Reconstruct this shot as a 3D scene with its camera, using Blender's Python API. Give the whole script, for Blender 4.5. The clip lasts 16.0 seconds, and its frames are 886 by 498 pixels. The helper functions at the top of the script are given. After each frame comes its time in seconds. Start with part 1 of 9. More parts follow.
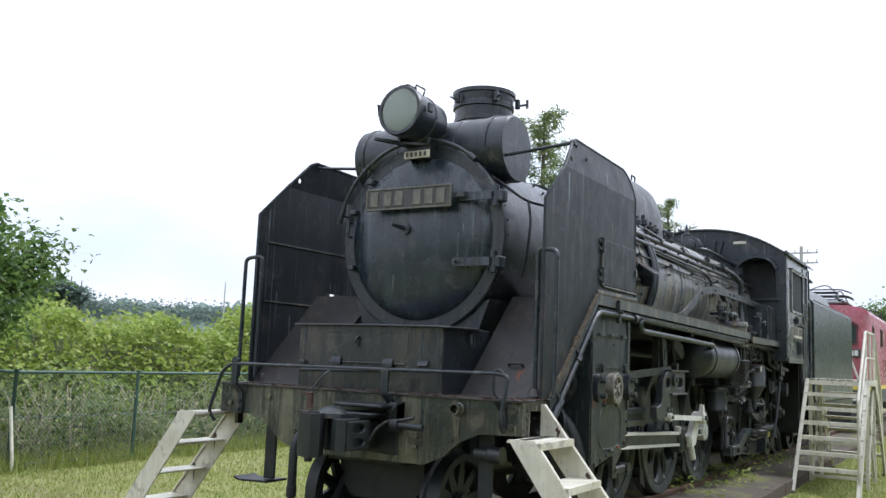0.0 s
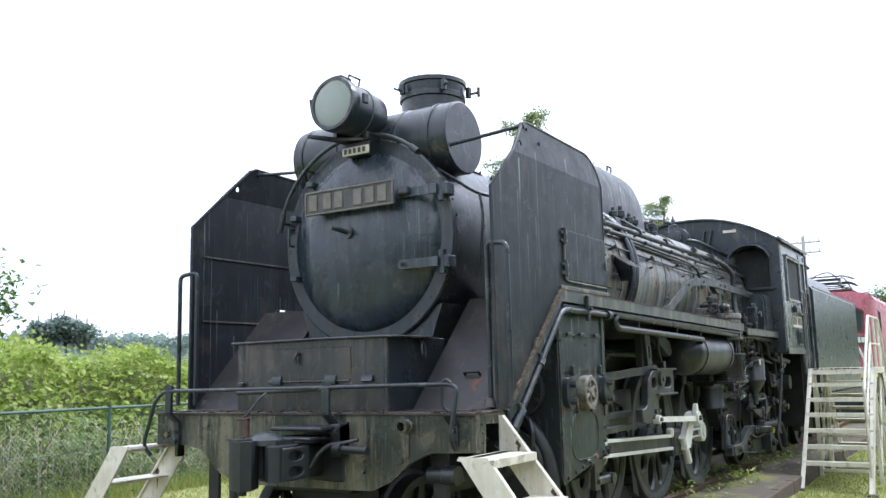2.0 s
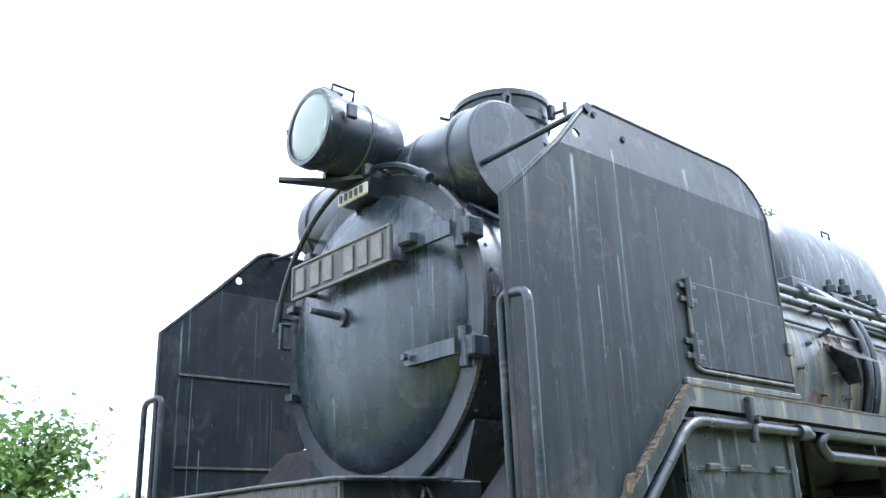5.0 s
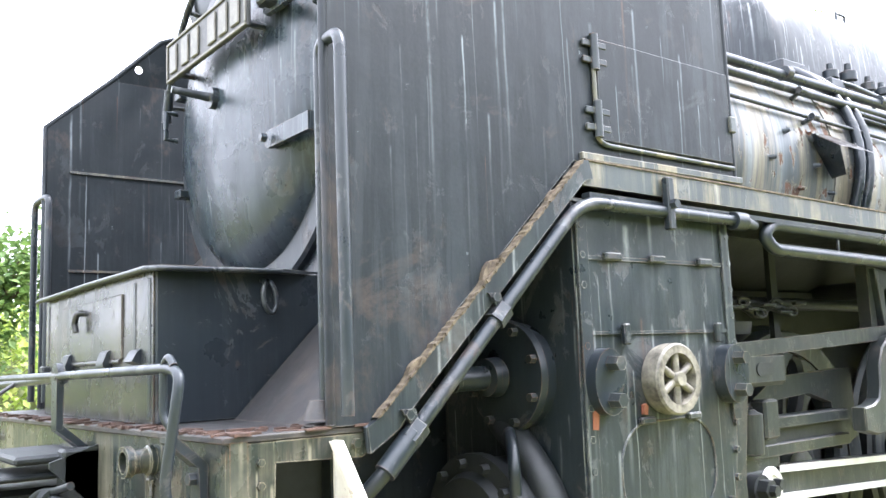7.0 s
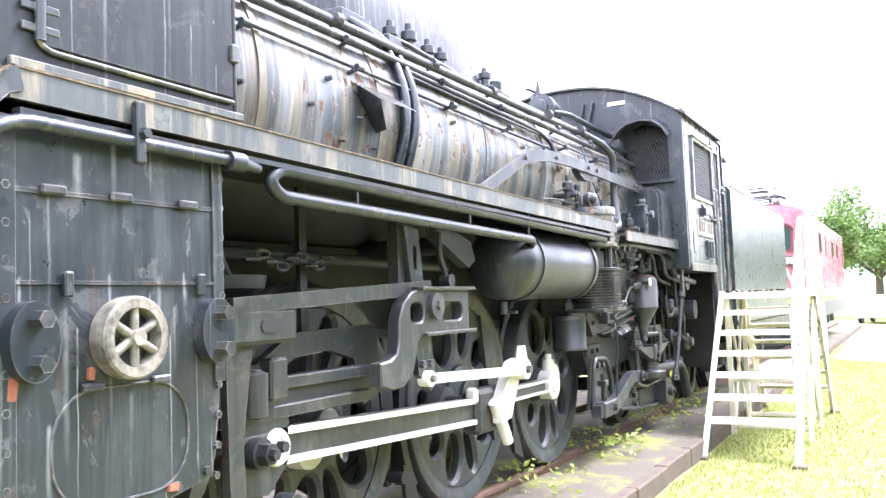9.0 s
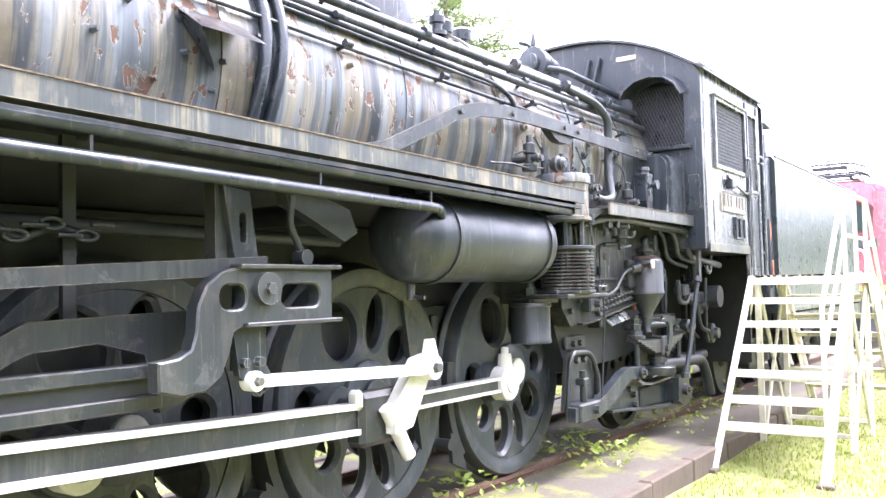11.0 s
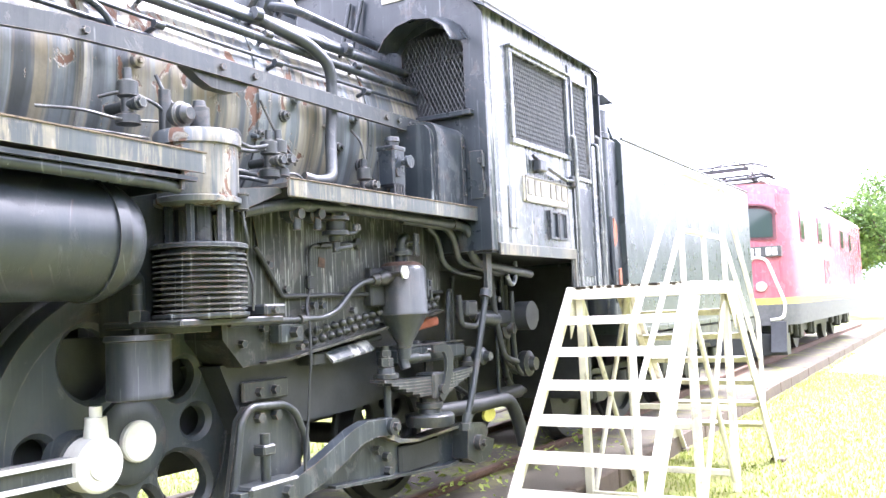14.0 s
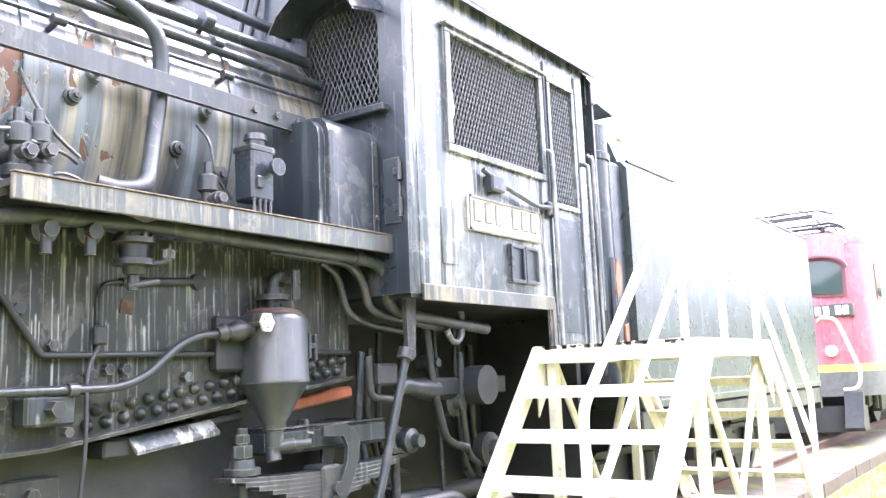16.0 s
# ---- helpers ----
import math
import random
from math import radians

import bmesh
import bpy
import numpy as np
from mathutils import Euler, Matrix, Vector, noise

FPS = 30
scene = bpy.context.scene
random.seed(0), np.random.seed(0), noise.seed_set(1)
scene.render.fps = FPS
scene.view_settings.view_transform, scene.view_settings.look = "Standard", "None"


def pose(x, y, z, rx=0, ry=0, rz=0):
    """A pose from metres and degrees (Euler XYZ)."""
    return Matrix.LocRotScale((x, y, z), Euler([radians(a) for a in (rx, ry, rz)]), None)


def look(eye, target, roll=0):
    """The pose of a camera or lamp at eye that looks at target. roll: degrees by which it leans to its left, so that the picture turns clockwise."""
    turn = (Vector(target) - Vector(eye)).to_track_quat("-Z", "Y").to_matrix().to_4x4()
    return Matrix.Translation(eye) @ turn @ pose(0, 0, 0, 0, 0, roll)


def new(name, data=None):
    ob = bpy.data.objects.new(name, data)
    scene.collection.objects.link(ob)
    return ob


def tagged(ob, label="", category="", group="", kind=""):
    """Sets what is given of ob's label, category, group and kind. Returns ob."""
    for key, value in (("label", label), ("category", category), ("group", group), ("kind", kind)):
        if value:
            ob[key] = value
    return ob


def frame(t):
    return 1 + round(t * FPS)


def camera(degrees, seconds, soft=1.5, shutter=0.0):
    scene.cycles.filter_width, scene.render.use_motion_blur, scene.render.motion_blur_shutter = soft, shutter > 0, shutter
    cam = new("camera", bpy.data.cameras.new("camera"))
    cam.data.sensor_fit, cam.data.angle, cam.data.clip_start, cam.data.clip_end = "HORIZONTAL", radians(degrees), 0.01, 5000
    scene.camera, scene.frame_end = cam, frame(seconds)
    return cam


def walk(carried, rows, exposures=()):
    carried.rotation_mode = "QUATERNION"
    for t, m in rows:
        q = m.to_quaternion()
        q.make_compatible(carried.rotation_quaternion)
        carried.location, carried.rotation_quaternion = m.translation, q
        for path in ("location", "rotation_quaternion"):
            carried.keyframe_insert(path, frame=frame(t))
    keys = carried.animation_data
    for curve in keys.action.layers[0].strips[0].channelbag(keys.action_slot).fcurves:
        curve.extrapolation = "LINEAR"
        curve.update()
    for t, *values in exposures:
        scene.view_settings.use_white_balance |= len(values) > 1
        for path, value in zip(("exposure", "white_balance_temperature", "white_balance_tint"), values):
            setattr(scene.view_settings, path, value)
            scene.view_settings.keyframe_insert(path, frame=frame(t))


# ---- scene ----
# Places below are written in drawing units; K metres is one unit.
# x across the track, y from the front beam along the engine, z above the rail heads.
K = 0.94
cam = camera(54.0, 16.0)
METRES, START, TURN = 12.4 * K, (4.2 * K, -5.667 * K, 1.589 * K), 31.7
ROWS = [
    (0.0, 0.0, 0.0, 0.0, -0.29, 7.16, -2.28),
    (0.5, -0.0006, -0.001, -0.0006, -1.65, 5.76, -1.86),
    (1.0, 0.0038, 0.0071, -0.001, -2.36, 5.29, -0.36),
    (1.5, 0.0223, 0.0275, -0.0008, -0.66, 6.8, 0.9),
    (2.0, 0.0369, 0.0533, -0.0019, 0.46, 8.12, 1.35),
    (2.5, 0.0527, 0.0882, -0.0004, 2.36, 8.93, 1.62),
    (3.0, 0.0726, 0.1293, -0.0009, 5.39, 10.65, 2.34),
    (3.5, 0.0826, 0.1713, -0.0011, 8.4, 13.78, 2.36),
    (6.0, 0.1388, 0.3331, 0.0001, 21.29, 18.02, 0.54),
    (6.5, 0.1468, 0.3474, -0.0033, 22.39, 13.11, 1.41),
    (7.0, 0.1569, 0.3503, -0.0081, 20.81, 7.3, 2.17),
    (7.5, 0.1648, 0.3521, -0.0107, 16.45, 4.71, 2.67),
    (8.0, 0.1741, 0.3585, -0.011, 8.89, 3.69, 3.31),
    (8.5, 0.1819, 0.3754, -0.0116, 0.35, 3.59, 2.62),
    (9.0, 0.1955, 0.3938, -0.0107, -3.36, 3.64, 2.09),
    (11.5, 0.3228, 0.514, -0.0143, 3.9, 2.87, 1.55),
    (12.0, 0.3476, 0.5467, -0.0161, 4.33, 3.33, 1.75),
    (12.5, 0.3677, 0.5816, -0.0177, 1.84, 3.36, 2.26),
    (13.0, 0.391, 0.6132, -0.018, 1.43, 4.36, 2.91),
    (13.5, 0.416, 0.6457, -0.0176, 1.72, 4.48, 2.18),
    (14.0, 0.4378, 0.6828, -0.0177, -0.69, 3.89, 2.53),
    (14.5, 0.4613, 0.717, -0.0184, 0.25, 4.65, 1.82),
    (15.0, 0.475, 0.7558, -0.0192, 1.67, 6.05, 2.04),
    (15.5, 0.4935, 0.791, -0.0203, 1.97, 7.15, 2.07),
    (16.0, 0.5119, 0.8264, -0.0206, 3.91, 8.38, 2.26),
]
walk(cam, [(t, pose(*START, 0, 0, TURN) @ pose(METRES * x, METRES * y, METRES * z, 90 + pitch, roll, yaw)) for t, x, y, z, yaw, pitch, roll in ROWS],
     exposures=[(0.0, 0.1, 5800, 13), (2.5, 0.75, 5650, 13), (3.7, 1.1, 5550, 12), (5.8, 1.35, 5300, 11), (6.5, 1.6, 5350, 12), (7.0, 2.12, 5950, 16), (7.5, 2.22, 6150, 18), (8.5, 2.38, 5900, 21), (9.0, 2.42, 5850, 23), (11.5, 2.46, 5850, 26), (14.0, 2.63, 5800, 25), (16.0, 2.77, 5850, 25)])

# ---- sky and sun ----
SUN_ELEVATION, SUN_AZIMUTH = radians(52), radians(32)   # azimuth from +y towards +x
world = bpy.data.worlds.new("overcast_sky")
scene.world = world
world.use_nodes = True
wn, wl = world.node_tree.nodes, world.node_tree.links
wn.clear()
sky = wn.new("ShaderNodeTexSky")
sky.sky_type, sky.sun_disc, sky.sun_elevation, sky.sun_rotation = "NISHITA", False, SUN_ELEVATION, SUN_AZIMUTH
sky.dust_density, sky.air_density = 4.0, 1.0
sky_bg = wn.new("ShaderNodeBackground")
sky_bg.inputs["Strength"].default_value = 0.10
wl.new(sky.outputs[0], sky_bg.inputs["Color"])
coord = wn.new("ShaderNodeTexCoord")
cloud_map = wn.new("ShaderNodeMapping")
cloud_map.inputs["Scale"].default_value = (1.6, 1.6, 4.5)
cloud_noise = wn.new("ShaderNodeTexNoise")
cloud_noise.inputs["Scale"].default_value, cloud_noise.inputs["Detail"].default_value = 1.6, 6
cloud_ramp = wn.new("ShaderNodeValToRGB")
cloud_ramp.color_ramp.elements[0].position, cloud_ramp.color_ramp.elements[1].position = 0.34, 0.62
cloud_ramp.color_ramp.elements[0].color, cloud_ramp.color_ramp.elements[1].color = (0.74, 0.79, 0.85, 1), (1.0, 0.995, 0.99, 1)
wl.new(coord.outputs["Generated"], cloud_map.inputs[0])
wl.new(cloud_map.outputs[0], cloud_noise.inputs["Vector"])
wl.new(cloud_noise.outputs["Fac"], cloud_ramp.inputs[0])
cloud_bg = wn.new("ShaderNodeBackground")
wl.new(cloud_ramp.outputs[0], cloud_bg.inputs["Color"])
# an overcast dome: brighter overhead than at the horizon
height = wn.new("ShaderNodeSeparateXYZ")
wl.new(coord.outputs["Generated"], height.inputs[0])
dome_light = wn.new("ShaderNodeMapRange")
for key, v in (("From Min", 0.0), ("From Max", 1.0), ("To Min", 1.15), ("To Max", 2.3)):
    dome_light.inputs[key].default_value = v
wl.new(height.outputs["Z"], dome_light.inputs["Value"])
wl.new(dome_light.outputs[0], cloud_bg.inputs["Strength"])
both = wn.new("ShaderNodeMixShader")
both.inputs[0].default_value = 0.88
wl.new(sky_bg.outputs[0], both.inputs[1])
wl.new(cloud_bg.outputs[0], both.inputs[2])
wl.new(both.outputs[0], wn.new("ShaderNodeOutputWorld").inputs[0])
sun_data = bpy.data.lights.new("sun", "SUN")
sun_data.energy, sun_data.angle, sun_data.color = 2.0, radians(12), (1.0, 0.97, 0.92)
sun = new("sun", sun_data)
sun_way = Vector((math.sin(SUN_AZIMUTH) * math.cos(SUN_ELEVATION), math.cos(SUN_AZIMUTH) * math.cos(SUN_ELEVATION), math.sin(SUN_ELEVATION)))
sun.matrix_world = look(sun_way * 50, (0, 0, 0))

# ---- tools for building meshes ----
def fall(y):
    """The boards sink a little towards the rear."""
    return -0.0125 * max(0.0, min(y, 7.4) - 1.6)


class Shape:
    """Corners and faces of one mesh, in drawing units."""

    def __init__(self):
        self.v, self.f = [], []

    def add(self, verts, faces):
        n = len(self.v)
        self.v += [tuple(p) for p in verts]
        self.f += [tuple(n + i for i in face) for face in faces]
        return self

    def slope_box(self, x0, x1, y0, y1, z0, z1):
        """A long bar that follows the slight fall of the running boards."""
        return self.prism("x", [(y0, z0 + fall(y0)), (y1, z0 + fall(y1)), (y1, z1 + fall(y1)), (y0, z1 + fall(y0))], x0, x1)

    def box(self, x0, x1, y0, y1, z0, z1, c=0.0):
        lo, hi = (min(x0, x1), min(y0, y1), min(z0, z1)), (max(x0, x1), max(y0, y1), max(z0, z1))
        if c <= 0:
            v = [(hi[0] if i & 1 else lo[0], hi[1] if i & 2 else lo[1], hi[2] if i & 4 else lo[2]) for i in range(8)]
            return self.add(v, [(0, 2, 3, 1), (4, 5, 7, 6), (0, 1, 5, 4), (2, 6, 7, 3), (0, 4, 6, 2), (1, 3, 7, 5)])
        c = min(c, *[(hi[i] - lo[i]) * 0.45 for i in range(3)])
        v, at = [], {}
        for i in range(8):
            for a in range(3):
                p = []
                for b in range(3):
                    up = i >> b & 1
                    e = hi[b] if up else lo[b]
                    p.append(e if a == b else e - c if up else e + c)
                at[i, a] = len(v)
                v.append(tuple(p))
        f = []
        for a in range(3):
            b, d = (a + 1) % 3, (a + 2) % 3
            for s in (0, 1):
                q = [s << a | i << b | j << d for i, j in ((0, 0), (1, 0), (1, 1), (0, 1))]
                q = [at[i, a] for i in q]
                f.append(tuple(q if s else q[::-1]))
            for i in (0, 1):
                for j in (0, 1):
                    p0, p1 = i << b | j << d, 1 << a | i << b | j << d
                    q = (at[p0, b], at[p1, b], at[p1, d], at[p0, d])
                    f.append(q if (i + j) % 2 else q[::-1])
        for i in range(8):
            q = (at[i, 0], at[i, 1], at[i, 2])
            f.append(q if bin(i).count("1") % 2 else q[::-1])
        return self.add(v, f)

    def cyl(self, p0, p1, r0, r1=None, n=20, cap=True):
        r1 = r0 if r1 is None else r1
        return self.spin(p0, p1, [(0, r0), (1, r1)], n, cap)

    def spin(self, p0, p1, profile, n=24, cap=True, ring=False):
        """Revolve (share of the way from p0 to p1, radius) about that line."""
        p0, p1 = Vector(p0), Vector(p1)
        n = max(n, 16) if n > 7 else n
        d = (p1 - p0).normalized()
        u = d.cross(Vector((0, 0, 1)) if abs(d.z) < 0.9 else Vector((1, 0, 0))).normalized()
        w = d.cross(u)
        v, f, m = [], [], len(profile)
        for s, r in profile:
            c = p0 + (p1 - p0) * s
            v += [c + (u * math.cos(2 * math.pi * i / n) + w * math.sin(2 * math.pi * i / n)) * r for i in range(n)]
        for k in range(m - 1):
            for i in range(n):
                j = (i + 1) % n
                f.append((k * n + i, k * n + j, (k + 1) * n + j, (k + 1) * n + i))
        if ring:
            f += [((m - 1) * n + i, (m - 1) * n + (i + 1) % n, (i + 1) % n, i) for i in range(n)]
        elif cap:
            f += [tuple(reversed(range(n))), tuple(range((m - 1) * n, m * n))]
        return self.add(v, f)

    def pieces(self):
        """The shapes that hang together, one by one."""
        root = list(range(len(self.v)))
        def find(i):
            while root[i] != i:
                root[i] = root[root[i]]
                i = root[i]
            return i
        for face in self.f:
            for i in face[1:]:
                root[find(i)] = find(face[0])
        groups = {}
        for face in self.f:
            groups.setdefault(find(face[0]), []).append(face)
        out = []
        for faces in groups.values():
            used = sorted({i for face in faces for i in face})
            at = {i: k for k, i in enumerate(used)}
            out.append(Shape().add([self.v[i] for i in used], [tuple(at[i] for i in face) for face in faces]))
        return out

    def tube(self, points, r, n=8, fillet=0.0):
        """A round bar along points, its bends rounded by fillet."""
        pts = [Vector(p) for p in points]
        n = max(n, 12) if n > 5 and r > 0.008 else n
        if fillet > 0:
            out = [pts[0]]
            for a, b, c in zip(pts, pts[1:], pts[2:]):
                k = min(fillet, (a - b).length * 0.48, (c - b).length * 0.48)
                q0, q1 = b + (a - b).normalized() * k, b + (c - b).normalized() * k
                out += [q0 * (1 - t) ** 2 + b * 2 * t * (1 - t) + q1 * t ** 2 for t in (0, 0.25, 0.5, 0.75, 1)]
            pts = out + [pts[-1]]
        v, f = [], []
        d = (pts[1] - pts[0]).normalized()
        u = d.cross(Vector((0, 0, 1)) if abs(d.z) < 0.9 else Vector((1, 0, 0))).normalized()
        for k, p in enumerate(pts):
            d = (pts[min(k + 1, len(pts) - 1)] - pts[max(k - 1, 0)]).normalized()
            u = (u - d * u.dot(d)).normalized()
            w = d.cross(u)
            v += [p + (u * math.cos(2 * math.pi * i / n) + w * math.sin(2 * math.pi * i / n)) * r for i in range(n)]
        for k in range(len(pts) - 1):
            for i in range(n):
                j = (i + 1) % n
                f.append((k * n + i, k * n + j, (k + 1) * n + j, (k + 1) * n + i))
        f += [tuple(reversed(range(n))), tuple(range((len(pts) - 1) * n, len(pts) * n))]
        return self.add(v, f)

    def prism(self, axis, poly, a0, a1):
        """A plate: outline poly in the plane across axis, from a0 to a1. x: (y, z), y: (x, z), z: (x, y)."""
        def at(p, a):
            return (a, p[0], p[1]) if axis == "x" else (p[0], a, p[1]) if axis == "y" else (p[0], p[1], a)
        n = len(poly)
        v = [at(p, a0) for p in poly] + [at(p, a1) for p in poly]
        return self.add(v, [tuple(reversed(range(n))), tuple(range(n, 2 * n))] + [(i, (i + 1) % n, n + (i + 1) % n, n + i) for i in range(n)])

    def holed(self, axis, outline, holes, a0, a1, bevel=0.0):
        """A plate with holes through it."""
        cu = bpy.data.curves.new("outline", "CURVE")
        cu.dimensions, cu.fill_mode, cu.extrude, cu.bevel_depth, cu.bevel_resolution = "2D", "BOTH", abs(a1 - a0) / 2 - bevel, bevel, 0
        cu.offset = -bevel
        for loop in (outline, *holes):
            sp = cu.splines.new("POLY")
            sp.points.add(len(loop) - 1)
            for q, p in zip(sp.points, loop):
                q.co = (p[0], p[1], 0, 1)
            sp.use_cyclic_u = True
        ob = bpy.data.objects.new("outline", cu)
        me = bpy.data.meshes.new_from_object(ob)
        mid = (a0 + a1) / 2
        v = [(mid + c.co.z, c.co.x, c.co.y) if axis == "x" else (c.co.x, mid + c.co.z, c.co.y) if axis == "y" else (c.co.x, c.co.y, mid + c.co.z) for c in me.vertices]
        self.add(v, [tuple(p.vertices) for p in me.polygons])
        bpy.data.objects.remove(ob)
        bpy.data.curves.remove(cu)
        bpy.data.meshes.remove(me)
        return self

    def bolt(self, p, way, r=0.022, h=0.025, n=6):
        p = Vector(p)
        return self.cyl(p, p + Vector(way) * h, r, r * 0.92, n)

    def moved(self, m):
        self.v = [tuple(m @ Vector(p)) for p in self.v]
        return self

def mesh_of(name, shape, material, smooth=35, merge=True):
    me = bpy.data.meshes.new(name)
    me.from_pydata([(x * K, y * K, z * K) for x, y, z in shape.v], [], shape.f)
    bm = bmesh.new()
    bm.from_mesh(me)
    if merge:
        bmesh.ops.remove_doubles(bm, verts=bm.verts, dist=1e-5)
    bmesh.ops.recalc_face_normals(bm, faces=bm.faces)
    bm.to_mesh(me)
    bm.free()
    if smooth:
        me.polygons.foreach_set("use_smooth", [True] * len(me.polygons))
        me.set_sharp_from_angle(angle=radians(smooth))
    me.materials.append(material)
    return me


LOOSE = {"brake_chain", "lens_rib", "sand_pipe_fitting", "pipe", "wedge", "collector_valve", "rod_joint", "bracket", "cross_stay_and_fill", "draft_gear", "latch", "door_clamp", "underfloor_pipes_and_dark_fill", "dome_fitting", "lamp_fitting", "stiffener", "cover_strip", "chimney_clip", "stay", "hanger", "lower_strip",
         "nut", "flange", "rail_foot", "roof_step", "spring", "tie", "diagonal", "tank_hanger", "heater_cradle", "frame", "frame_bar", "side_window_frame", "door_window_frame", "spoke", "column", "rear_ladder", "rust_patch", "beam_gusset", "deck_edge", "top_bead", "door_seam", "sky_patch", "hose"}
SMALL = {"bolt", "rivet", "jacket_stud", "pipe_clip", "rust_crust", "tread_pattern", "rust_spot", "rust_edge", "washout_plug"}


def part(name, shape, material, parent, label="", smooth=35):
    first = None
    for piece in shape.pieces() if name in LOOSE else (shape,):
        ob = new(name, mesh_of(name, piece, material, smooth))
        ob.parent = parent
        if label:
            tagged(ob, label)
        if name in SMALL:
            tagged(ob, kind="stuff")
        first = first or ob
    return first


def thing(name, label, category, group="", at=(0, 0, 0)):
    ob = new(name)
    ob.location = [c * K for c in at]
    ob.empty_display_size = 0.2
    return tagged(ob, label, category, group)


def arc(cx, cy, r, a0, a1, n):
    return [(cx + r * math.cos(radians(a0 + (a1 - a0) * i / n)), cy + r * math.sin(radians(a0 + (a1 - a0) * i / n))) for i in range(n + 1)]


def ellipse(cx, cy, rx, ry, n=20, turn=0.0):
    c, s = math.cos(turn), math.sin(turn)
    return [(cx + rx * math.cos(a) * c - ry * math.sin(a) * s, cy + rx * math.cos(a) * s + ry * math.sin(a) * c) for a in (2 * math.pi * i / n for i in range(n))]


def rounded(x0, x1, y0, y1, r, n=4):
    return arc(x1 - r, y1 - r, r, 0, 90, n) + arc(x0 + r, y1 - r, r, 90, 180, n) + arc(x0 + r, y0 + r, r, 180, 270, n) + arc(x1 - r, y0 + r, r, 270, 360, n)


# ---- materials ----
class Mat:
    """A node material and short helpers to wire it."""

    def __init__(self, name):
        self.m = bpy.data.materials.new(name)
        self.m.use_nodes = True
        self.t = self.m.node_tree
        self.n, self.l = self.t.nodes, self.t.links
        self.bsdf = self.n["Principled BSDF"]
        self.co = self.n.new("ShaderNodeTexCoord").outputs["Object"]

    def noise(self, scale, stretch=(1, 1, 1), detail=5, rough=0.6, distort=0.0):
        mp = self.n.new("ShaderNodeMapping")
        mp.inputs["Scale"].default_value = stretch
        self.l.new(self.co, mp.inputs[0])
        t = self.n.new("ShaderNodeTexNoise")
        for k, v in (("Scale", scale), ("Detail", detail), ("Roughness", rough), ("Distortion", distort)):
            t.inputs[k].default_value = v
        self.l.new(mp.outputs[0], t.inputs["Vector"])
        return t.outputs["Fac"]

    def ramp(self, fac, a, b, c0=(0, 0, 0), c1=(1, 1, 1)):
        r = self.n.new("ShaderNodeValToRGB")
        e = r.color_ramp.elements
        e[0].position, e[1].position, e[0].color, e[1].color = a, b, (*c0, 1), (*c1, 1)
        self.l.new(fac, r.inputs[0])
        return r.outputs[0]

    def mix(self, fac, a, b):
        x = self.n.new("ShaderNodeMix")
        x.data_type = "RGBA"
        for s, v in ((x.inputs[0], fac), (x.inputs[6], a), (x.inputs[7], b)):
            if isinstance(v, (int, float)):
                s.default_value = v
            elif isinstance(v, tuple):
                s.default_value = (*v, 1)
            else:
                self.l.new(v, s)
        return x.outputs[2]

    def times(self, a, b):
        x = self.n.new("ShaderNodeMath")
        x.operation = "MULTIPLY"
        for s, v in zip(x.inputs, (a, b)):
            if isinstance(v, (int, float)):
                s.default_value = v
            else:
                self.l.new(v, s)
        return x.outputs[0]

    def math(self, op, a, b=0.0, clamp=False):
        x = self.n.new("ShaderNodeMath")
        x.operation, x.use_clamp = op, clamp
        for s, v in zip(x.inputs, (a, b)):
            if isinstance(v, (int, float)):
                s.default_value = v
            else:
                self.l.new(v, s)
        return x.outputs[0]

    def drips(self, per_metre, low, high, length, width):
        """Runs of dried water: each starts at a point of its own and fades downwards."""
        sep = self.n.new("ShaderNodeSeparateXYZ")
        self.l.new(self.co, sep.inputs[0])
        wave = self.math("SUBTRACT", self.noise(3.0, (1, 1, 1), 3), 0.5)
        u = self.math("ADD", self.math("MULTIPLY", self.math("ADD", sep.outputs[0], sep.outputs[1]), per_metre), self.math("MULTIPLY", wave, 0.02 * per_metre))
        cell = self.math("FLOOR", u)
        off = self.math("ABSOLUTE", self.math("SUBTRACT", self.math("FRACT", u), 0.5))
        rnd = []
        for k in (0.0, 31.7, 77.3):
            w = self.n.new("ShaderNodeTexWhiteNoise")
            w.noise_dimensions = "1D"
            self.l.new(self.math("ADD", cell, k), w.inputs["W"])
            rnd.append(w.outputs["Value"])
        start = self.math("ADD", self.math("MULTIPLY", self.math("POWER", rnd[0], 0.6), high - low), low)
        fall = self.math("SUBTRACT", start, sep.outputs[2])
        long = self.math("ADD", self.math("MULTIPLY", rnd[1], length), 0.05)
        along = self.math("SUBTRACT", 1.0, self.math("DIVIDE", fall, long), True)
        head = self.math("MULTIPLY", fall, 60.0, True)
        wide = self.math("ADD", self.math("MULTIPLY", self.math("MULTIPLY", rnd[2], rnd[2]), width * per_metre), 0.003 * per_metre)
        across = self.math("SUBTRACT", 1.0, self.math("DIVIDE", off, wide), True)
        broken = self.ramp(self.noise(9.0, (1, 1, 0.35), 5, 0.7), 0.34, 0.56)
        return self.times(self.times(across, self.times(along, head)), broken)

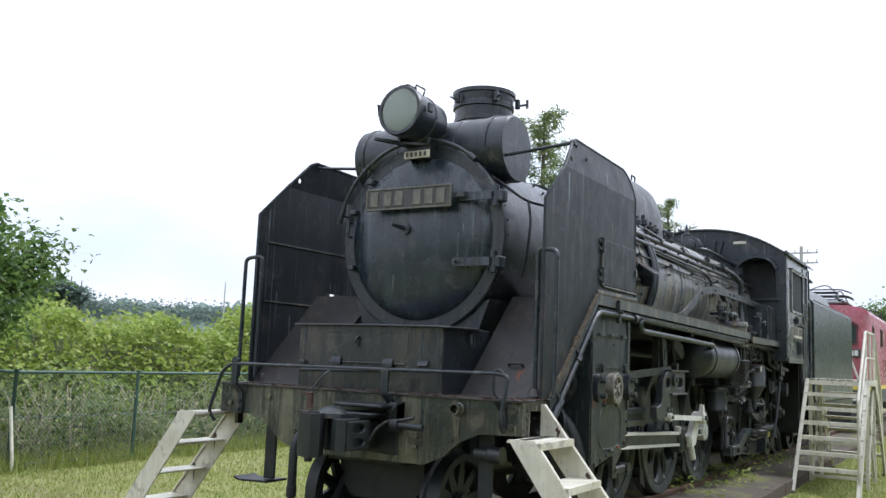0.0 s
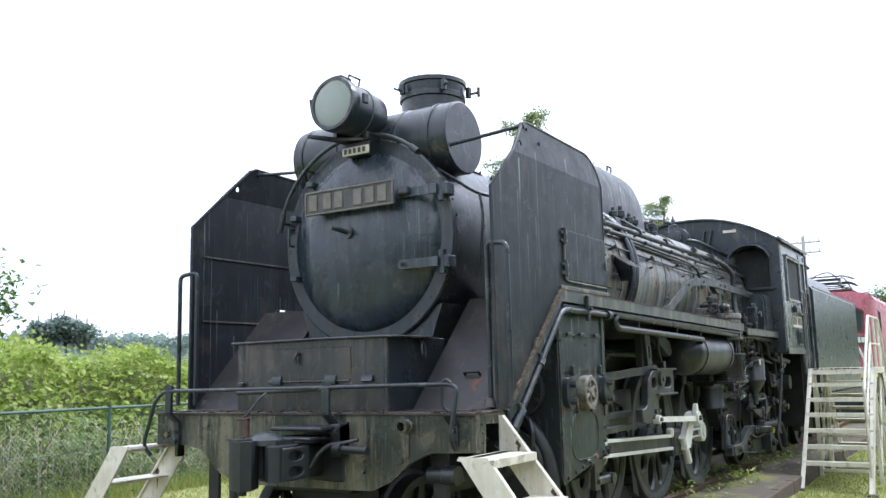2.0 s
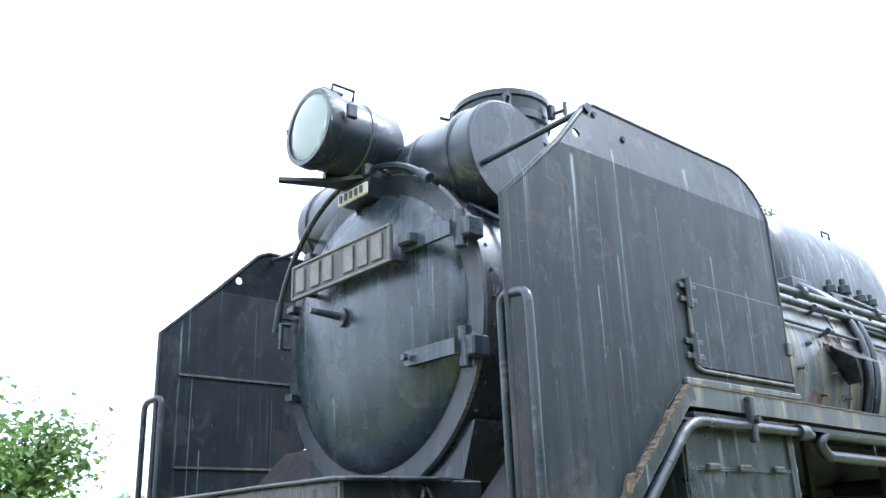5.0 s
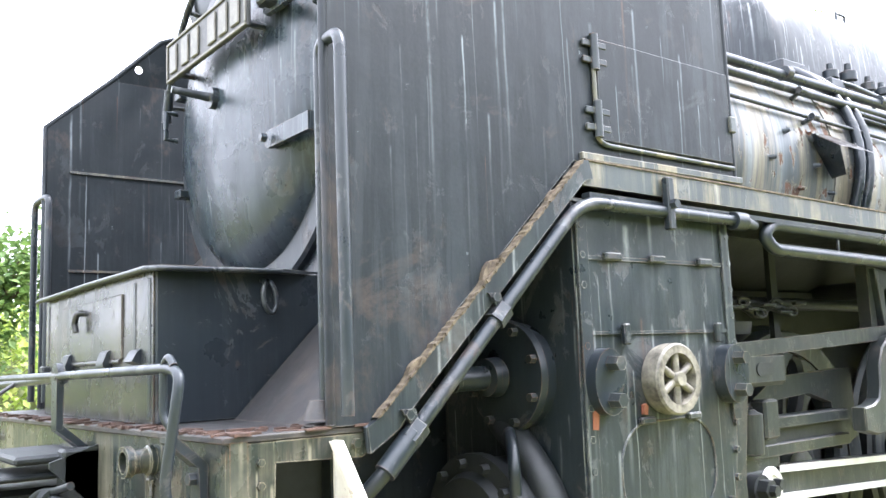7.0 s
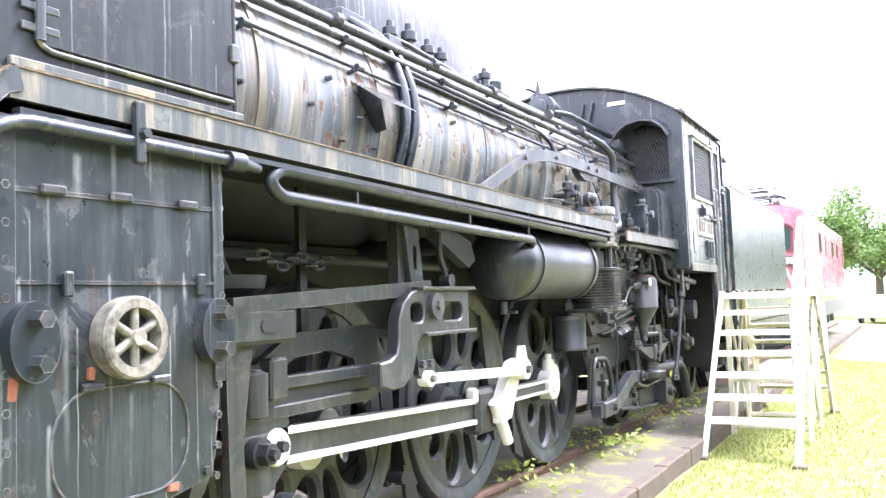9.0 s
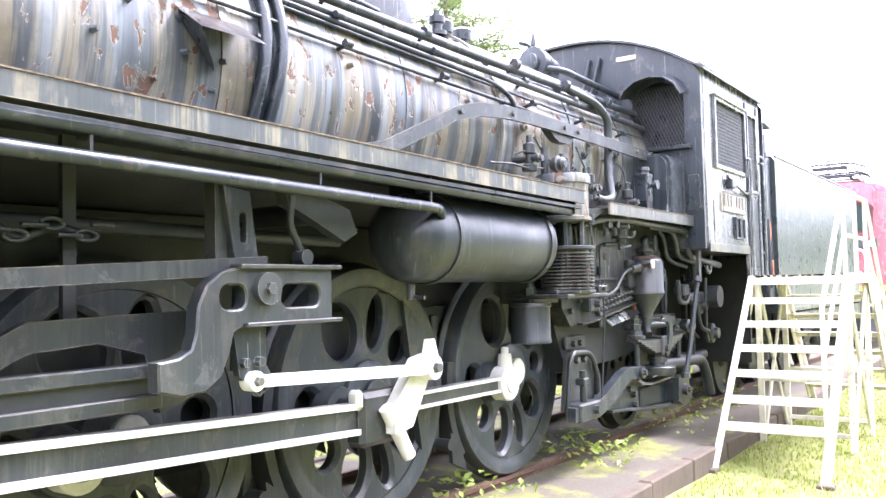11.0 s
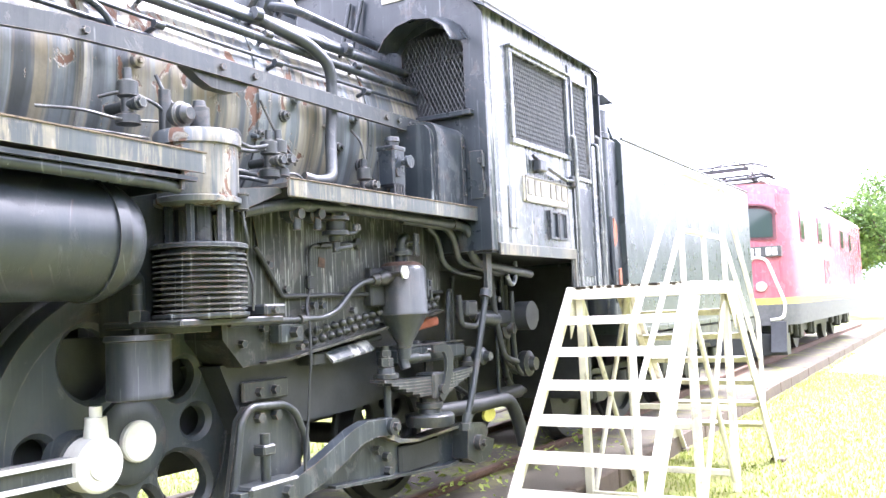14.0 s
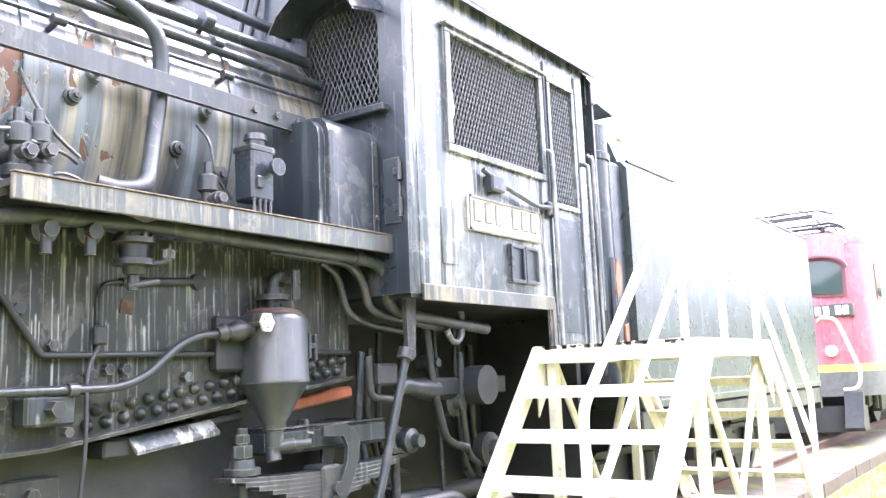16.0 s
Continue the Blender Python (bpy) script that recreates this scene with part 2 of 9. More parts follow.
    def end(self, color, rough, bump=None, depth=0.1, dist=0.01, **more):
        for key, v in (("Base Color", color), ("Roughness", rough)):
            s = self.bsdf.inputs[key]
            if isinstance(v, tuple):
                s.default_value = (*v, 1)
            elif isinstance(v, (int, float)):
                s.default_value = v
            else:
                self.l.new(v, s)
        for key, v in more.items():
            self.bsdf.inputs[key.replace("_", " ")].default_value = v
        if bump is not None:
            b = self.n.new("ShaderNodeBump")
            b.inputs["Strength"].default_value, b.inputs["Distance"].default_value = depth, dist
            self.l.new(bump, b.inputs["Height"])
            self.l.new(b.outputs[0], self.bsdf.inputs["Normal"])
        return self.m


def old_paint(name, base, pale, streak=0.5, rust=0.1, rough=(0.24, 0.42), stain=(0.20, 0.19, 0.13), stained=0.0, blotch=0.25, runs=(0.4, 4.2, 1.1), gloss=0.5, edge=0.6, peel=0.4, threads=()):
    """Weathered enamel: water runs, broad run-off stains, dull blotches, chips and rust."""
    m = Mat(name)
    cloudy = m.noise(1.7, detail=8, rough=0.68)
    col = m.mix(m.ramp(cloudy, 0.35, 0.68), base, tuple(c * 1.5 + 0.003 for c in base))
    dull = m.ramp(m.noise(2.6, detail=9, rough=0.7, distort=0.4), 0.56, 0.66)
    col = m.mix(m.times(dull, blotch), col, (0.080, 0.060, 0.050))
    broad = m.ramp(m.noise(1.0, (7.0, 7.0, 0.45), detail=9, rough=0.76, distort=0.4), 0.49, 0.56)
    patchy = m.ramp(m.noise(1.3, detail=6, rough=0.7), 0.36, 0.60)
    col = m.mix(m.times(m.times(broad, patchy), stained), col, stain)
    scab = m.noise(5.5, (1, 1, 0.8), detail=9, rough=0.72, distort=0.6)
    col = m.mix(m.times(m.ramp(scab, 0.575, 0.590), peel), col, m.mix(m.ramp(m.noise(8, detail=6, rough=0.7), 0.40, 0.60), m.mix(0.6, pale, base), (0.090, 0.058, 0.042)))
    where = m.ramp(m.noise(0.9, (1.4, 1.4, 0.8), detail=4), 0.38, 0.60)
    for per, wide, share, spread in ((3.7, 0.020, 1.0, 0.6), (8.3, 0.010, 0.8, 0.25), (21.0, 0.005, 0.5, 0.0)):
        col = m.mix(m.times(m.times(m.drips(per, *runs[:2], runs[2] * share, wide), streak), m.mix(min(1.0, spread + (0.4 if streak >= 1 else 0.0)), where, (1, 1, 1))), col, pale)
    rusty = m.times(m.drips(5.7, runs[0], runs[1], runs[2] * 0.45, 0.012), min(0.75, 0.30 + rust * 6))
    col = m.mix(rusty, col, m.mix(m.noise(16, detail=4), (0.085, 0.042, 0.026), (0.20, 0.105, 0.062)))
    for per, wide, share in threads:
        col = m.mix(m.times(m.times(m.drips(per, *runs[:2], runs[2] * share, wide), streak), where), col, pale)
    fine = m.noise(1.0, (46, 46, 0.9), detail=6, rough=0.75)
    col = m.mix(m.times(m.ramp(fine, 0.42, 0.70), 0.28), col, m.mix(0.5, col, stain))
    chips = m.ramp(m.noise(24, (1, 1, 0.6), detail=5, rough=0.7), 0.71, 0.74)
    col = m.mix(m.times(chips, 0.5), col, pale)
    r = m.ramp(m.noise(3.4, (1.0, 1.0, 0.8), detail=9, rough=0.75), 0.72 - rust * 0.4, 0.74 - rust * 0.4)
    rc = m.mix(m.noise(30, detail=4), (0.10, 0.042, 0.024), (0.26, 0.105, 0.055))
    col = m.mix(m.times(r, 0.9), col, rc)
    round_edge = m.n.new("ShaderNodeBevel")
    round_edge.samples, round_edge.inputs["Radius"].default_value = 4, 0.007
    dot = m.n.new("ShaderNodeVectorMath")
    dot.operation = "DOT_PRODUCT"
    flat = m.n.new("ShaderNodeNewGeometry").outputs["Normal"]
    m.l.new(round_edge.outputs[0], dot.inputs[0])
    m.l.new(flat, dot.inputs[1])
    worn = m.times(m.ramp(m.math("SUBTRACT", 1.0, dot.outputs["Value"]), 0.02, 0.16), m.ramp(m.noise(11, detail=6, rough=0.75), 0.40, 0.56))
    col = m.mix(m.times(worn, edge), col, m.mix(m.ramp(m.noise(4, detail=5), 0.42, 0.60), m.mix(0.5, pale, (0.30, 0.26, 0.19)), (0.17, 0.085, 0.05)))
    grain = m.noise(70, detail=6, rough=0.7)
    soft = m.noise(5, detail=4)
    rg = m.mix(m.ramp(m.noise(6, detail=6), 0.3, 0.7), (rough[0],) * 3, (rough[1],) * 3)
    rg = m.mix(r, rg, (0.85,) * 3)
    h = m.math("ADD", m.math("ADD", m.times(grain, 0.35), m.times(m.ramp(scab, 0.57, 0.595), -0.5)), m.times(soft, 1.6))
    m.bsdf.inputs["Specular IOR Level"].default_value = gloss
    return m.end(m.mix(m.times(grain, 0.2), col, tuple(c * 0.6 for c in base)), rg, h, 0.22, 0.006)


def jacket_paint(name):
    """Boiler cladding: blue-grey, cream and dark run-off stripes round the barrel, with flaked rust."""
    m = Mat(name)
    wide = m.noise(1.0, (0.45, 3.6, 0.45), detail=5, rough=0.62, distort=0.15)
    narrow = m.noise(1.0, (0.5, 9.5, 0.5), detail=5, rough=0.62, distort=0.15)
    thread = m.noise(1.0, (0.7, 38.0, 0.7), detail=3)
    col = m.mix(m.ramp(wide, 0.38, 0.60), (0.030, 0.034, 0.037), (0.095, 0.110, 0.120))
    olive = m.mix(m.ramp(wide, 0.42, 0.56), (0.150, 0.130, 0.088), (0.26, 0.24, 0.185))
    col = m.mix(m.times(m.ramp(narrow, 0.46, 0.56), 0.9), col, olive)
    col = m.mix(m.times(m.ramp(m.noise(1.0, (0.4, 9.0, 0.4), detail=4, rough=0.6), 0.56, 0.62), 0.7), col, (0.17, 0.195, 0.21))
    col = m.mix(m.times(m.ramp(thread, 0.55, 0.64), 0.35), col, (0.040, 0.042, 0.040))
    soot = m.ramp(m.noise(2.0, detail=9, rough=0.72), 0.50, 0.66)
    col = m.mix(m.times(soot, 0.5), col, (0.036, 0.035, 0.032))
    f = m.math("ADD", m.times(m.noise(9.0, (1, 1.15, 0.7), detail=9, rough=0.62, distort=0.5), 0.72), m.times(m.noise(1.1, detail=3), 0.28))
    col = m.mix(m.times(m.ramp(f, 0.556, 0.572), 0.6), col, (0.24, 0.205, 0.135))
    col = m.mix(m.ramp(f, 0.576, 0.579), col, (0.050, 0.040, 0.032))
    flake = m.ramp(f, 0.583, 0.588)
    col = m.mix(flake, col, m.mix(m.noise(14, detail=6, rough=0.7), (0.060, 0.037, 0.026), (0.16, 0.080, 0.048)))
    pocks = m.ramp(m.noise(21, (1, 1, 0.8), detail=6, rough=0.7), 0.70, 0.715)
    col = m.mix(m.times(pocks, 0.85), col, (0.045, 0.034, 0.027))
    bump = m.math("ADD", m.times(m.ramp(f, 0.560, 0.586), -1.3), m.times(m.noise(3.2, (1, 1.6, 1), detail=4), 0.8))
    rg = m.mix(flake, m.mix(m.ramp(m.noise(7, detail=5), 0.3, 0.7), (0.27,) * 3, (0.45,) * 3), (0.85,) * 3)
    return m.end(col, rg, bump, 0.5, 0.008)


def plain(name, a, b, rough, scale=12, bump=0.15, metal=0.0, dist=0.004):
    m = Mat(name)
    g = m.noise(scale, detail=7, rough=0.65)
    return m.end(m.mix(m.ramp(g, 0.32, 0.68), a, b), rough, m.noise(scale * 6, detail=4), bump, dist, Metallic=metal)


BLACK = old_paint("black_engine_paint", (0.0120, 0.0170, 0.0220), (0.34, 0.37, 0.38), 0.6, 0.03, (0.24, 0.42), (0.056, 0.064, 0.070), 0.35, 0.14)
DOOR = old_paint("black_door_paint", (0.013, 0.0195, 0.026), (0.40, 0.44, 0.45), 0.85, 0.02, (0.20, 0.36), (0.060, 0.080, 0.092), 0.75, 0.06, (1.6, 3.4, 0.8), 0.5, 0.6, 0.25, ((9.0, 0.016, 0.8),))
DEFLECTOR = old_paint("black_deflector_paint", (0.0105, 0.0135, 0.0165), (0.42, 0.48, 0.52), 0.65, 0.03, (0.36, 0.52), (0.040, 0.048, 0.055), 0.55, 0.6, (1.5, 3.5, 1.9), 0.24, 0.7, 0.10)
JACKET = jacket_paint("peeling_boiler_jacket_paint")
LICHEN = old_paint("blue_black_casing_paint", (0.0118, 0.0168, 0.0212), (0.42, 0.45, 0.45), 1.0, 0.05, (0.26, 0.44), (0.066, 0.078, 0.080), 0.6, 0.25, (0.5, 2.2, 0.8), 0.5, 0.9, 0.3, ((17.0, 0.012, 0.7),))
HATCH_PAINT = old_paint("weathered_hatch_paint", (0.018, 0.021, 0.022), (0.30, 0.27, 0.21), 0.8, 0.12, (0.18, 0.34), (0.082, 0.074, 0.062), 0.8, 0.3, (1.3, 1.9, 0.4))
BEAM_PAINT = old_paint("lichened_beam_paint", (0.017, 0.024, 0.022), (0.36, 0.33, 0.24), 0.9, 0.12, (0.20, 0.36), (0.18, 0.168, 0.118), 0.85, 0.4, (0.7, 1.4, 0.4), 0.5, 0.9, 0.5, ((15.0, 0.014, 0.8), (37.0, 0.006, 0.7)))
CREAM_EDGE = old_paint("stained_edge_paint", (0.036, 0.044, 0.047), (0.42, 0.40, 0.33), 1.0, 0.07, (0.28, 0.46), (0.24, 0.21, 0.14), 0.9, 0.4, (1.0, 3.0, 0.3), 0.5, 0.9, 0.4, ((14.0, 0.02, 0.6),))
FIRE_SHEET = old_paint("dripping_firebox_paint", (0.0095, 0.0125, 0.0130), (0.48, 0.50, 0.47), 1.0, 0.06, (0.30, 0.50), (0.055, 0.057, 0.045), 0.6, 0.4, (1.30, 2.05, 0.55), 0.5, 0.8, 0.3, ((16.0, 0.010, 1.0), (31.0, 0.006, 0.9), (47.0, 0.004, 0.7)))
DOME_PAINT = old_paint("black_dome_paint", (0.015, 0.019, 0.023), (0.46, 0.49, 0.50), 1.0, 0.01, (0.30, 0.46), (0.10, 0.11, 0.115), 0.6, 0.15, (3.2, 4.1, 0.7), 0.35)
SCREEN_WIRE = plain("grey_screen_wire", (0.055, 0.060, 0.066), (0.11, 0.116, 0.122), 0.5, 20)
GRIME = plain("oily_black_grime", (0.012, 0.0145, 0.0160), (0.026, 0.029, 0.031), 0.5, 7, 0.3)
GREY_STEEL = old_paint("grey_black_gear_paint", (0.0150, 0.0195, 0.0220), (0.36, 0.37, 0.34), 0.35, 0.05, (0.30, 0.50), (0.085, 0.088, 0.074), 0.4, 0.3, (0.2, 2.6, 0.4), 0.5, 0.9, 0.25)
IRON = plain("sooty_cast_iron", (0.0085, 0.0115, 0.0130), (0.021, 0.025, 0.027), 0.5, 9, 0.35)
TREAD_STEEL = old_paint("rusty_tread_steel", (0.021, 0.021, 0.022), (0.24, 0.22, 0.18), 0.4, 0.17, (0.40, 0.65), (0.070, 0.056, 0.046), 0.6, 0.4)
WHEEL_GREY = old_paint("grey_wheel_paint", (0.021, 0.028, 0.032), (0.26, 0.27, 0.25), 0.35, 0.015, (0.36, 0.55), (0.09, 0.09, 0.075), 0.5, 0.3, (0.1, 1.5, 0.4))
TANK = old_paint("satin_black_tank_paint", (0.012, 0.0165, 0.0205), (0.26, 0.28, 0.29), 0.45, 0.03, (0.28, 0.42), (0.045, 0.050, 0.052), 0.5, 0.12, (1.2, 2.0, 0.3), 0.5, 0.5, 0.06)
ROD_WHITE = plain("white_rod_paint", (0.52, 0.51, 0.45), (0.66, 0.66, 0.62), 0.5, 8, 0.1)
IVORY = plain("ivory_handwheel_paint", (0.050, 0.045, 0.037), (0.27, 0.25, 0.20), 0.55, 17, 0.4)
RUST = plain("rusted_steel", (0.040, 0.024, 0.018), (0.105, 0.058, 0.040), 0.85, 22, 0.5)
CRUST = plain("flaking_edge_crust", (0.036, 0.026, 0.019), (0.17, 0.135, 0.090), 0.9, 30, 0.5)
RED_RUST = plain("red_lead_primer", (0.17, 0.060, 0.034), (0.34, 0.125, 0.07), 0.7, 14, 0.2)
CAB_PAINT = old_paint("streaked_cab_paint", (0.028, 0.036, 0.041), (0.58, 0.60, 0.58), 1.0, 0.05, (0.16, 0.32), (0.27, 0.275, 0.25), 1.0, 0.2, (1.6, 3.6, 0.9), 0.6, 0.8, 0.35, ((13.0, 0.02, 0.8), (29.0, 0.008, 0.6)))
TENDER_GREEN = old_paint("faded_green_tender_paint", (0.024, 0.033, 0.033), (0.36, 0.39, 0.40), 0.5, 0.02, (0.24, 0.36), (0.055, 0.066, 0.066), 0.5, 0.1, (0.8, 3.0, 1.2), 0.4, 0.5, 0.1)
PLATE_DARK = plain("dark_plate_ground", (0.035, 0.037, 0.036), (0.07, 0.07, 0.066), 0.5, 20)
PLATE_METAL = plain("dull_cast_letters", (0.09, 0.086, 0.072), (0.17, 0.16, 0.13), 0.45, 20, 0.2, 0.2)
PALE_TAG = plain("pale_enamel_tag", (0.46, 0.42, 0.32), (0.64, 0.61, 0.52), 0.5, 20)

# ---- steam locomotive: front ----
BZ, RING, BOILER, FIREBOX = 2.64, 0.85, 0.85, 0.885      # boiler axis height and radii
DRIVERS, WHEEL_R = (3.85, 5.63, 7.41), 0.806
AXLE_Z = {3.85: 0.786, 5.63: 0.775, 7.41: 0.764}
engine = thing("steam_locomotive", "black preserved steam locomotive with streaked, peeling paint, standing on rails", "locomotive")

def skew(g):
    """The old front beam is bent a little: its far end stands forward."""
    g.v = [(x, y + 0.045 * (x - 1.42), z) for x, y, z in g.v]
    return g


# buffer beam, deck and its end plates
beam_line = [(-1.42, 1.298), (1.42, 1.298), (1.42, 1.06), (1.08, 1.05), (0.92, 0.98), (0.78, 0.86), (0.62, 0.79), (-0.55, 0.79), (-0.75, 0.86), (-0.95, 1.03), (-1.10, 1.06), (-1.42, 1.06)]
beam = part("buffer_beam", skew(Shape().prism("y", beam_line, 0.0, 0.05)), BEAM_PAINT, engine, "green-black lichened steel beam")
g = Shape()
for x, z in ((-1.3, 1.14), (-1.18, 1.14), (-0.88, 1.22), (-0.6, 0.95), (0.55, 0.92), (0.55, 1.0), (0.86, 1.0), (1.28, 1.14), (1.28, 1.22), (1.34, 1.12)):
    g.bolt((x, 0, z), (0, -1, 0))
g.spin((0.915, 0.0, 1.225), (0.915, -0.09, 1.225), [(0, 0.045), (0.2, 0.045), (0.25, 0.038), (0.7, 0.038), (0.75, 0.047), (1, 0.047), (1, 0.032), (0.3, 0.028), (0.3, 0.0)], 20)
g.box(0.885, 0.925, -0.012, 0.0, 1.02, 1.17, 0.004)
part("bolt", skew(g), BEAM_PAINT, beam)
part("deck", skew(Shape().box(-1.42, 1.42, -0.02, 0.62, 1.293, 1.313, 0.004)), TREAD_STEEL, engine, "rusty flaking footplate deck")
g, crumb = Shape(), random.Random(17)
for _ in range(150):
    x, w, y = crumb.uniform(-1.40, 1.36), crumb.uniform(0.01, 0.06), crumb.uniform(-0.028, 0.05)
    g.prism("z", [(x, y), (x + w, y - crumb.uniform(0, 0.01)), (x + w * 0.8, y + crumb.uniform(0.015, 0.05)), (x + w * 0.1, y + crumb.uniform(0.01, 0.03))], 1.3115, 1.315 + crumb.uniform(0, 0.007))
for _ in range(50):
    x, y, w = crumb.uniform(1.20, 1.415), crumb.uniform(0.0, 0.50), crumb.uniform(0.01, 0.06)
    g.prism("z", [(x, y), (x + w * 0.4, y), (x + w * 0.5, y + w), (x, y + w * 0.8)], 1.3115, 1.315 + crumb.uniform(0, 0.007))
part("rust_spot", skew(g), RUST, engine, smooth=0)
for s in (1, -1):
    side_end = part("side_plate", Shape().prism("x", [(0.05, 1.292), (0.42, 1.292), (0.44, 1.25), (0.40, 1.225), (0.13, 1.235), (0.12, 0.95), (0.05, 0.95)], s * 1.39, s * 1.42), BEAM_PAINT, engine)
    g = Shape()
    for z in (1.00, 1.06, 1.12, 1.18, 1.24):
        g.bolt((s * 1.42, 0.085, z), (s, 0, 0), 0.013, 0.01)
    g.bolt((s * 1.42, 0.38, 1.265), (s, 0, 0), 0.016, 0.012)
    part("rivet", g, BEAM_PAINT, side_end)
# apron box below the smokebox door
g = Shape()
g.box(-0.73, 0.70, 0.06, 0.80, 1.312, 1.83, 0.006)
part("front_sheet", Shape().box(-0.725, 0.695, 0.053, 0.06, 1.315, 1.825, 0.002), HATCH_PAINT, engine, "weathered front sheet of the apron box")
box_body = part("apron_box", g, BLACK, engine, "black riveted apron box below the smokebox")
g = Shape().prism("z", [(-0.76, 0.02), (0.70, 0.02), (0.745, 0.06), (0.75, 0.50), (0.64, 0.80), (-0.60, 0.80), (-0.75, 0.50)], 1.825, 1.839)
g.tube([(-0.76, 0.02, 1.826), (-0.30, 0.018, 1.829), (0.10, 0.018, 1.832), (0.70, 0.02, 1.828), (0.747, 0.06, 1.826), (0.75, 0.50, 1.83)], 0.009, 6, 0.02)
part("lid", g, BLACK, box_body)
g = Shape().box(-0.42, 0.385, 0.046, 0.06, 1.535, 1.77, 0.004).cyl((-0.40, 0.048, 1.528), (0.37, 0.048, 1.528), 0.009, n=8)
g.tube([(-0.09, 0.05, 1.73), (-0.10, 0.02, 1.73), (-0.115, 0.015, 1.69), (-0.105, 0.02, 1.655)], 0.013, 6, 0.01)
apron_hatch = part("hatch", g, HATCH_PAINT, box_body, "flat hatch with a hinge rod and a small handle")
for x in (-0.31, 0.21):
    part("hinge", Shape().prism("x", [(0.05, 1.575), (0.035, 1.565), (0.020, 1.525), (0.024, 1.505), (0.05, 1.50)], x - 0.045, x + 0.045), BLACK, apron_hatch)
part("latch", Shape().prism("x", [(0.06, 1.57), (0.04, 1.56), (0.02, 1.525), (0.06, 1.51)], 0.49, 0.58).box(-0.70, -0.64, 0.02, 0.06, 1.50, 1.53, 0.006), BLACK, box_body)
for x in (-0.67, 0.51, 0.66):
    part("cover_strip", Shape().box(x - 0.014, x + 0.014, 0.050, 0.06, 1.54 if x < 0.6 else 1.33, 1.80, 0.003), BLACK, box_body)
part("lug", Shape().tube([(0.705, 0.44, 1.80), (0.73, 0.445, 1.79), (0.735, 0.43, 1.75), (0.735, 0.44, 1.70), (0.735, 0.465, 1.675), (0.735, 0.485, 1.70), (0.735, 0.48, 1.76), (0.73, 0.465, 1.79), (0.705, 0.465, 1.80)], 0.009, 6, 0.015), BLACK, box_body)
# sloping chequered plates beside the smokebox
for s in (1, -1):
    slope = part("step_plate", Shape().prism("x", [(0.325, 1.312), (0.365, 1.312), (1.20, 2.13), (1.17, 2.15)], s * 0.72, s * 1.415).moved(Matrix.Translation((0, 0.0 if s > 0 else -0.10, 0))), TREAD_STEEL, engine, "rusty sloping chequered tread plate")
    g = Shape()
    for i in range(24):
        for j in range(14):
            t, x = i / 24 * 0.95 + 0.03, 0.75 + j * 0.044
            y, z = 0.37 + t * 0.80, 1.352 + t * 0.79
            d = 0.014 if (i + j) % 2 else -0.014
            g.add([(s * (x - d), y - 0.012, z - 0.012), (s * (x + abs(d)), y, z - 0.002), (s * (x + d), y + 0.012, z + 0.012), (s * (x - abs(d)), y, z)], [(0, 1, 2, 3)])
    part("tread_pattern", g, TREAD_STEEL, slope, smooth=0)
    part("bracket", Shape().tube([(s * 1.02, 0.56, 1.55), (s * 1.02, 0.535, 1.57), (s * 1.14, 0.535, 1.57), (s * 1.14, 0.56, 1.55)], 0.010, 8, 0.015), TREAD_STEEL, slope)

# smokebox with its dished door
g = Shape().spin((0, 0.74, BZ), (0, 2.62, BZ), [(0, 0.74), (0, RING - 0.012), (0.007, RING), (0.03, RING), (0.033, RING - 0.02), (0.97, RING - 0.02), (0.975, RING + 0.01), (1, RING + 0.01)], 64)
smokebox = part("smokebox", g, BLACK, engine)
g = Shape()
for a in range(0, 360, 9):
    ca, sa = math.cos(radians(a)), math.sin(radians(a))
    for y in (0.80, 2.0, 2.56):
        g.cyl((ca * (RING - 0.025), y, BZ + sa * (RING - 0.025)), (ca * (RING + 0.008), y, BZ + sa * (RING + 0.008)), 0.013, 0.009, 6)
part("rivet", g, BLACK, smokebox)
door_profile = [(0.0, 0.001), (0.04, 0.14), (0.10, 0.28), (0.20, 0.42), (0.34, 0.54), (0.50, 0.63), (0.68, 0.69), (0.88, 0.725), (1.0, 0.735)]
door = part("smokebox_door", Shape().spin((0, 0.585, BZ), (0, 0.745, BZ), door_profile, 64), DOOR, engine, "dished black smokebox door with pale rain streaks")
for z, x0 in ((2.96, 0.42), (2.40, 0.42)):
    g = Shape().prism("y", [(x0 + 0.02, z - 0.036), (x0, z - 0.02), (x0, z + 0.02), (x0 + 0.02, z + 0.036), (0.78, z + 0.036), (0.78, z - 0.036)], 0.60, 0.625)
    g.cyl((0.79, 0.66, z - 0.09), (0.79, 0.66, z + 0.09), 0.032, n=12).box(0.75, 0.86, 0.64, 0.75, z - 0.05, z + 0.05, 0.01)
    g.bolt((0.46, 0.585, z), (0, -1, 0), 0.018)
    part("door_hinge", g, DOOR, door)
part("door_handle", Shape().cyl((-0.05, 0.60, 2.70), (-0.08, 0.40, 2.72), 0.022, 0.016, 10).cyl((-0.05, 0.62, 2.70), (-0.05, 0.56, 2.70), 0.05, n=12), BLACK, door)
g = Shape().tube([(-0.70, 0.66, 2.80), (-0.70, 0.60, 2.80), (-0.70, 0.60, 2.66), (-0.70, 0.66, 2.66)], 0.014, 6)
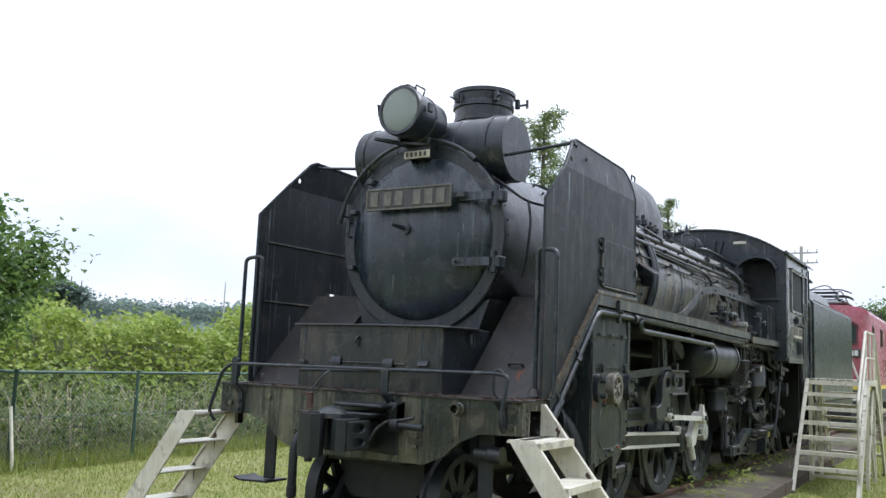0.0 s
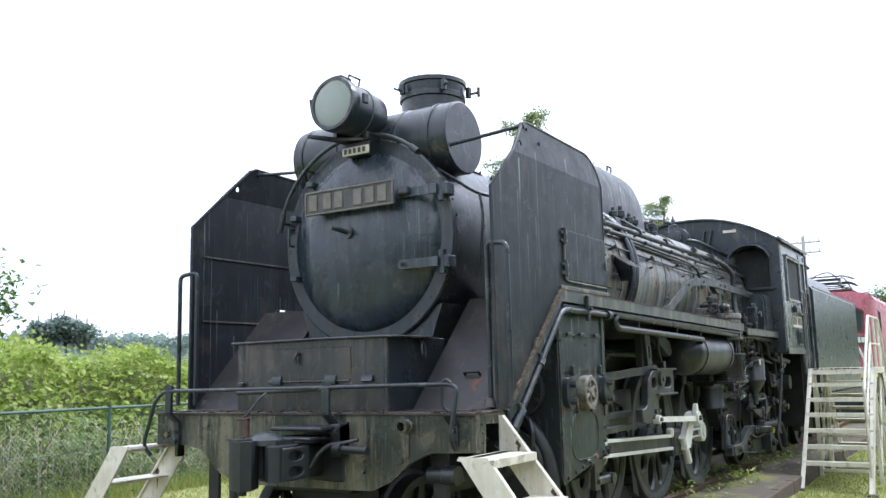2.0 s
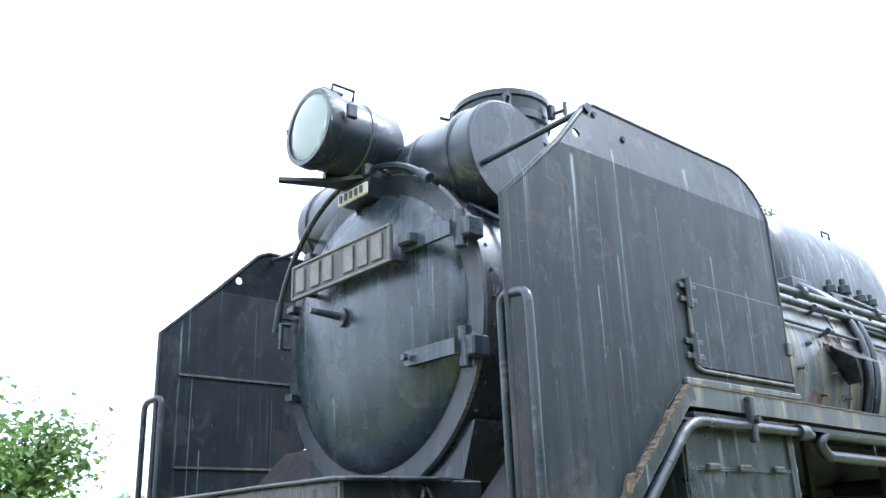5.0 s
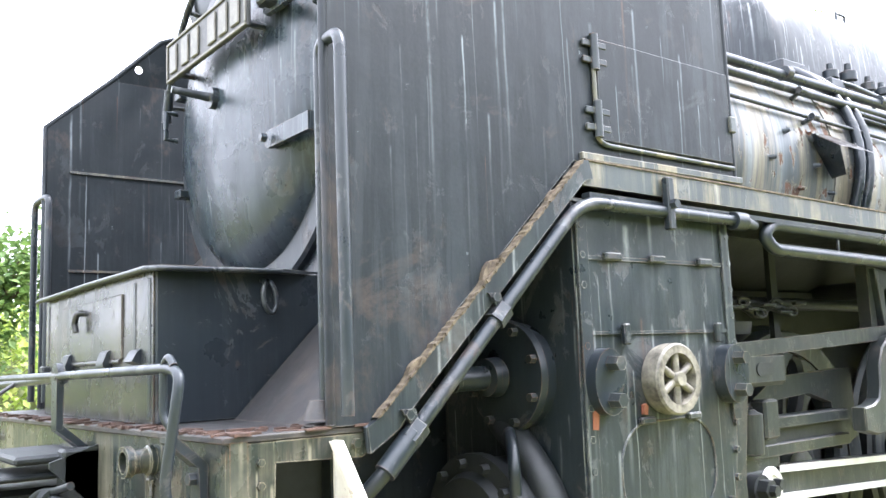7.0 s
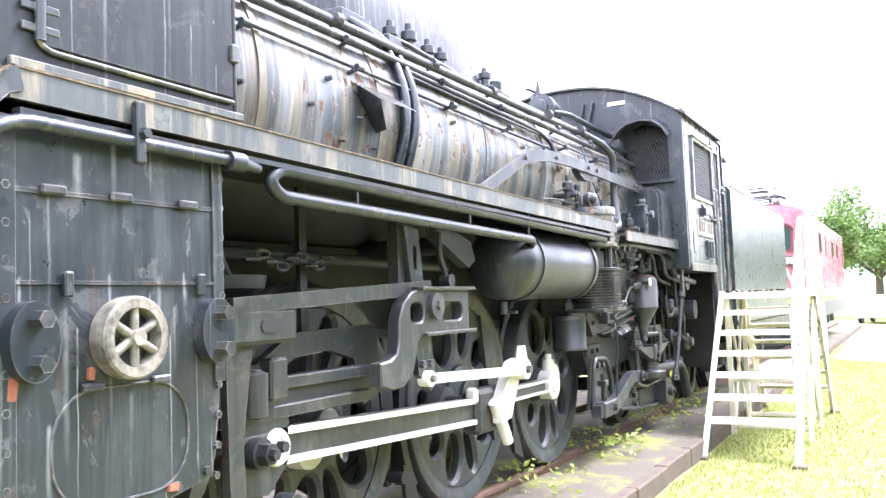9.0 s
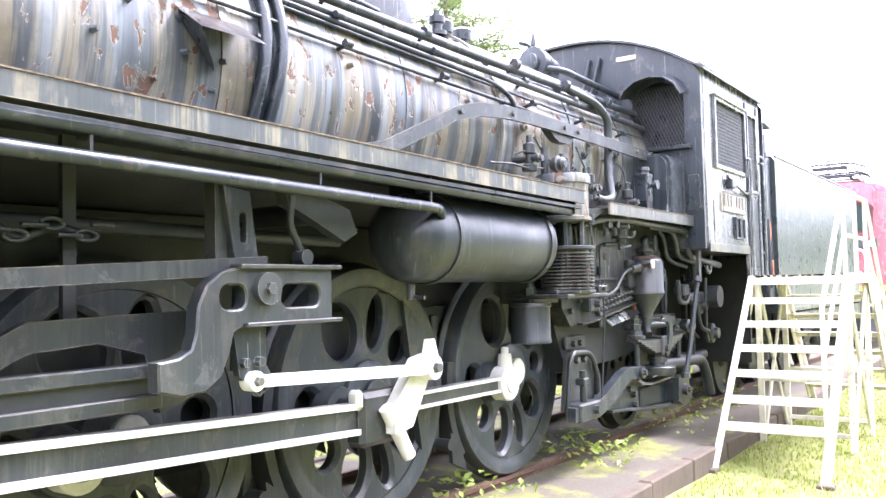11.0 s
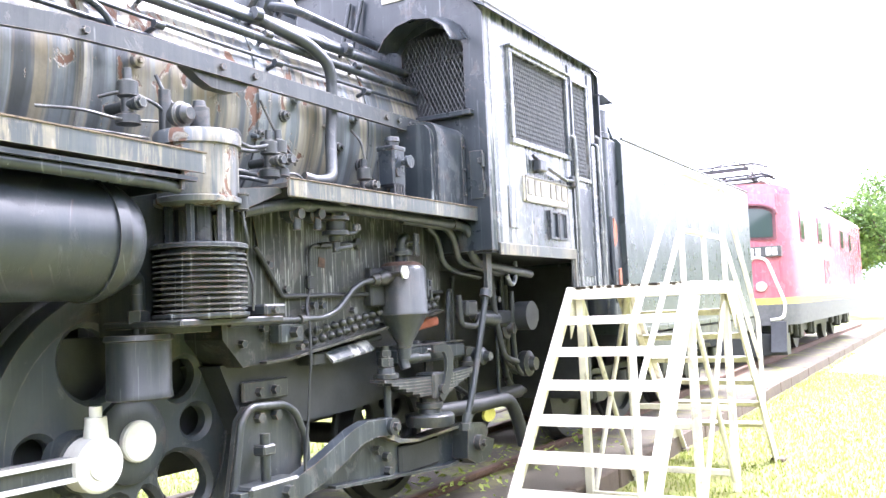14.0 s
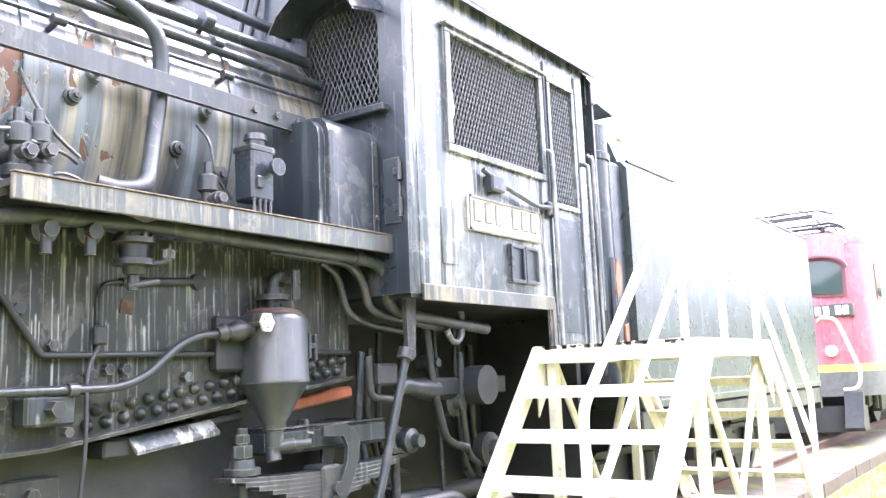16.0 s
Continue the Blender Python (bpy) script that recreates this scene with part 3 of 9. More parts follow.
for a in (160, 200, 135):
    x, z = 0.755 * math.cos(radians(a)), BZ + 0.755 * math.sin(radians(a))
    g.box(x - 0.035, x + 0.035, 0.66, 0.745, z - 0.022, z + 0.022, 0.006)
part("door_clamp", g, DOOR, door)
# curved grab rails over the door
for a0, a1 in ((96, 170), (82, 48)):
    p = [(0.87 * math.cos(radians(a)), 0.66, BZ + 0.87 * math.sin(radians(a))) for a in np.linspace(a0, a1, 14)]
    rail = Shape().tube(p, 0.017, 8)
    for q in (p[1], p[6], p[-2]):
        rail.cyl(q, (q[0] * 0.97, 0.76, BZ + (q[2] - BZ) * 0.97), 0.012, n=6)
    rail.cyl(p[-3], p[-1], 0.026, n=8)
    part("grab_rail", rail, BLACK, engine)
# number plate: characters stand as plain raised bars
plate = part("number_plate", Shape().box(-0.445, 0.445, 0.515, 0.535, 2.865, 3.06, 0.004), PLATE_DARK, engine, "dark cast number plate with raised pale bars")
g = Shape()
for x0, x1, z0, z1 in ((-0.445, 0.445, 3.045, 3.06), (-0.445, 0.445, 2.865, 2.88), (-0.445, -0.43, 2.88, 3.045), (0.43, 0.445, 2.88, 3.045)):
    g.box(x0, x1, 0.507, 0.516, z0, z1, 0.003)
part("frame", g, PLATE_METAL, plate)
for x in (-0.355, -0.21, -0.09, 0.10, 0.22, 0.34):
    part("bar", Shape().box(x - 0.042, x + 0.042, 0.505, 0.516, 2.895, 3.03, 0.008), PLATE_METAL, plate)
part("stay", Shape().cyl((-0.38, 0.53, 2.9), (-0.38, 0.70, 2.9), 0.015, n=6).cyl((0.38, 0.53, 2.9), (0.38, 0.68, 2.9), 0.015, n=6).box(0.47, 0.55, 0.54, 0.66, 2.94, 3.0, 0.01), BLACK, plate)
# lower saddle and base of the smokebox
part("saddle", Shape().prism("y", [(-0.60, 1.83), (0.60, 1.83), (0.70, 2.10), (0.40, 2.0), (-0.40, 2.0), (-0.70, 2.10)], 0.78, 2.4).box(-0.55, 0.55, 0.8, 2.5, 0.7, 1.9), BLACK, engine)
# headlamp on its bracket
BACK = Matrix.Translation((0, 0.18, 0.02))
lamp = part("headlamp", Shape().spin((0.0, 0.14, 3.68), (0.0, 0.66, 3.66), [(0.06, 0.19), (0, 0.19), (0, 0.215), (0.05, 0.222), (0.16, 0.222), (0.18, 0.208), (0.52, 0.208), (0.53, 0.216), (0.58, 0.216), (0.60, 0.205), (0.92, 0.20), (1.0, 0.17)], 40).moved(BACK), BLACK, engine, "large black drum headlamp with ribbed glass")
g = Shape().tube([(0.10, 0.22, 3.855), (0.115, 0.22, 3.91), (0.115, 0.36, 3.91), (0.10, 0.36, 3.855)], 0.009, 6).tube([(-0.205, 0.16, 3.74), (-0.235, 0.16, 3.76), (-0.235, 0.18, 3.66)], 0.012, 6)
g.box(0.235, 0.265, 0.22, 0.28, 3.66, 3.74, 0.006).box(-0.06, 0.05, 0.20, 0.34, 3.905, 3.925, 0.005)
part("lamp_fitting", g.moved(BACK), BLACK, lamp)
part("reflector", Shape().spin((0.0, 0.16, 3.68), (0.0, 0.40, 3.67), [(0, 0.205), (0.4, 0.17), (0.75, 0.10), (1, 0.02)], 32, False).moved(BACK), plain("tarnished_reflector", (0.5, 0.55, 0.5), (0.7, 0.75, 0.7), 0.22, 6, 0.02, 1.0), lamp, "tarnished silver reflector")
m = Mat("lamp_glass")
lens_glass = m.end((0.86, 0.93, 0.86), 0.12, Transmission_Weight=0.85, IOR=1.45)
g = Shape().spin((0.0, 0.13, 3.68), (0.0, 0.16, 3.68), [(0, 0.06), (0.25, 0.14), (0.8, 0.195), (1.0, 0.206)], 36)
lens = part("lens", g.moved(BACK), lens_glass, lamp, "pale greenish ribbed lamp glass")
g = Shape()
for i in range(-7, 8):
    x = 0.026 * i
    h = math.sqrt(max(0.19 ** 2 - x * x, 0.0))
    g.cyl((0.03 + x, 0.150, 3.68 - h), (0.03 + x, 0.150, 3.68 + h), 0.006, n=5)
part("lens_rib", g.moved(BACK), lens_glass, lens)
part("lamp_bracket", Shape().prism("z", [(-0.24, 0.29), (-0.205, 0.27), (-0.06, 0.50), (0.12, 0.64), (0.14, 0.80), (-0.13, 0.80), (-0.13, 0.58)], 3.448, 3.468).box(-0.13, -0.10, 0.50, 0.78, 3.45, 3.52).box(0.10, 0.13, 0.60, 0.78, 3.45, 3.52).prism("y", [(-0.14, 3.44), (0.15, 3.44), (0.12, 3.34), (-0.11, 3.34)], 0.62, 0.74), BLACK, engine)
tag = part("maker_plate", Shape().box(-0.11, 0.16, 0.585, 0.60, 3.33, 3.40, 0.006), PALE_TAG, engine, "small pale enamel tag with dark bars")
for i in range(5):
    part("bar", Shape().box(-0.085 + i * 0.047, -0.062 + i * 0.047, 0.578, 0.587, 3.345, 3.385), PLATE_DARK, tag)
# feedwater heater drum across the top
g = Shape().spin((-0.80, 1.05, 3.45), (0.78, 1.05, 3.45), [(0, 0.285), (0.01, 0.30), (0.055, 0.30), (0.058, 0.312), (0.075, 0.312), (0.078, 0.30), (0.30, 0.30), (0.302, 0.308), (0.318, 0.308), (0.32, 0.30), (0.68, 0.30), (0.682, 0.308), (0.70, 0.308), (0.702, 0.30), (0.88, 0.30), (0.882, 0.312), (0.90, 0.312), (0.902, 0.30), (0.99, 0.30), (1, 0.285)], 48)
part("feedwater_heater", g, BLACK, engine, "black drum lying across the smokebox top")
part("heater_cradle", Shape().box(-0.6, 0.6, 0.85, 1.25, 3.15, 3.3, 0.02), BLACK, engine)
# chimney
g = Shape().spin((0, 1.81, 3.35), (0, 1.81, 4.255), [(0, 0.46), (0.08, 0.36), (0.16, 0.30), (0.20, 0.285), (0.64, 0.285), (0.65, 0.30), (0.69, 0.30), (0.70, 0.288), (0.80, 0.29), (0.81, 0.31), (0.86, 0.31), (0.87, 0.298), (0.95, 0.305), (0.96, 0.322), (1.0, 0.322), (1.0, 0.27), (0.5, 0.26)], 40)
chimney = part("chimney", g, BLACK, engine)
g = Shape()
for a in (20, 115, 250, 320):
    ca, sa = math.cos(radians(a)), math.sin(radians(a))
    g.cyl((ca * 0.32, 1.81 + sa * 0.32, 4.13), (ca * 0.44, 1.81 + sa * 0.44, 4.145), 0.012, n=6).box(ca * 0.345 - 0.022, ca * 0.345 + 0.022, 1.81 + sa * 0.345 - 0.022, 1.81 + sa * 0.345 + 0.022, 4.10, 4.20, 0.006)
g.cyl((0.42, 1.95, 4.10), (0.42, 1.95, 4.19), 0.014, n=6)
part("chimney_clip", g, BLACK, chimney)

# smoke deflectors, leaning in above a fold
def deflector(s):
    def at(y, z, off=0.0):
        y -= 0.0 if s > 0 else 0.11
        lean = max(0.0, z - 3.16) * 0.20
        return (s * (1.425 - lean - off), y, z)
    low = [(0.30, 1.315), (0.42, 1.315), (1.33, 2.19), (2.33, 2.19), (2.33, 3.16), (0.65, 3.16), (0.30, 2.84)]
    high = [(0.65, 3.16), (0.80, 3.16), (0.80, 3.225)] + [(0.80 + 0.024 * math.sin(radians(a)), 3.249 - 0.024 * math.cos(radians(a))) for a in range(-30, -331, -30)] + [(0.8005, 3.225), (0.8005, 3.16), (2.33, 3.16)] + arc(2.08, 3.19, 0.25, 0, 90, 6) + [(0.99, 3.46), (0.92, 3.43)]
    g = Shape()
    for poly in (low, high):
        n = len(poly)
        g.add([at(y, z) for y, z in poly] + [at(y, z, 0.014) for y, z in poly], [tuple(range(n)), tuple(range(2 * n - 1, n - 1, -1))] + [(i, (i + 1) % n, n + (i + 1) % n, n + i) for i in range(n)])
    sheet = part("smoke_deflector", g, DEFLECTOR, engine, "tall black sheet smoke deflector with long rain streaks", 8)
    rim = [(0.30, 1.32), (0.30, 2.84), (0.65, 3.16), (0.92, 3.43), (0.99, 3.46), (2.08, 3.44)] + arc(2.08, 3.19, 0.25, 80, 0, 5) + [(2.33, 3.16), (2.33, 2.2)]
    part("rim", Shape().tube([at(y, z, 0.007) for y, z in rim], 0.014, 6), DEFLECTOR, sheet)
    # thin ribs, their pale colour standing in for highlights on the rims
    g = Shape()
    for z in (2.05, 2.60):
        g.box(s * 1.411, s * 1.402, 0.32, 2.3, z - 0.006, z + 0.006)
    part("stiffener", g, CREAM_EDGE, sheet)
    g = Shape()
    g.box(s * 1.425, s * 1.437, 1.47, 2.31, 2.28, 2.68, 0.004)
    hatch = part("access_hatch", g, DEFLECTOR, sheet)
    for z in (2.62, 2.36):
        part("hinge", Shape().cyl((s * 1.44, 1.46, z - 0.07), (s * 1.44, 1.46, z + 0.07), 0.017, n=8).box(s * 1.427, s * 1.44, 1.40, 1.53, z - 0.045, z - 0.02, 0.003).box(s * 1.427, s * 1.44, 1.40, 1.53, z + 0.02, z + 0.045, 0.003), LICHEN, hatch)
    part("hinge_strip", Shape().tube([(s * 1.435, 1.455, 2.68), (s * 1.435, 1.455, 2.285), (s * 1.435, 1.50, 2.265), (s * 1.435, 2.31, 2.262)], 0.009, 6, 0.03).box(s * 1.427, s * 1.45, 2.295, 2.335, 2.42, 2.49, 0.004), CREAM_EDGE, hatch)
    part("foot_strip", Shape().box(s * 1.42, s * 1.445, 1.36, 2.36, 2.195, 2.225, 0.004), CREAM_EDGE, sheet, "pale stained strip below the deflector")
    g = Shape()
    for y, z in ((0.97, 3.40), (1.15, 3.32)):
        g.bolt(at(y, z), (s, 0, 0), 0.016, 0.012)
    part("bolt", g, DEFLECTOR, sheet)
    # hoop handrail astride the leading edge
    e = 0.0 if s > 0 else -0.12
    g = Shape().tube([(s * 1.53, 0.29, 1.35), (s * 1.53, 0.29, 2.43), (s * 1.36, 0.32, 2.45), (s * 1.36, 0.32, 1.35)], 0.018, 8, 0.05)
    part("handrail", g.moved(Matrix.Translation((0, e, 0))), BLACK, engine)
    part("rail_foot", Shape().box(s * 1.33, s * 1.39, 0.26, 0.37, 1.313, 1.325, 0.004).cyl((s * 1.36, 0.3, 1.335), (s * 1.36, 0.3, 1.39), 0.05, 0.03, 10), TREAD_STEEL, engine)
    # stay rod to the smokebox
    part("stay_rod", Shape().cyl((s * 1.37, 0.925, 3.42), (s * 0.30, 0.80, 3.30), 0.015, n=8).cyl((s * 1.345, 0.925, 3.42), (s * 1.39, 0.925, 3.42), 0.024, n=8), BLACK, engine)


deflector(1)
deflector(-1)


# sloping valance from the deck up to the running board, and the running board's edge
def boards(s):
    sl = [(0.40, 1.308), (0.43, 1.325), (1.35, 2.19), (1.38, 2.19), (1.40, 2.125), (1.355, 2.112), (0.545, 1.337), (0.51, 1.295), (0.41, 1.235)]
    part("valance", Shape().prism("x", [(y - (0.0 if s > 0 else 0.10), z) for y, z in sl], s * 1.428, s * 1.452), LICHEN, engine, "sloping green-black valance with rusty edge")
    g, crumb, e = Shape(), random.Random(8), 0.0 if s > 0 else 0.10
    up, dn = [], []
    for i in range(121):
        t = i / 120
        y, z, h = 0.435 + t * 0.915 - e, 1.333 + t * 0.857, crumb.uniform(0.0005, 0.0055) * (2.6 if crumb.random() < 0.08 else 1.0)
        up.append((y - h * 0.69 + crumb.uniform(-0.003, 0.003), z + h * 0.72))
        dn.append((y + crumb.uniform(0.0, 0.005), z - crumb.uniform(0.0, 0.006)))
    for i in range(120):
        q = crumb.uniform(0.001, 0.008)
        g.prism("x", [up[i], up[i + 1], dn[i + 1], dn[i]], s * 1.424, s * (1.454 + q))
    for t0, t1, h in ((0.46, 0.56, 0.028), (0.12, 0.20, 0.014), (0.80, 0.86, 0.012)):
        edge = [(0.435 + t * 0.915 - e, 1.333 + t * 0.857) for t in np.linspace(t0, t1, 9)]
        g.prism("x", edge + [(y - 0.7 * (h * math.sin(math.pi * k / 8) + crumb.uniform(0, 0.006)), z + 0.7 * (h * math.sin(math.pi * k / 8) + crumb.uniform(0, 0.006))) for k, (y, z) in list(enumerate(edge))[::-1]], s * 1.426, s * 1.446)
    part("rust_crust", g, CRUST, engine, smooth=0)
    part("running_board", Shape().slope_box(s * 0.62, s * 1.42, 1.36, 7.17, 2.15, 2.175), GREY_STEEL, engine)
    part("board_edge", Shape().slope_box(s * 1.42, s * 1.44, 1.36, 7.22, 2.10, 2.192), CREAM_EDGE, engine, "stained pale edge of the running board")
    part("top_lip", Shape().slope_box(s * 1.414, s * 1.446, 1.37, 7.225, 2.192, 2.199), CRUST, engine, "thin rusty lip along the running board")
    part("board_edge_lip", Shape().slope_box(s * 1.39, s * 1.43, 1.40, 7.18, 2.06, 2.08).slope_box(s * 0.9, s * 1.41, 7.10, 7.12, 2.02, 2.15), BLACK, engine)
    rear = part("rear_running_board", Shape().box(s * 0.80, s * 1.31, 7.92, 10.0, 2.05, 2.075).prism("x", [(7.60, 2.02), (7.95, 2.06), (7.95, 2.03), (7.62, 1.90)], s * 0.85, s * 1.25), GREY_STEEL, engine)
    part("board_edge", Shape().box(s * 1.31, s * 1.33, 7.92, 10.08, 2.0, 2.095, 0.004), CREAM_EDGE, rear)
    part("top_lip", Shape().box(s * 1.304, s * 1.336, 7.92, 10.08, 2.095, 2.102, 0.002), CRUST, rear)
    # steam-heat and drain pipes below the board
    g = Shape().tube([(s * 1.36, 0.38, 1.06), (s * 1.45, 0.45, 1.17), (s * 1.45, 1.33, 2.035), (s * 1.44, 2.34, 2.03), (s * 1.40, 2.48, 2.03)], 0.024, 14, 0.10).cyl((s * 1.45, 0.455, 1.176), (s * 1.45, 0.56, 1.279), 0.034, n=14)
    g.cyl((s * 1.44, 2.26, 2.03), (s * 1.44, 2.34, 2.03), 0.04, n=8)
    for y, z in ((0.562, 1.281), (0.915, 1.628)):
        g.cyl((s * 1.45, y - 0.022, z - 0.022), (s * 1.45, y + 0.022, z + 0.022), 0.037, n=6)
        g.prism("x", [(y - 0.012, z + 0.02), (y + 0.03, z - 0.02), (y + 0.0, z + 0.07), (y - 0.05, z + 0.07)], s * 1.43, s * 1.462).bolt((s * 1.462, y - 0.025, z + 0.055), (s, 0, 0), 0.018, 0.012)
    g.box(s * 1.44, s * 1.475, 1.80, 1.84, 1.96, 2.17, 0.006).bolt((s * 1.475, 1.82, 2.06), (s, 0, 0), 0.02)
    part("pipe", g, BLACK, engine)
    g = Shape().tube([(s * 1.36, 7.12, 1.965), (s * 1.38, 7.0, 1.97), (s * 1.40, 2.62, 2.045), (s * 1.40, 2.55, 1.99), (s * 1.40, 2.62, 1.93), (s * 1.38, 5.42, 1.885), (s * 1.30, 5.54, 1.83)], 0.03, 10, 0.06)
    for y in (3.2, 4.4, 5.3):
        g.box(s * 1.39, s * 1.40, y, y + 0.012, 1.90, 2.06)
    part("pipe", g, BLACK, engine)


boards(1)
boards(-1)

# front hand rail over the beam, lever and brackets
g = Shape().tube([(-1.43, -0.05, 0.98), (-1.46, -0.10, 1.06), (-1.34, -0.10, 1.40), (-1.24, -0.10, 1.475), (0.34, -0.10, 1.485), (1.28, -0.10, 1.495), (1.345, -0.10, 1.48), (1.345, -0.11, 1.40), (1.31, -0.13, 1.16), (1.30, -0.05, 1.08)], 0.0145, 12, 0.05)
rail = part("front_rail", skew(g), BLACK, engine, "thin bent steel hand rail along the front beam")
for x, low_end in ((-1.19, 1.06), (0.32, 1.10), (1.273, 1.10)):
    g = Shape().prism("y", [(x - 0.028, 1.30), (x + 0.028, 1.30), (x + 0.030, 1.49)] + arc(x, 1.495, 0.036, 0, 180, 10) + [(x - 0.030, 1.49)], -0.112, -0.088) if x < 1 else Shape().tube([(x, -0.08, 1.32), (x - 0.035, -0.10, 1.36), (x - 0.036, -0.10, 1.50), (x, -0.10, 1.53), (x + 0.034, -0.10, 1.50)], 0.011, 8, 0.03)
    g.prism("x", [(-0.112, 1.315), (-0.088, 1.315), (-0.004, 1.24), (-0.004, low_end), (-0.024, low_end), (-0.03, 1.23), (-0.112, 1.30)], x - 0.028, x + 0.028)
    g.bolt((x, -0.024, low_end + 0.03), (0, -1, 0), 0.018).bolt((x, -0.024, low_end + 0.10), (0, -1, 0), 0.018)
    part("bracket", skew(g), BLACK, rail)
lever = part("coupling_lever", Shape().cyl((-0.486, -0.19, 1.455), (0.30, -0.14, 1.478), 0.016, n=12).cyl((0.26, -0.14, 1.478), (0.34, -0.14, 1.479), 0.024, n=12).tube([(-0.20, -0.18, 1.46), (-0.21, -0.24, 1.42), (-0.28, -0.29, 1.31), (-0.33, -0.31, 1.27)], 0.008, 8, 0.02), BLACK, engine, "uncoupling lever with a thin rusty link")
part("lift_pin", Shape().box(-0.30, -0.245, -0.33, -0.30, 1.12, 1.27, 0.006).box(-0.345, -0.245, -0.335, -0.295, 1.265, 1.285, 0.004), RUST, lever, "rusty lifting bar")
# knuckle coupler
coupler = part("coupler", Shape().box(-0.03, 0.22, -0.40, 0.02, 0.88, 1.10, 0.02).box(-0.10, 0.40, -0.06, -0.004, 0.84, 1.20, 0.01), IRON, engine, "black knuckle coupler with grey rounded top")
jaw = [(-0.05, -0.34), (0.24, -0.34), (0.31, -0.44), (0.325, -0.62), (0.27, -0.66), (0.20, -0.62), (0.17, -0.52), (0.06, -0.49), (0.0, -0.55), (-0.08, -0.52), (-0.10, -0.42)]
part("coupler_head", Shape().prism("z", jaw, 0.90, 1.12).prism("z", [(-0.05 + 0.03, -0.36), (0.22, -0.36), (0.20, -0.50), (0.05, -0.48), (-0.04, -0.44)], 0.88, 1.15), IRON, coupler)
part("head_cap", Shape().spin((0.07, -0.47, 1.12), (0.07, -0.47, 1.205), [(0, 0.125), (0.4, 0.12), (0.75, 0.085), (1, 0.03)], 24), GREY_STEEL, coupler, "pale rounded top of the coupler")
part("knuckle", Shape().prism("z", arc(-0.02, -0.60, 0.085, 20, 250, 10) + [(0.02, -0.72), (0.10, -0.74), (0.14, -0.68), (0.10, -0.60), (0.07, -0.54)], 0.845, 1.155).cyl((-0.02, -0.60, 0.80), (-0.02, -0.60, 0.85), 0.03, n=12), IRON, coupler)
part("pin_plate", Shape().prism("z", [(-0.12, -0.66), (0.03, -0.70), (0.06, -0.60), (0.0, -0.52), (-0.11, -0.54)], 1.155, 1.165).bolt((-0.02, -0.60, 1.16), (0, 0, 1), 0.02, 0.02), GREY_STEEL, coupler)
g = Shape().holed("x", [(-0.60, 0.90), (-0.34, 0.90), (-0.34, 1.11), (-0.60, 1.11)], [ellipse(-0.47, 0.955, 0.07, 0.032, 14), ellipse(-0.47, 1.055, 0.07, 0.032, 14)], 0.30, 0.335, 0.006)
part("guard_arm", g, IRON, coupler)
part("draft_gear", Shape().box(-0.06, 0.40, -0.30, -0.02, 1.195, 1.225, 0.01).box(0.0, 0.36, -0.36, -0.10, 1.14, 1.16, 0.008).box(0.36, 0.44, -0.16, -0.01, 1.02, 1.24, 0.01).prism("x", [(-0.01, 1.26), (-0.20, 1.20), (-0.20, 1.18), (-0.01, 1.0)], 0.42, 0.44), IRON, coupler)
part("lift_lever", Shape().tube([(0.62, -0.18, 1.14), (0.50, -0.20, 1.115), (0.40, -0.22, 1.105), (0.34, -0.26, 1.05), (0.30, -0.30, 0.96)], 0.013, 8, 0.03), GREY_STEEL, coupler, "thin pale bent lever")
part("handle", Shape().cyl((0.46, -0.20, 1.08), (0.71, -0.20, 1.072), 0.026, n=16).cyl((0.44, -0.20, 1.08), (0.50, -0.20, 1.08), 0.042, n=12), IRON, coupler)
# air hose, guard irons, steps
part("air_hose", Shape().tube([(-0.50, 0.02, 0.98), (-0.54, -0.12, 0.93), (-0.55, -0.15, 0.80), (-0.55, -0.15, 0.47)], 0.036, 14, 0.07).spin((-0.55, -0.15, 0.42), (-0.55, -0.15, 0.52), [(0, 0.02), (0.2, 0.040), (1, 0.042)], 16), IRON, engine)
for s in (1, -1):
    part("guard_iron", Shape().prism("x", [(0.44, 0.62), (0.50, 0.62), (0.16, 0.13), (0.08, 0.13), (0.08, 0.17)], s * 0.40, s * 0.46), IRON, engine)
    stp = part("hanging_step", Shape().box(s * 1.0, s * 1.12, 0.13, 0.16, 0.50, 1.08, 0.008), IRON, engine)
    part("tread", Shape().prism("y", [(s * 0.98, 0.50), (s * 0.98, 0.48), (s * 1.30, 0.47), (s * 1.36, 0.49), (s * 1.355, 0.505), (s * 1.29, 0.485)], 0.02, 0.28), IRON, stp)
part("beam_gusset", Shape().prism("x", [(0.05, 1.29), (0.7, 1.29), (0.5, 1.0), (0.05, 0.8)], 0.5, 0.53).prism("x", [(0.05, 1.29), (0.7, 1.29), (0.5, 1.0), (0.05, 0.8)], -0.5, -0.53), IRON, engine)
part("truck_frame", Shape().prism("y", [(-0.40, 0.88), (0.40, 0.88), (0.40, 0.56), (0.30, 0.44), (-0.30, 0.42), (-0.40, 0.52)], 0.34, 0.90).box(-0.36, 0.36, 0.06, 0.34, 0.74, 0.90, 0.01), IRON, engine)
part("hose_cock", Shape().spin((1.0, 0.10, 0.90), (1.22, 0.10, 0.90), [(0, 0.03), (0, 0.05), (0.5, 0.05), (0.55, 0.062), (1, 0.062)], 18), GREY_STEEL, engine)

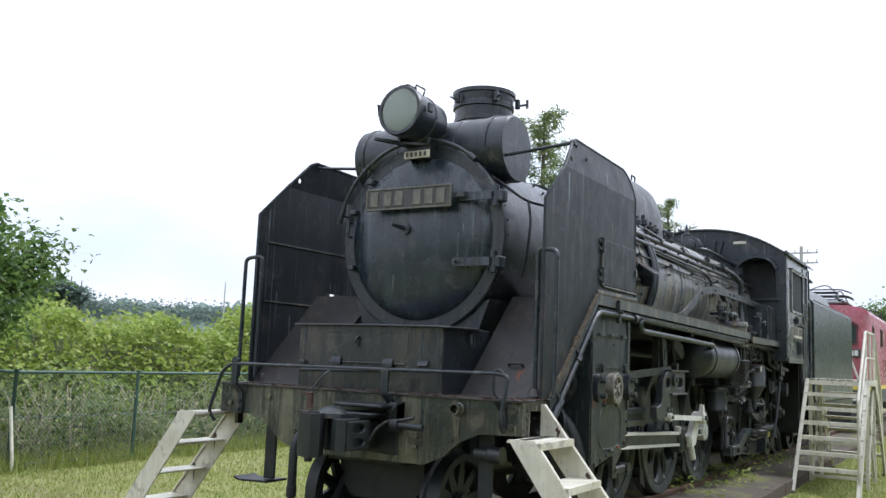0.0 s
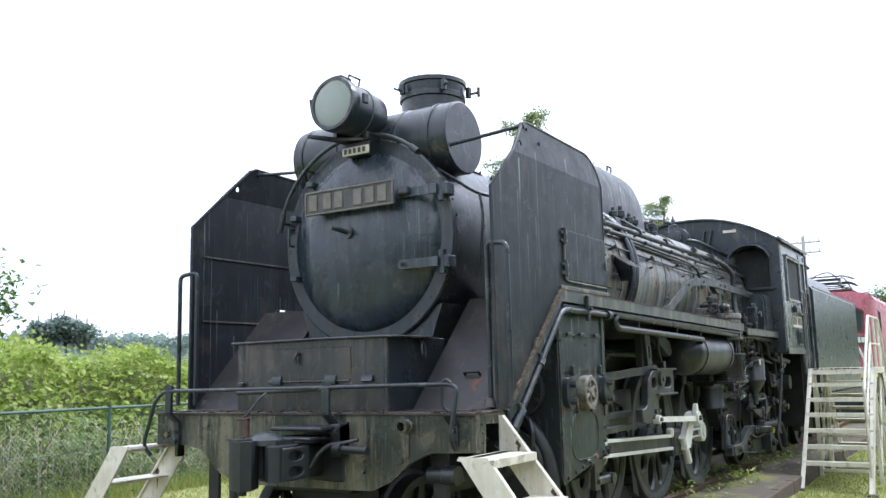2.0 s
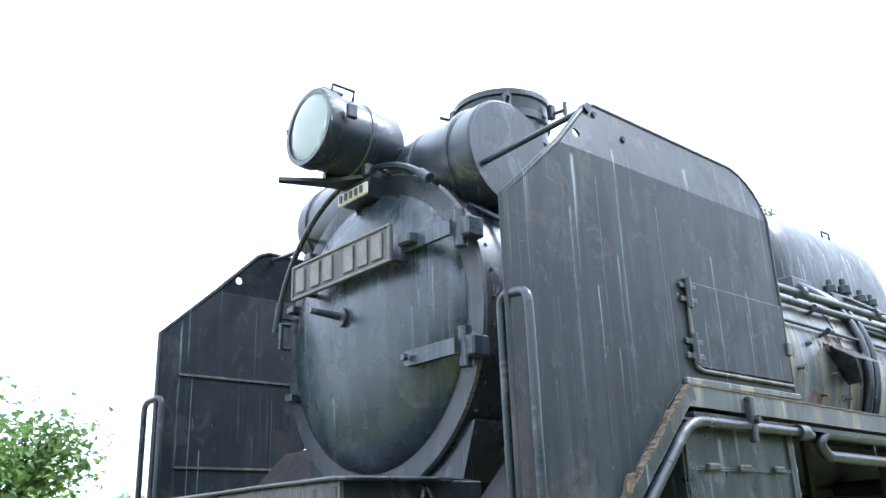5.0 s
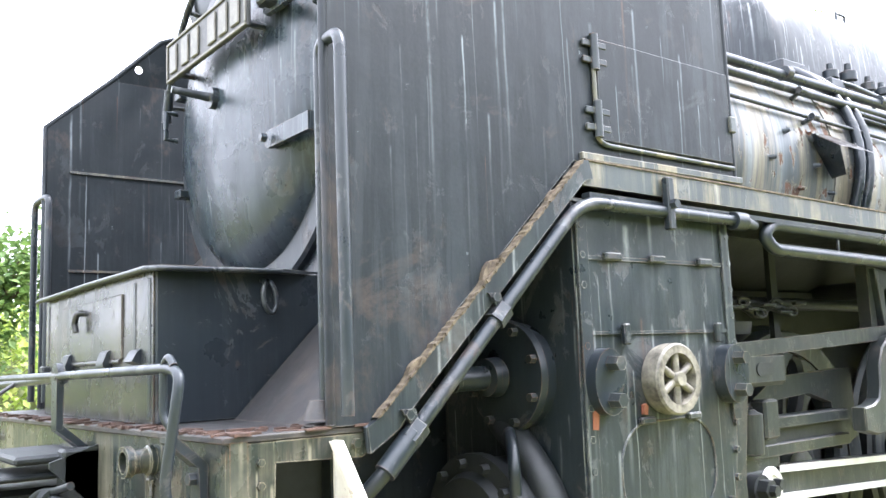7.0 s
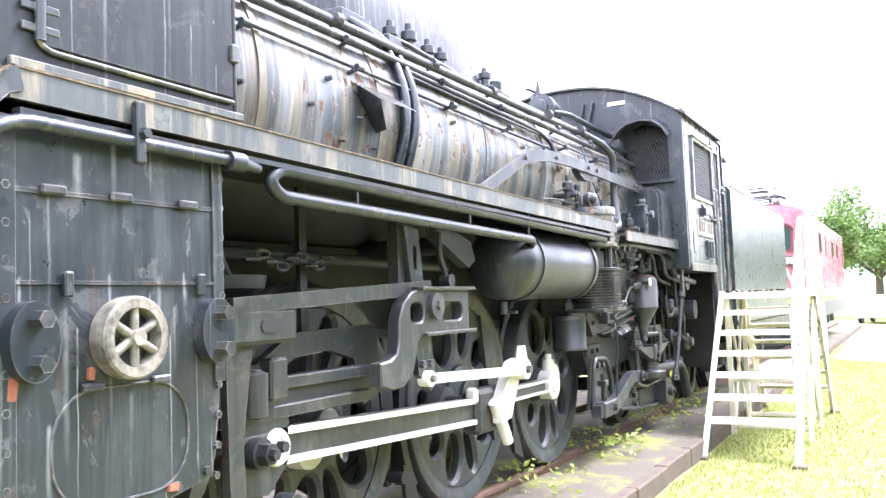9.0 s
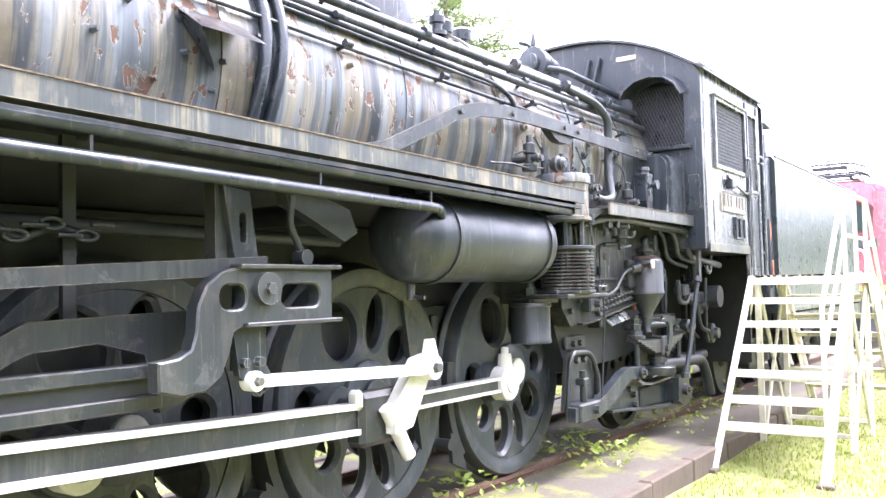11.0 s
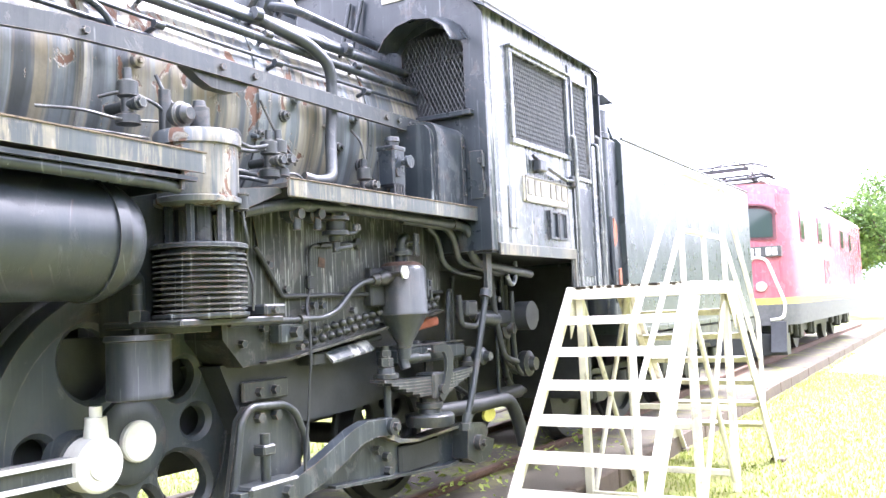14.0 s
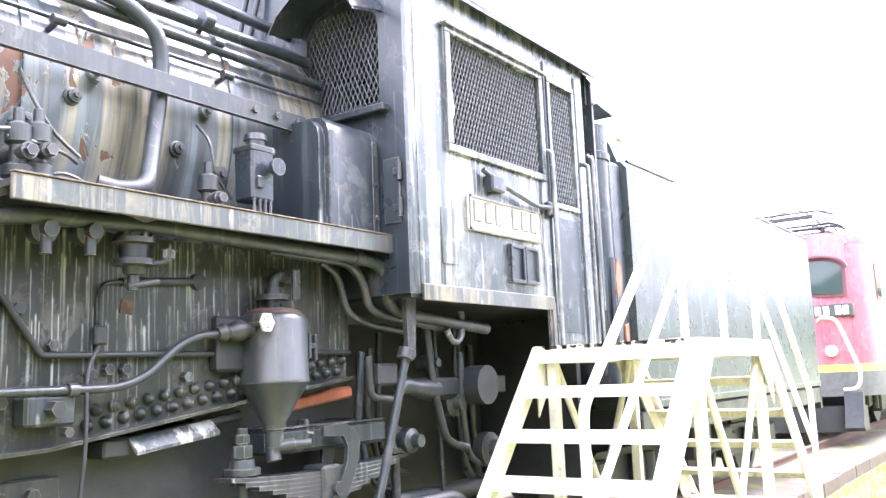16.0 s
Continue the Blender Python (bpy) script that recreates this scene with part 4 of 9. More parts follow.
# ---- boiler ----
g = Shape().spin((0, 2.62, BZ), (0, 9.98, BZ), [(0, BOILER - 0.03), (0, BOILER), (0.62, BOILER + 0.005), (0.66, FIREBOX), (1, FIREBOX)], 72)
boiler = part("boiler", g, JACKET, engine, "boiler jacket with peeling grey paint, pale streaks and rust patches")
for y, w in ((2.66, 0.05), (3.18, 0.045), (4.32, 0.05), (4.62, 0.07), (5.85, 0.04), (7.02, 0.05), (8.2, 0.04), (9.3, 0.04)):
    r = (BOILER if y < 7 else FIREBOX) + 0.010
    part("boiler_band", Shape().spin((0, y - w / 2, BZ), (0, y + w / 2, BZ), [(0, r - 0.02), (0, r), (1, r), (1, r - 0.02)], 72, False), JACKET if w < 0.06 else BLACK, boiler)
# black shell added round the lower half of the barrel, below the running boards
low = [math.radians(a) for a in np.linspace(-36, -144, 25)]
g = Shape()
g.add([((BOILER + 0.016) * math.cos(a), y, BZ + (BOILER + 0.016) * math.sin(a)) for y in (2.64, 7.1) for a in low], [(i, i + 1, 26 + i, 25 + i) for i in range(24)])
part("lower_jacket", g, GRIME, boiler, "black shell round the underside of the barrel")
# smokebox-to-boiler pipes bent round the barrel
for y, dy in ((4.56, 0.05), (4.68, 0.05)):
    p = [((BOILER + 0.035) * math.cos(radians(a)), y + dy * math.sin(radians(a * 3)), BZ + (BOILER + 0.035) * math.sin(radians(a))) for a in np.linspace(72, -30, 14)]
    part("wrap_pipe", Shape().tube(p, 0.032, 8), BLACK, engine)
# studs on the jacket
rng = random.Random(5)
g = Shape()
for _ in range(20):
    y, a = rng.uniform(2.8, 9.7), radians(rng.choice((-14, -4, 8)))
    r = BOILER if y < 7.0 else FIREBOX
    c, sn = math.cos(a), math.sin(a)
    g.cyl((c * r, y, BZ + sn * r), (c * (r + 0.045), y, BZ + sn * (r + 0.045)), 0.018, 0.012, 6)
part("jacket_stud", g, JACKET, boiler)
# triangular hood plate and pipes on the barrel side
part("deflecting_plate", Shape().add([(0.84, 4.02, 2.80), (1.05, 4.0, 2.66), (1.05, 4.42, 2.66), (0.84, 4.42, 2.80), (0.84, 4.02, 2.78), (1.02, 4.1, 2.50), (0.85, 4.25, 2.52)], [(0, 1, 2, 3), (0, 3, 2, 1), (4, 1, 5), (4, 5, 6), (1, 5, 6)]), BLACK, engine)
# dome casing
g = Shape()
rows = []
for k, (y, h, w) in enumerate(((4.50, 0.0, 0.02), (4.50, 0.55, 0.30), (4.53, 0.85, 0.36), (4.62, 0.98, 0.40), (4.80, 1.03, 0.42), (5.6, 1.03, 0.42), (6.1, 1.03, 0.42), (6.38, 1.01, 0.41), (6.54, 0.95, 0.38), (6.63, 0.82, 0.34), (6.66, 0.55, 0.28), (6.66, 0.0, 0.02))):
    row = []
    for i in range(21):
        a = math.pi * i / 20
        cx, sz = math.cos(a), math.sin(a)
        row.append((w * math.copysign(abs(cx) ** 0.82, cx), y, BZ + 0.60 + h * 0.91 * sz ** 0.72))
    rows.append(row)
g.add([p for row in rows for p in row], [(k * 21 + i, k * 21 + i + 1, (k + 1) * 21 + i + 1, (k + 1) * 21 + i) for k in range(len(rows) - 1) for i in range(20)])
dome = part("dome_casing", g, DOME_PAINT, engine, "long rounded dome casing with pale streaks", 60)
g = Shape().box(-0.43, -0.40, 4.8, 6.6, 3.2, 3.3).box(0.36, 0.48, 4.45, 4.75, 3.33, 3.46, 0.01)
g.tube([(0.05, 6.1, 4.22), (0.05, 6.1, 4.29), (0.05, 6.24, 4.29), (0.05, 6.24, 4.22)], 0.012, 6).tube([(0.0, 5.2, 4.22), (0.0, 5.2, 4.27)], 0.012, 6)
part("dome_fitting", g, BLACK, dome)
# valve clusters beside the dome
def valve(p, h=0.16, r=0.045):
    x, y, z = p
    return Shape().spin((x, y, z), (x, y, z + h), [(0, r * 1.3), (0.15, r * 1.3), (0.2, r * 0.7), (0.45, r * 0.7), (0.5, r * 1.1), (0.75, r * 1.1), (0.8, r * 0.5), (1, r * 0.45)], 10)


for p, h, r in (((0.52, 5.00, 3.28), 0.22, 0.05), ((0.50, 5.30, 3.30), 0.26, 0.055), ((0.52, 5.55, 3.28), 0.22, 0.05), ((0.50, 5.8, 3.3), 0.2, 0.05), ((0.34, 6.95, 3.42), 0.20, 0.06)):
    part("valve", valve(p, h, r), BLACK, engine)
g = Shape().box(0.40, 0.60, 4.85, 5.05, 3.26, 3.36, 0.01).tube([(0.55, 4.95, 3.36), (0.62, 5.1, 3.32), (0.58, 5.9, 3.30)], 0.02, 6, 0.05)
part("sand_pipe_fitting", g, BLACK, engine)
# turbo generator, whistle and safety valves before the cab
gen = part("turbo_generator", Shape().spin((0.08, 8.92, 3.66), (0.08, 9.46, 3.66), [(0, 0.05), (0.02, 0.09), (0.12, 0.10), (0.14, 0.16), (0.36, 0.16), (0.38, 0.13), (0.46, 0.125), (0.48, 0.145), (0.54, 0.145), (0.56, 0.12), (0.86, 0.12), (0.9, 0.10), (1, 0.06)], 28), BLACK, engine, "small black turbo generator on the firebox")
part("generator_foot", Shape().box(-0.02, 0.18, 9.0, 9.4, 3.48, 3.6, 0.01), BLACK, gen)
part("whistle", Shape().spin((-0.08, 9.34, 3.50), (-0.08, 9.34, 4.08), [(0, 0.06), (0.3, 0.06), (0.32, 0.09), (0.7, 0.085), (0.74, 0.03), (0.85, 0.03), (0.9, 0.02), (1, 0.01)], 14).tube([(-0.08, 9.34, 3.9), (-0.14, 9.3, 3.96), (-0.2, 9.24, 3.97)], 0.02, 6, 0.03), BLACK, engine)
# long pipes and rods along the top of the barrel
def long_pipe(points, r, mat=None, name="pipe"):
    return part(name, Shape().tube(points, r, 8, 0.12), mat or BLACK, engine)


def on_barrel(a, y, off=0.03):
    r = (BOILER if y < 7.0 else FIREBOX) + off
    return (r * math.cos(radians(a)), y, BZ + r * math.sin(radians(a)))


long_pipe([on_barrel(36, 2.4, 0.06), on_barrel(35, 6.9, 0.07), on_barrel(36, 8.4, 0.045), on_barrel(37, 9.98, 0.05)], 0.032)
long_pipe([on_barrel(29, 2.4, 0.05), on_barrel(28, 6.0, 0.05), on_barrel(25, 7.0, 0.06), on_barrel(25, 9.98, 0.05)], 0.027)
long_pipe([on_barrel(18, 2.7, 0.03), on_barrel(16, 4.4, 0.03), on_barrel(14, 5.9, 0.03), on_barrel(12, 6.9, 0.06), on_barrel(10, 8.3, 0.03), on_barrel(9, 9.9, 0.03)], 0.013)
long_pipe([on_barrel(24, 4.7, 0.03), on_barrel(22, 6.0, 0.03), on_barrel(19, 6.9, 0.06), on_barrel(17, 7.9, 0.03), on_barrel(18, 9.95, 0.03)], 0.011)
long_pipe([on_barrel(26, 4.7, 0.04), on_barrel(23, 6.5, 0.05), on_barrel(20, 6.95, 0.07), on_barrel(14, 7.12, 0.05), on_barrel(5, 7.18, 0.03)], 0.018)
long_pipe([(0.20, 9.05, 3.60), (0.34, 9.16, 3.58), (0.50, 9.7, 3.47), (0.58, 10.0, 3.42)], 0.034)
part("elbow_pipe", Shape().tube([(0.72, 8.30, 3.22), (0.84, 8.50, 3.13), (0.91, 8.64, 3.08), (0.965, 8.77, 2.96), (0.955, 8.80, 2.84), (0.955, 8.79, 2.66), (0.96, 8.76, 2.48), (1.0, 8.71, 2.30), (1.03, 8.67, 2.20), (1.0, 8.55, 2.18), (0.97, 8.47, 2.20)], 0.038, 14, 0.10), GREY_STEEL, engine, "thick bent grey steam pipe")
g = Shape()
for y in (3.0, 4.0, 5.2, 6.2, 7.4, 8.3, 9.2):
    for a in (14, 26, 36):
        c = on_barrel(a, y, -0.01)
        e = on_barrel(a, y, 0.085)
        g.cyl(c, e, 0.014, n=6).cyl(Vector(e) - Vector((0, 0.03, 0)), Vector(e) + Vector((0, 0.03, 0)), 0.040 if a > 30 else 0.022, n=12)
part("pipe_clip", g, BLACK, boiler)
# washout plugs
g = Shape()
for y, a in ((7.3, 2), (7.9, 4), (8.5, 4), (9.1, 2), (3.6, 40), (4.05, 8)):
    p = on_barrel(a, y, 0)
    q = on_barrel(a, y, 0.03)
    g.cyl(p, q, 0.036, n=14).cyl(q, on_barrel(a, y, 0.05), 0.016, n=6)
part("washout_plug", g, JACKET, boiler)

# reversing reach rod, bowed over the running board
path = [(5.10, 2.20), (5.40, 2.27), (5.85, 2.46), (6.15, 2.59), (6.45, 2.665), (6.8, 2.70), (7.2, 2.715), (7.8, 2.715), (9.0, 2.70), (9.86, 2.69)]
w = 0.048
up = [(y, z + w) for y, z in path]
dn = [(y, z - w) for y, z in path]
part("reach_rod", Shape().prism("x", up + dn[::-1], 1.0, 1.03), GREY_STEEL, engine, "long bowed grey reversing rod beside the boiler")
g = Shape()
for y, z in ((6.2, 2.61), (6.9, 2.70), (7.75, 2.715), (8.0, 2.715), (9.3, 2.70), (9.45, 2.70), (9.6, 2.70), (9.75, 2.69)):
    g.bolt((1.03, y, z), (1, 0, 0), 0.02, 0.018)
g.box(0.94, 1.0, 9.55, 9.95, 2.64, 2.75, 0.01).box(0.93, 1.01, 9.88, 10.0, 2.66, 2.73, 0.01)
g.prism("x", [(7.52, 2.69), (8.0, 2.69), (7.95, 2.63), (7.86, 2.60), (7.70, 2.60), (7.62, 2.63), (7.55, 2.67)], 0.93, 1.0)
part("rod_joint", g, GREY_STEEL, engine)
# mechanical lubricators, check valves and small fittings on the rear board
def fitting(y, z, x=1.05, k=1.0):
    g = Shape().box(x - 0.08 * k, x + 0.06 * k, y - 0.075 * k, y + 0.075 * k, z, z + 0.27 * k, 0.012).box(x - 0.085 * k, x + 0.065 * k, y - 0.08 * k, y + 0.08 * k, z + 0.25 * k, z + 0.285 * k, 0.006)
    g.cyl((x + 0.06 * k, y + 0.04 * k, z + 0.17 * k), (x + 0.10 * k, y + 0.04 * k, z + 0.17 * k), 0.022 * k, n=12).cyl((x + 0.10 * k, y + 0.04 * k, z + 0.17 * k), (x + 0.13 * k, y + 0.04 * k, z + 0.17 * k), 0.045 * k, n=14).spin((x, y, z + 0.28 * k), (x, y, z + 0.35 * k), [(0, 0.05 * k), (0.5, 0.05 * k), (0.55, 0.06 * k), (1, 0.055 * k)], 16)
    g.box(x + 0.06 * k, x + 0.075 * k, y - 0.05 * k, y - 0.01 * k, z + 0.06 * k, z + 0.12 * k, 0.004)
    for i in range(4):
        g.cyl((x + 0.05 * k, y - 0.055 * k + i * 0.036 * k, z - 0.10 * k), (x + 0.05 * k, y - 0.055 * k + i * 0.036 * k, z + 0.02 * k), 0.009 * k, n=6)
    return g


part("lubricator", fitting(9.22, 2.20, 1.12, 0.95), BLACK, engine, "black box lubricator with a row of pipes")
for y, z in ((7.12, 2.30), (8.09, 2.15), (8.17, 2.165), (9.0, 2.10)):
    part("check_valve", valve((1.04, y, z), 0.27, 0.045).cyl((0.9, y, z + 0.09), (1.12, y, z + 0.09), 0.026, n=12).cyl((1.10, y, z + 0.09), (1.125, y, z + 0.09), 0.033, n=14).cyl((1.125, y, z + 0.09), (1.15, y, z + 0.09), 0.025, n=6), GREY_STEEL, engine)

# small pipework on the firebox side above the rear board
for pts, r in (([(1.12, 7.60, 2.30), (1.10, 7.74, 2.26), (1.08, 7.92, 2.27), (1.08, 8.0, 2.30)], 0.012), ([(0.95, 6.70, 2.33), (1.04, 6.86, 2.33), (1.06, 7.06, 2.31), (1.08, 7.26, 2.33)], 0.008), ([(0.98, 6.76, 2.25), (1.06, 6.95, 2.24), (1.08, 7.2, 2.24)], 0.007), ([(0.96, 7.36, 2.60), (1.0, 7.38, 2.50), (1.06, 7.42, 2.40)], 0.010), ([(0.98, 7.0, 2.42), (1.05, 7.1, 2.46), (1.06, 7.28, 2.42), (1.08, 7.34, 2.36)], 0.009), ([(0.94, 8.14, 2.62), (0.97, 8.18, 2.50), (1.0, 8.26, 2.36), (1.02, 8.36, 2.28)], 0.008),
               ([(1.05, 8.04, 2.30), (1.08, 8.16, 2.29), (1.06, 8.28, 2.27), (1.0, 8.36, 2.26)], 0.008), ([(1.02, 8.16, 2.15), (1.06, 8.26, 2.20), (1.06, 8.36, 2.17), (1.04, 8.40, 2.11)], 0.007),
               ([(0.90, 7.70, 2.17), (0.96, 7.90, 2.18), (1.0, 8.02, 2.16)], 0.018), ([(0.90, 7.70, 2.13), (1.0, 7.92, 2.14), (1.05, 8.06, 2.12)], 0.013), ([(0.93, 9.02, 2.58), (0.99, 9.05, 2.50), (1.0, 9.08, 2.32), (1.02, 9.16, 2.22)], 0.008)):
    part("pipe", Shape().tube(pts, r, 8, 0.06), GREY_STEEL, engine)
for y, z, r in ((7.99, 2.39, 0.055), (8.95, 2.46, 0.03), (8.40, 2.58, 0.03), (9.22, 2.38, 0.04), (8.20, 2.44, 0.025)):
    x = math.sqrt(FIREBOX ** 2 - (z - BZ) ** 2)
    part("plug", Shape().spin((x - 0.01, y, z), (x + 0.05, y, z), [(0, r * 1.3), (0.3, r * 1.3), (0.35, r), (0.7, r), (0.75, r * 0.45), (1, r * 0.4)], 14), GREY_STEEL, engine)

for y in (7.38, 7.68):
    part("safety_valve", Shape().spin((0.10, y, 3.40), (0.10, y, 3.70), [(0, 0.07), (0.3, 0.07), (0.32, 0.055), (0.6, 0.06), (0.62, 0.085), (0.9, 0.09), (1, 0.05)], 18), BLACK, engine, "mushroom-shaped safety valve")
part("maker_plate", Shape().spin((0.66, 3.02, 3.18), (0.685, 3.02, 3.205), [(0, 0.09), (0.6, 0.09), (1, 0.075)], 28), GREY_STEEL, engine)

part("conduit", Shape().tube([(0.22, 0.80, 3.40), (0.45, 0.84, 3.31), (0.70, 0.92, 3.13), (0.88, 1.02, 2.98), (0.96, 1.20, 2.96), (0.94, 1.5, 3.0)], 0.014, 8, 0.10), BLACK, engine, "thin black cable pipe below the drum")
part("conduit", Shape().tube([(0.90, 1.06, 2.98), (0.93, 1.06, 2.80), (0.90, 1.05, 2.45), (0.86, 1.05, 2.30)], 0.012, 8, 0.08), BLACK, engine)

# ---- cylinders, wheels and valve gear ----
def cylinders(s):
    face = [(1.33, 2.04), (2.28, 2.04), (2.27, 1.55), (2.24, 1.10), (2.20, 0.86), (1.36, 0.70), (1.33, 0.78)]
    case = part("cylinder_casing", Shape().prism("x", face, s * 0.62, s * 1.395), LICHEN, engine, "green-black riveted cylinder casing with pale stains")
    # dark sheet added at the casing front to stand for shade, no real part
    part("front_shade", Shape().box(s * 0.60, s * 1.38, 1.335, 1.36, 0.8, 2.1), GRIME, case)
    g = Shape()
    for i in range(11):
        z = 0.86 + i * 0.11
        g.bolt((s * 1.395, 1.365, z), (s, 0, 0), 0.016, 0.015)
        g.bolt((s * 1.395, 2.255 - max(0, 1.5 - z) * 0.07, z), (s, 0, 0), 0.016, 0.015)
    for i in range(6):
        g.bolt((s * 1.395, 1.44 + i * 0.145, 0.745 + i * 0.028), (s, 0, 0), 0.018, 0.015)
    part("rivet", g, LICHEN, case)
    g = Shape().box(s * 1.395, s * 1.408, 1.34, 1.40, 0.75, 2.02, 0.003).box(s * 1.395, s * 1.408, 2.215, 2.268, 1.2, 2.02, 0.003)
    g.box(s * 1.395, s * 1.402, 1.40, 2.22, 1.835, 1.85).box(s * 1.395, s * 1.404, 1.34, 2.25, 1.56, 1.572)
    part("cover_strip", g, LICHEN, case)
    for y, z in ((1.52, 1.845), (1.78, 1.845), (2.08, 1.845), (1.57, 0.0), (2.14, 0.0)):
        if z:
            part("latch", Shape().box(s * 1.40, s * 1.425, y - 0.045, y + 0.045, z - 0.012, z + 0.018, 0.006), LICHEN, case)
        else:
            part("latch", Shape().box(s * 1.40, s * 1.425, y - 0.015, y + 0.018, 1.52, 1.60, 0.006), LICHEN, case)
    loop = rounded(1.52, 2.08, 0.86, 1.23, 0.16, 6)
    part("hatch_seam", Shape().tube([(s * 1.397, y, z) for y, z in loop + loop[:1]], 0.005, 5), LICHEN, case)
    for y, z in ((1.66, 1.235), (1.94, 1.235), (1.80, 0.84)):
        part("latch", Shape().box(s * 1.40, s * 1.425, y - 0.04, y + 0.04, z - 0.012, z + 0.015, 0.006), LICHEN, case)
    # oval cover plates with their nuts
    for y in (1.43, 2.19):
        cover = part("oval_cover", Shape().prism("x", ellipse(y, 1.39, 0.085, 0.12, 20), s * 1.395, s * 1.455), BLACK, case)
        part("nut", Shape().bolt((s * 1.455, y, 1.455), (s, 0, 0), 0.03, 0.05).bolt((s * 1.455, y, 1.325), (s, 0, 0), 0.03, 0.05), GREY_STEEL, cover)
    # ivory handwheel-like relief cover
    yc, zc = 1.79, 1.385
    rim = Shape().spin((s * 1.395, yc, zc), (s * 1.475, yc, zc), [(0, 0.130), (0.25, 0.136), (0.9, 0.136), (1, 0.128), (1, 0.098), (0.4, 0.092)], 32, ring=True)
    hw = part("relief_cover", rim, IVORY, case, "ivory-painted round cover with six spokes")
    g = Shape()
    for k in range(6):
        a = radians(60 * k + 30)
        g.tube([(s * 1.455, yc, zc), (s * 1.455, yc + 0.11 * math.cos(a), zc + 0.11 * math.sin(a))], 0.015, 6)
    part("spoke", g, IVORY, hw)
    part("hub", Shape().cyl((s * 1.42, yc, zc), (s * 1.485, yc, zc), 0.034, 0.026, 12), IVORY, hw)
    part("backing", Shape().cyl((s * 1.40, yc, zc), (s * 1.425, yc, zc), 0.11, n=24), PLATE_DARK, hw)
    g = Shape()
    for y, z, a, b in ((1.385, 1.26, 0.018, 0.035), (1.66, 1.28, 0.013, 0.02), (2.0, 0.86, 0.025, 0.012)):
        g.prism("x", [(y - a, z - b), (y + a * 0.6, z - b * 1.1), (y + a, z + b * 0.4), (y + a * 0.3, z + b), (y - a * 0.8, z + b * 0.7)], s * 1.396, s * 1.4105)
    part("rust_patch", g, RED_RUST, case, "bare orange rust patch")
    # piston valve front cover and lower cylinder cover
    g = Shape().spin((s * 1.08, 1.23, 1.42), (s * 1.08, 1.39, 1.42), [(0, 0.0), (0, 0.10), (0.10, 0.15), (0.12, 0.205), (0.30, 0.21), (0.34, 0.20), (0.9, 0.20), (1, 0.20)], 40)
    vc = part("valve_cover", g, BLACK, engine, "round black valve chest cover with bolts")
    part("guide_tube", Shape().spin((s * 1.08, 1.0, 1.415), (s * 1.08, 1.21, 1.42), [(0, 0.028), (0, 0.046), (0.08, 0.046), (0.10, 0.042), (0.7, 0.045), (0.75, 0.07), (1, 0.075)], 20), BLACK, vc)
    for k in range(8):
        a = radians(45 * k + 20)
        part("bolt", Shape().bolt((s * 1.08 + 0.18 * math.cos(a), 1.25, 1.42 + 0.18 * math.sin(a)), (0, -1, 0), 0.018, 0.028), GREY_STEEL, vc)
    part("exhaust_bend", Shape().tube([(s * 0.98, 1.32, 1.25), (s * 1.12, 1.27, 1.18), (s * 1.26, 1.28, 1.02), (s * 1.32, 1.30, 0.80), (s * 1.31, 1.31, 0.55)], 0.062, 16, 0.12), GRIME, engine, "thick bent pipe before the cylinder casing")
    lc = part("cylinder_cover", Shape().spin((s * 1.03, 1.08, 0.86), (s * 1.03, 1.36, 0.86), [(0, 0.05), (0, 0.20), (0.12, 0.22), (0.14, 0.285), (0.30, 0.285), (0.32, 0.26), (1, 0.26)], 36), GRIME, engine, "oily black cylinder end cover")
    for k in range(12):
        a = radians(30 * k + 10)
        part("nut", Shape().bolt((s * 1.03 + 0.25 * math.cos(a), 1.12, 0.86 + 0.25 * math.sin(a)), (0, -1, 0), 0.020, 0.035), GRIME, lc)
    part("gland", Shape().spin((s * 1.03, 0.86, 0.86), (s * 1.03, 1.09, 0.86), [(0, 0.03), (0.05, 0.05), (0.5, 0.05), (0.52, 0.09), (0.8, 0.10), (1, 0.12)], 18), GRIME, lc)
    part("drain_cock", Shape().tube([(s * 1.15, 1.2, 1.22), (s * 1.22, 1.15, 1.19), (s * 1.26, 1.12, 1.1), (s * 1.24, 1.14, 0.95)], 0.022, 8, 0.04), BLACK, lc)
    # piston rod gland, slide bars, crosshead
    part("gland", Shape().spin((s * 1.03, 2.2, 0.90), (s * 1.03, 2.55, 0.90), [(0, 0.28), (0.3, 0.26), (0.35, 0.14), (0.8, 0.12), (0.85, 0.07), (1, 0.06)], 24), GREY_STEEL, engine)
    part("piston_rod", Shape().cyl((s * 1.03, 2.4, 0.88), (s * 1.03, 3.0, 0.88), 0.045, n=12), GREY_STEEL, engine)
    for z in (1.115, 0.985):
        part("slide_bar", Shape().box(s * 0.98, s * 1.08, 2.45, 3.75, z - 0.03, z + 0.03, 0.006), GREY_STEEL, engine, "grey slide bar")
    part("slide_bar_web", Shape().box(s * 1.0, s * 1.05, 2.5, 3.72, 1.0, 1.1), GRIME, engine)
    xh = part("crosshead", Shape().prism("x", [(2.66, 0.66), (2.90, 0.62), (3.04, 0.74), (3.06, 0.98), (2.98, 1.20), (2.72, 1.22), (2.62, 1.0)], s * 0.98, s * 1.07), GREY_STEEL, engine)
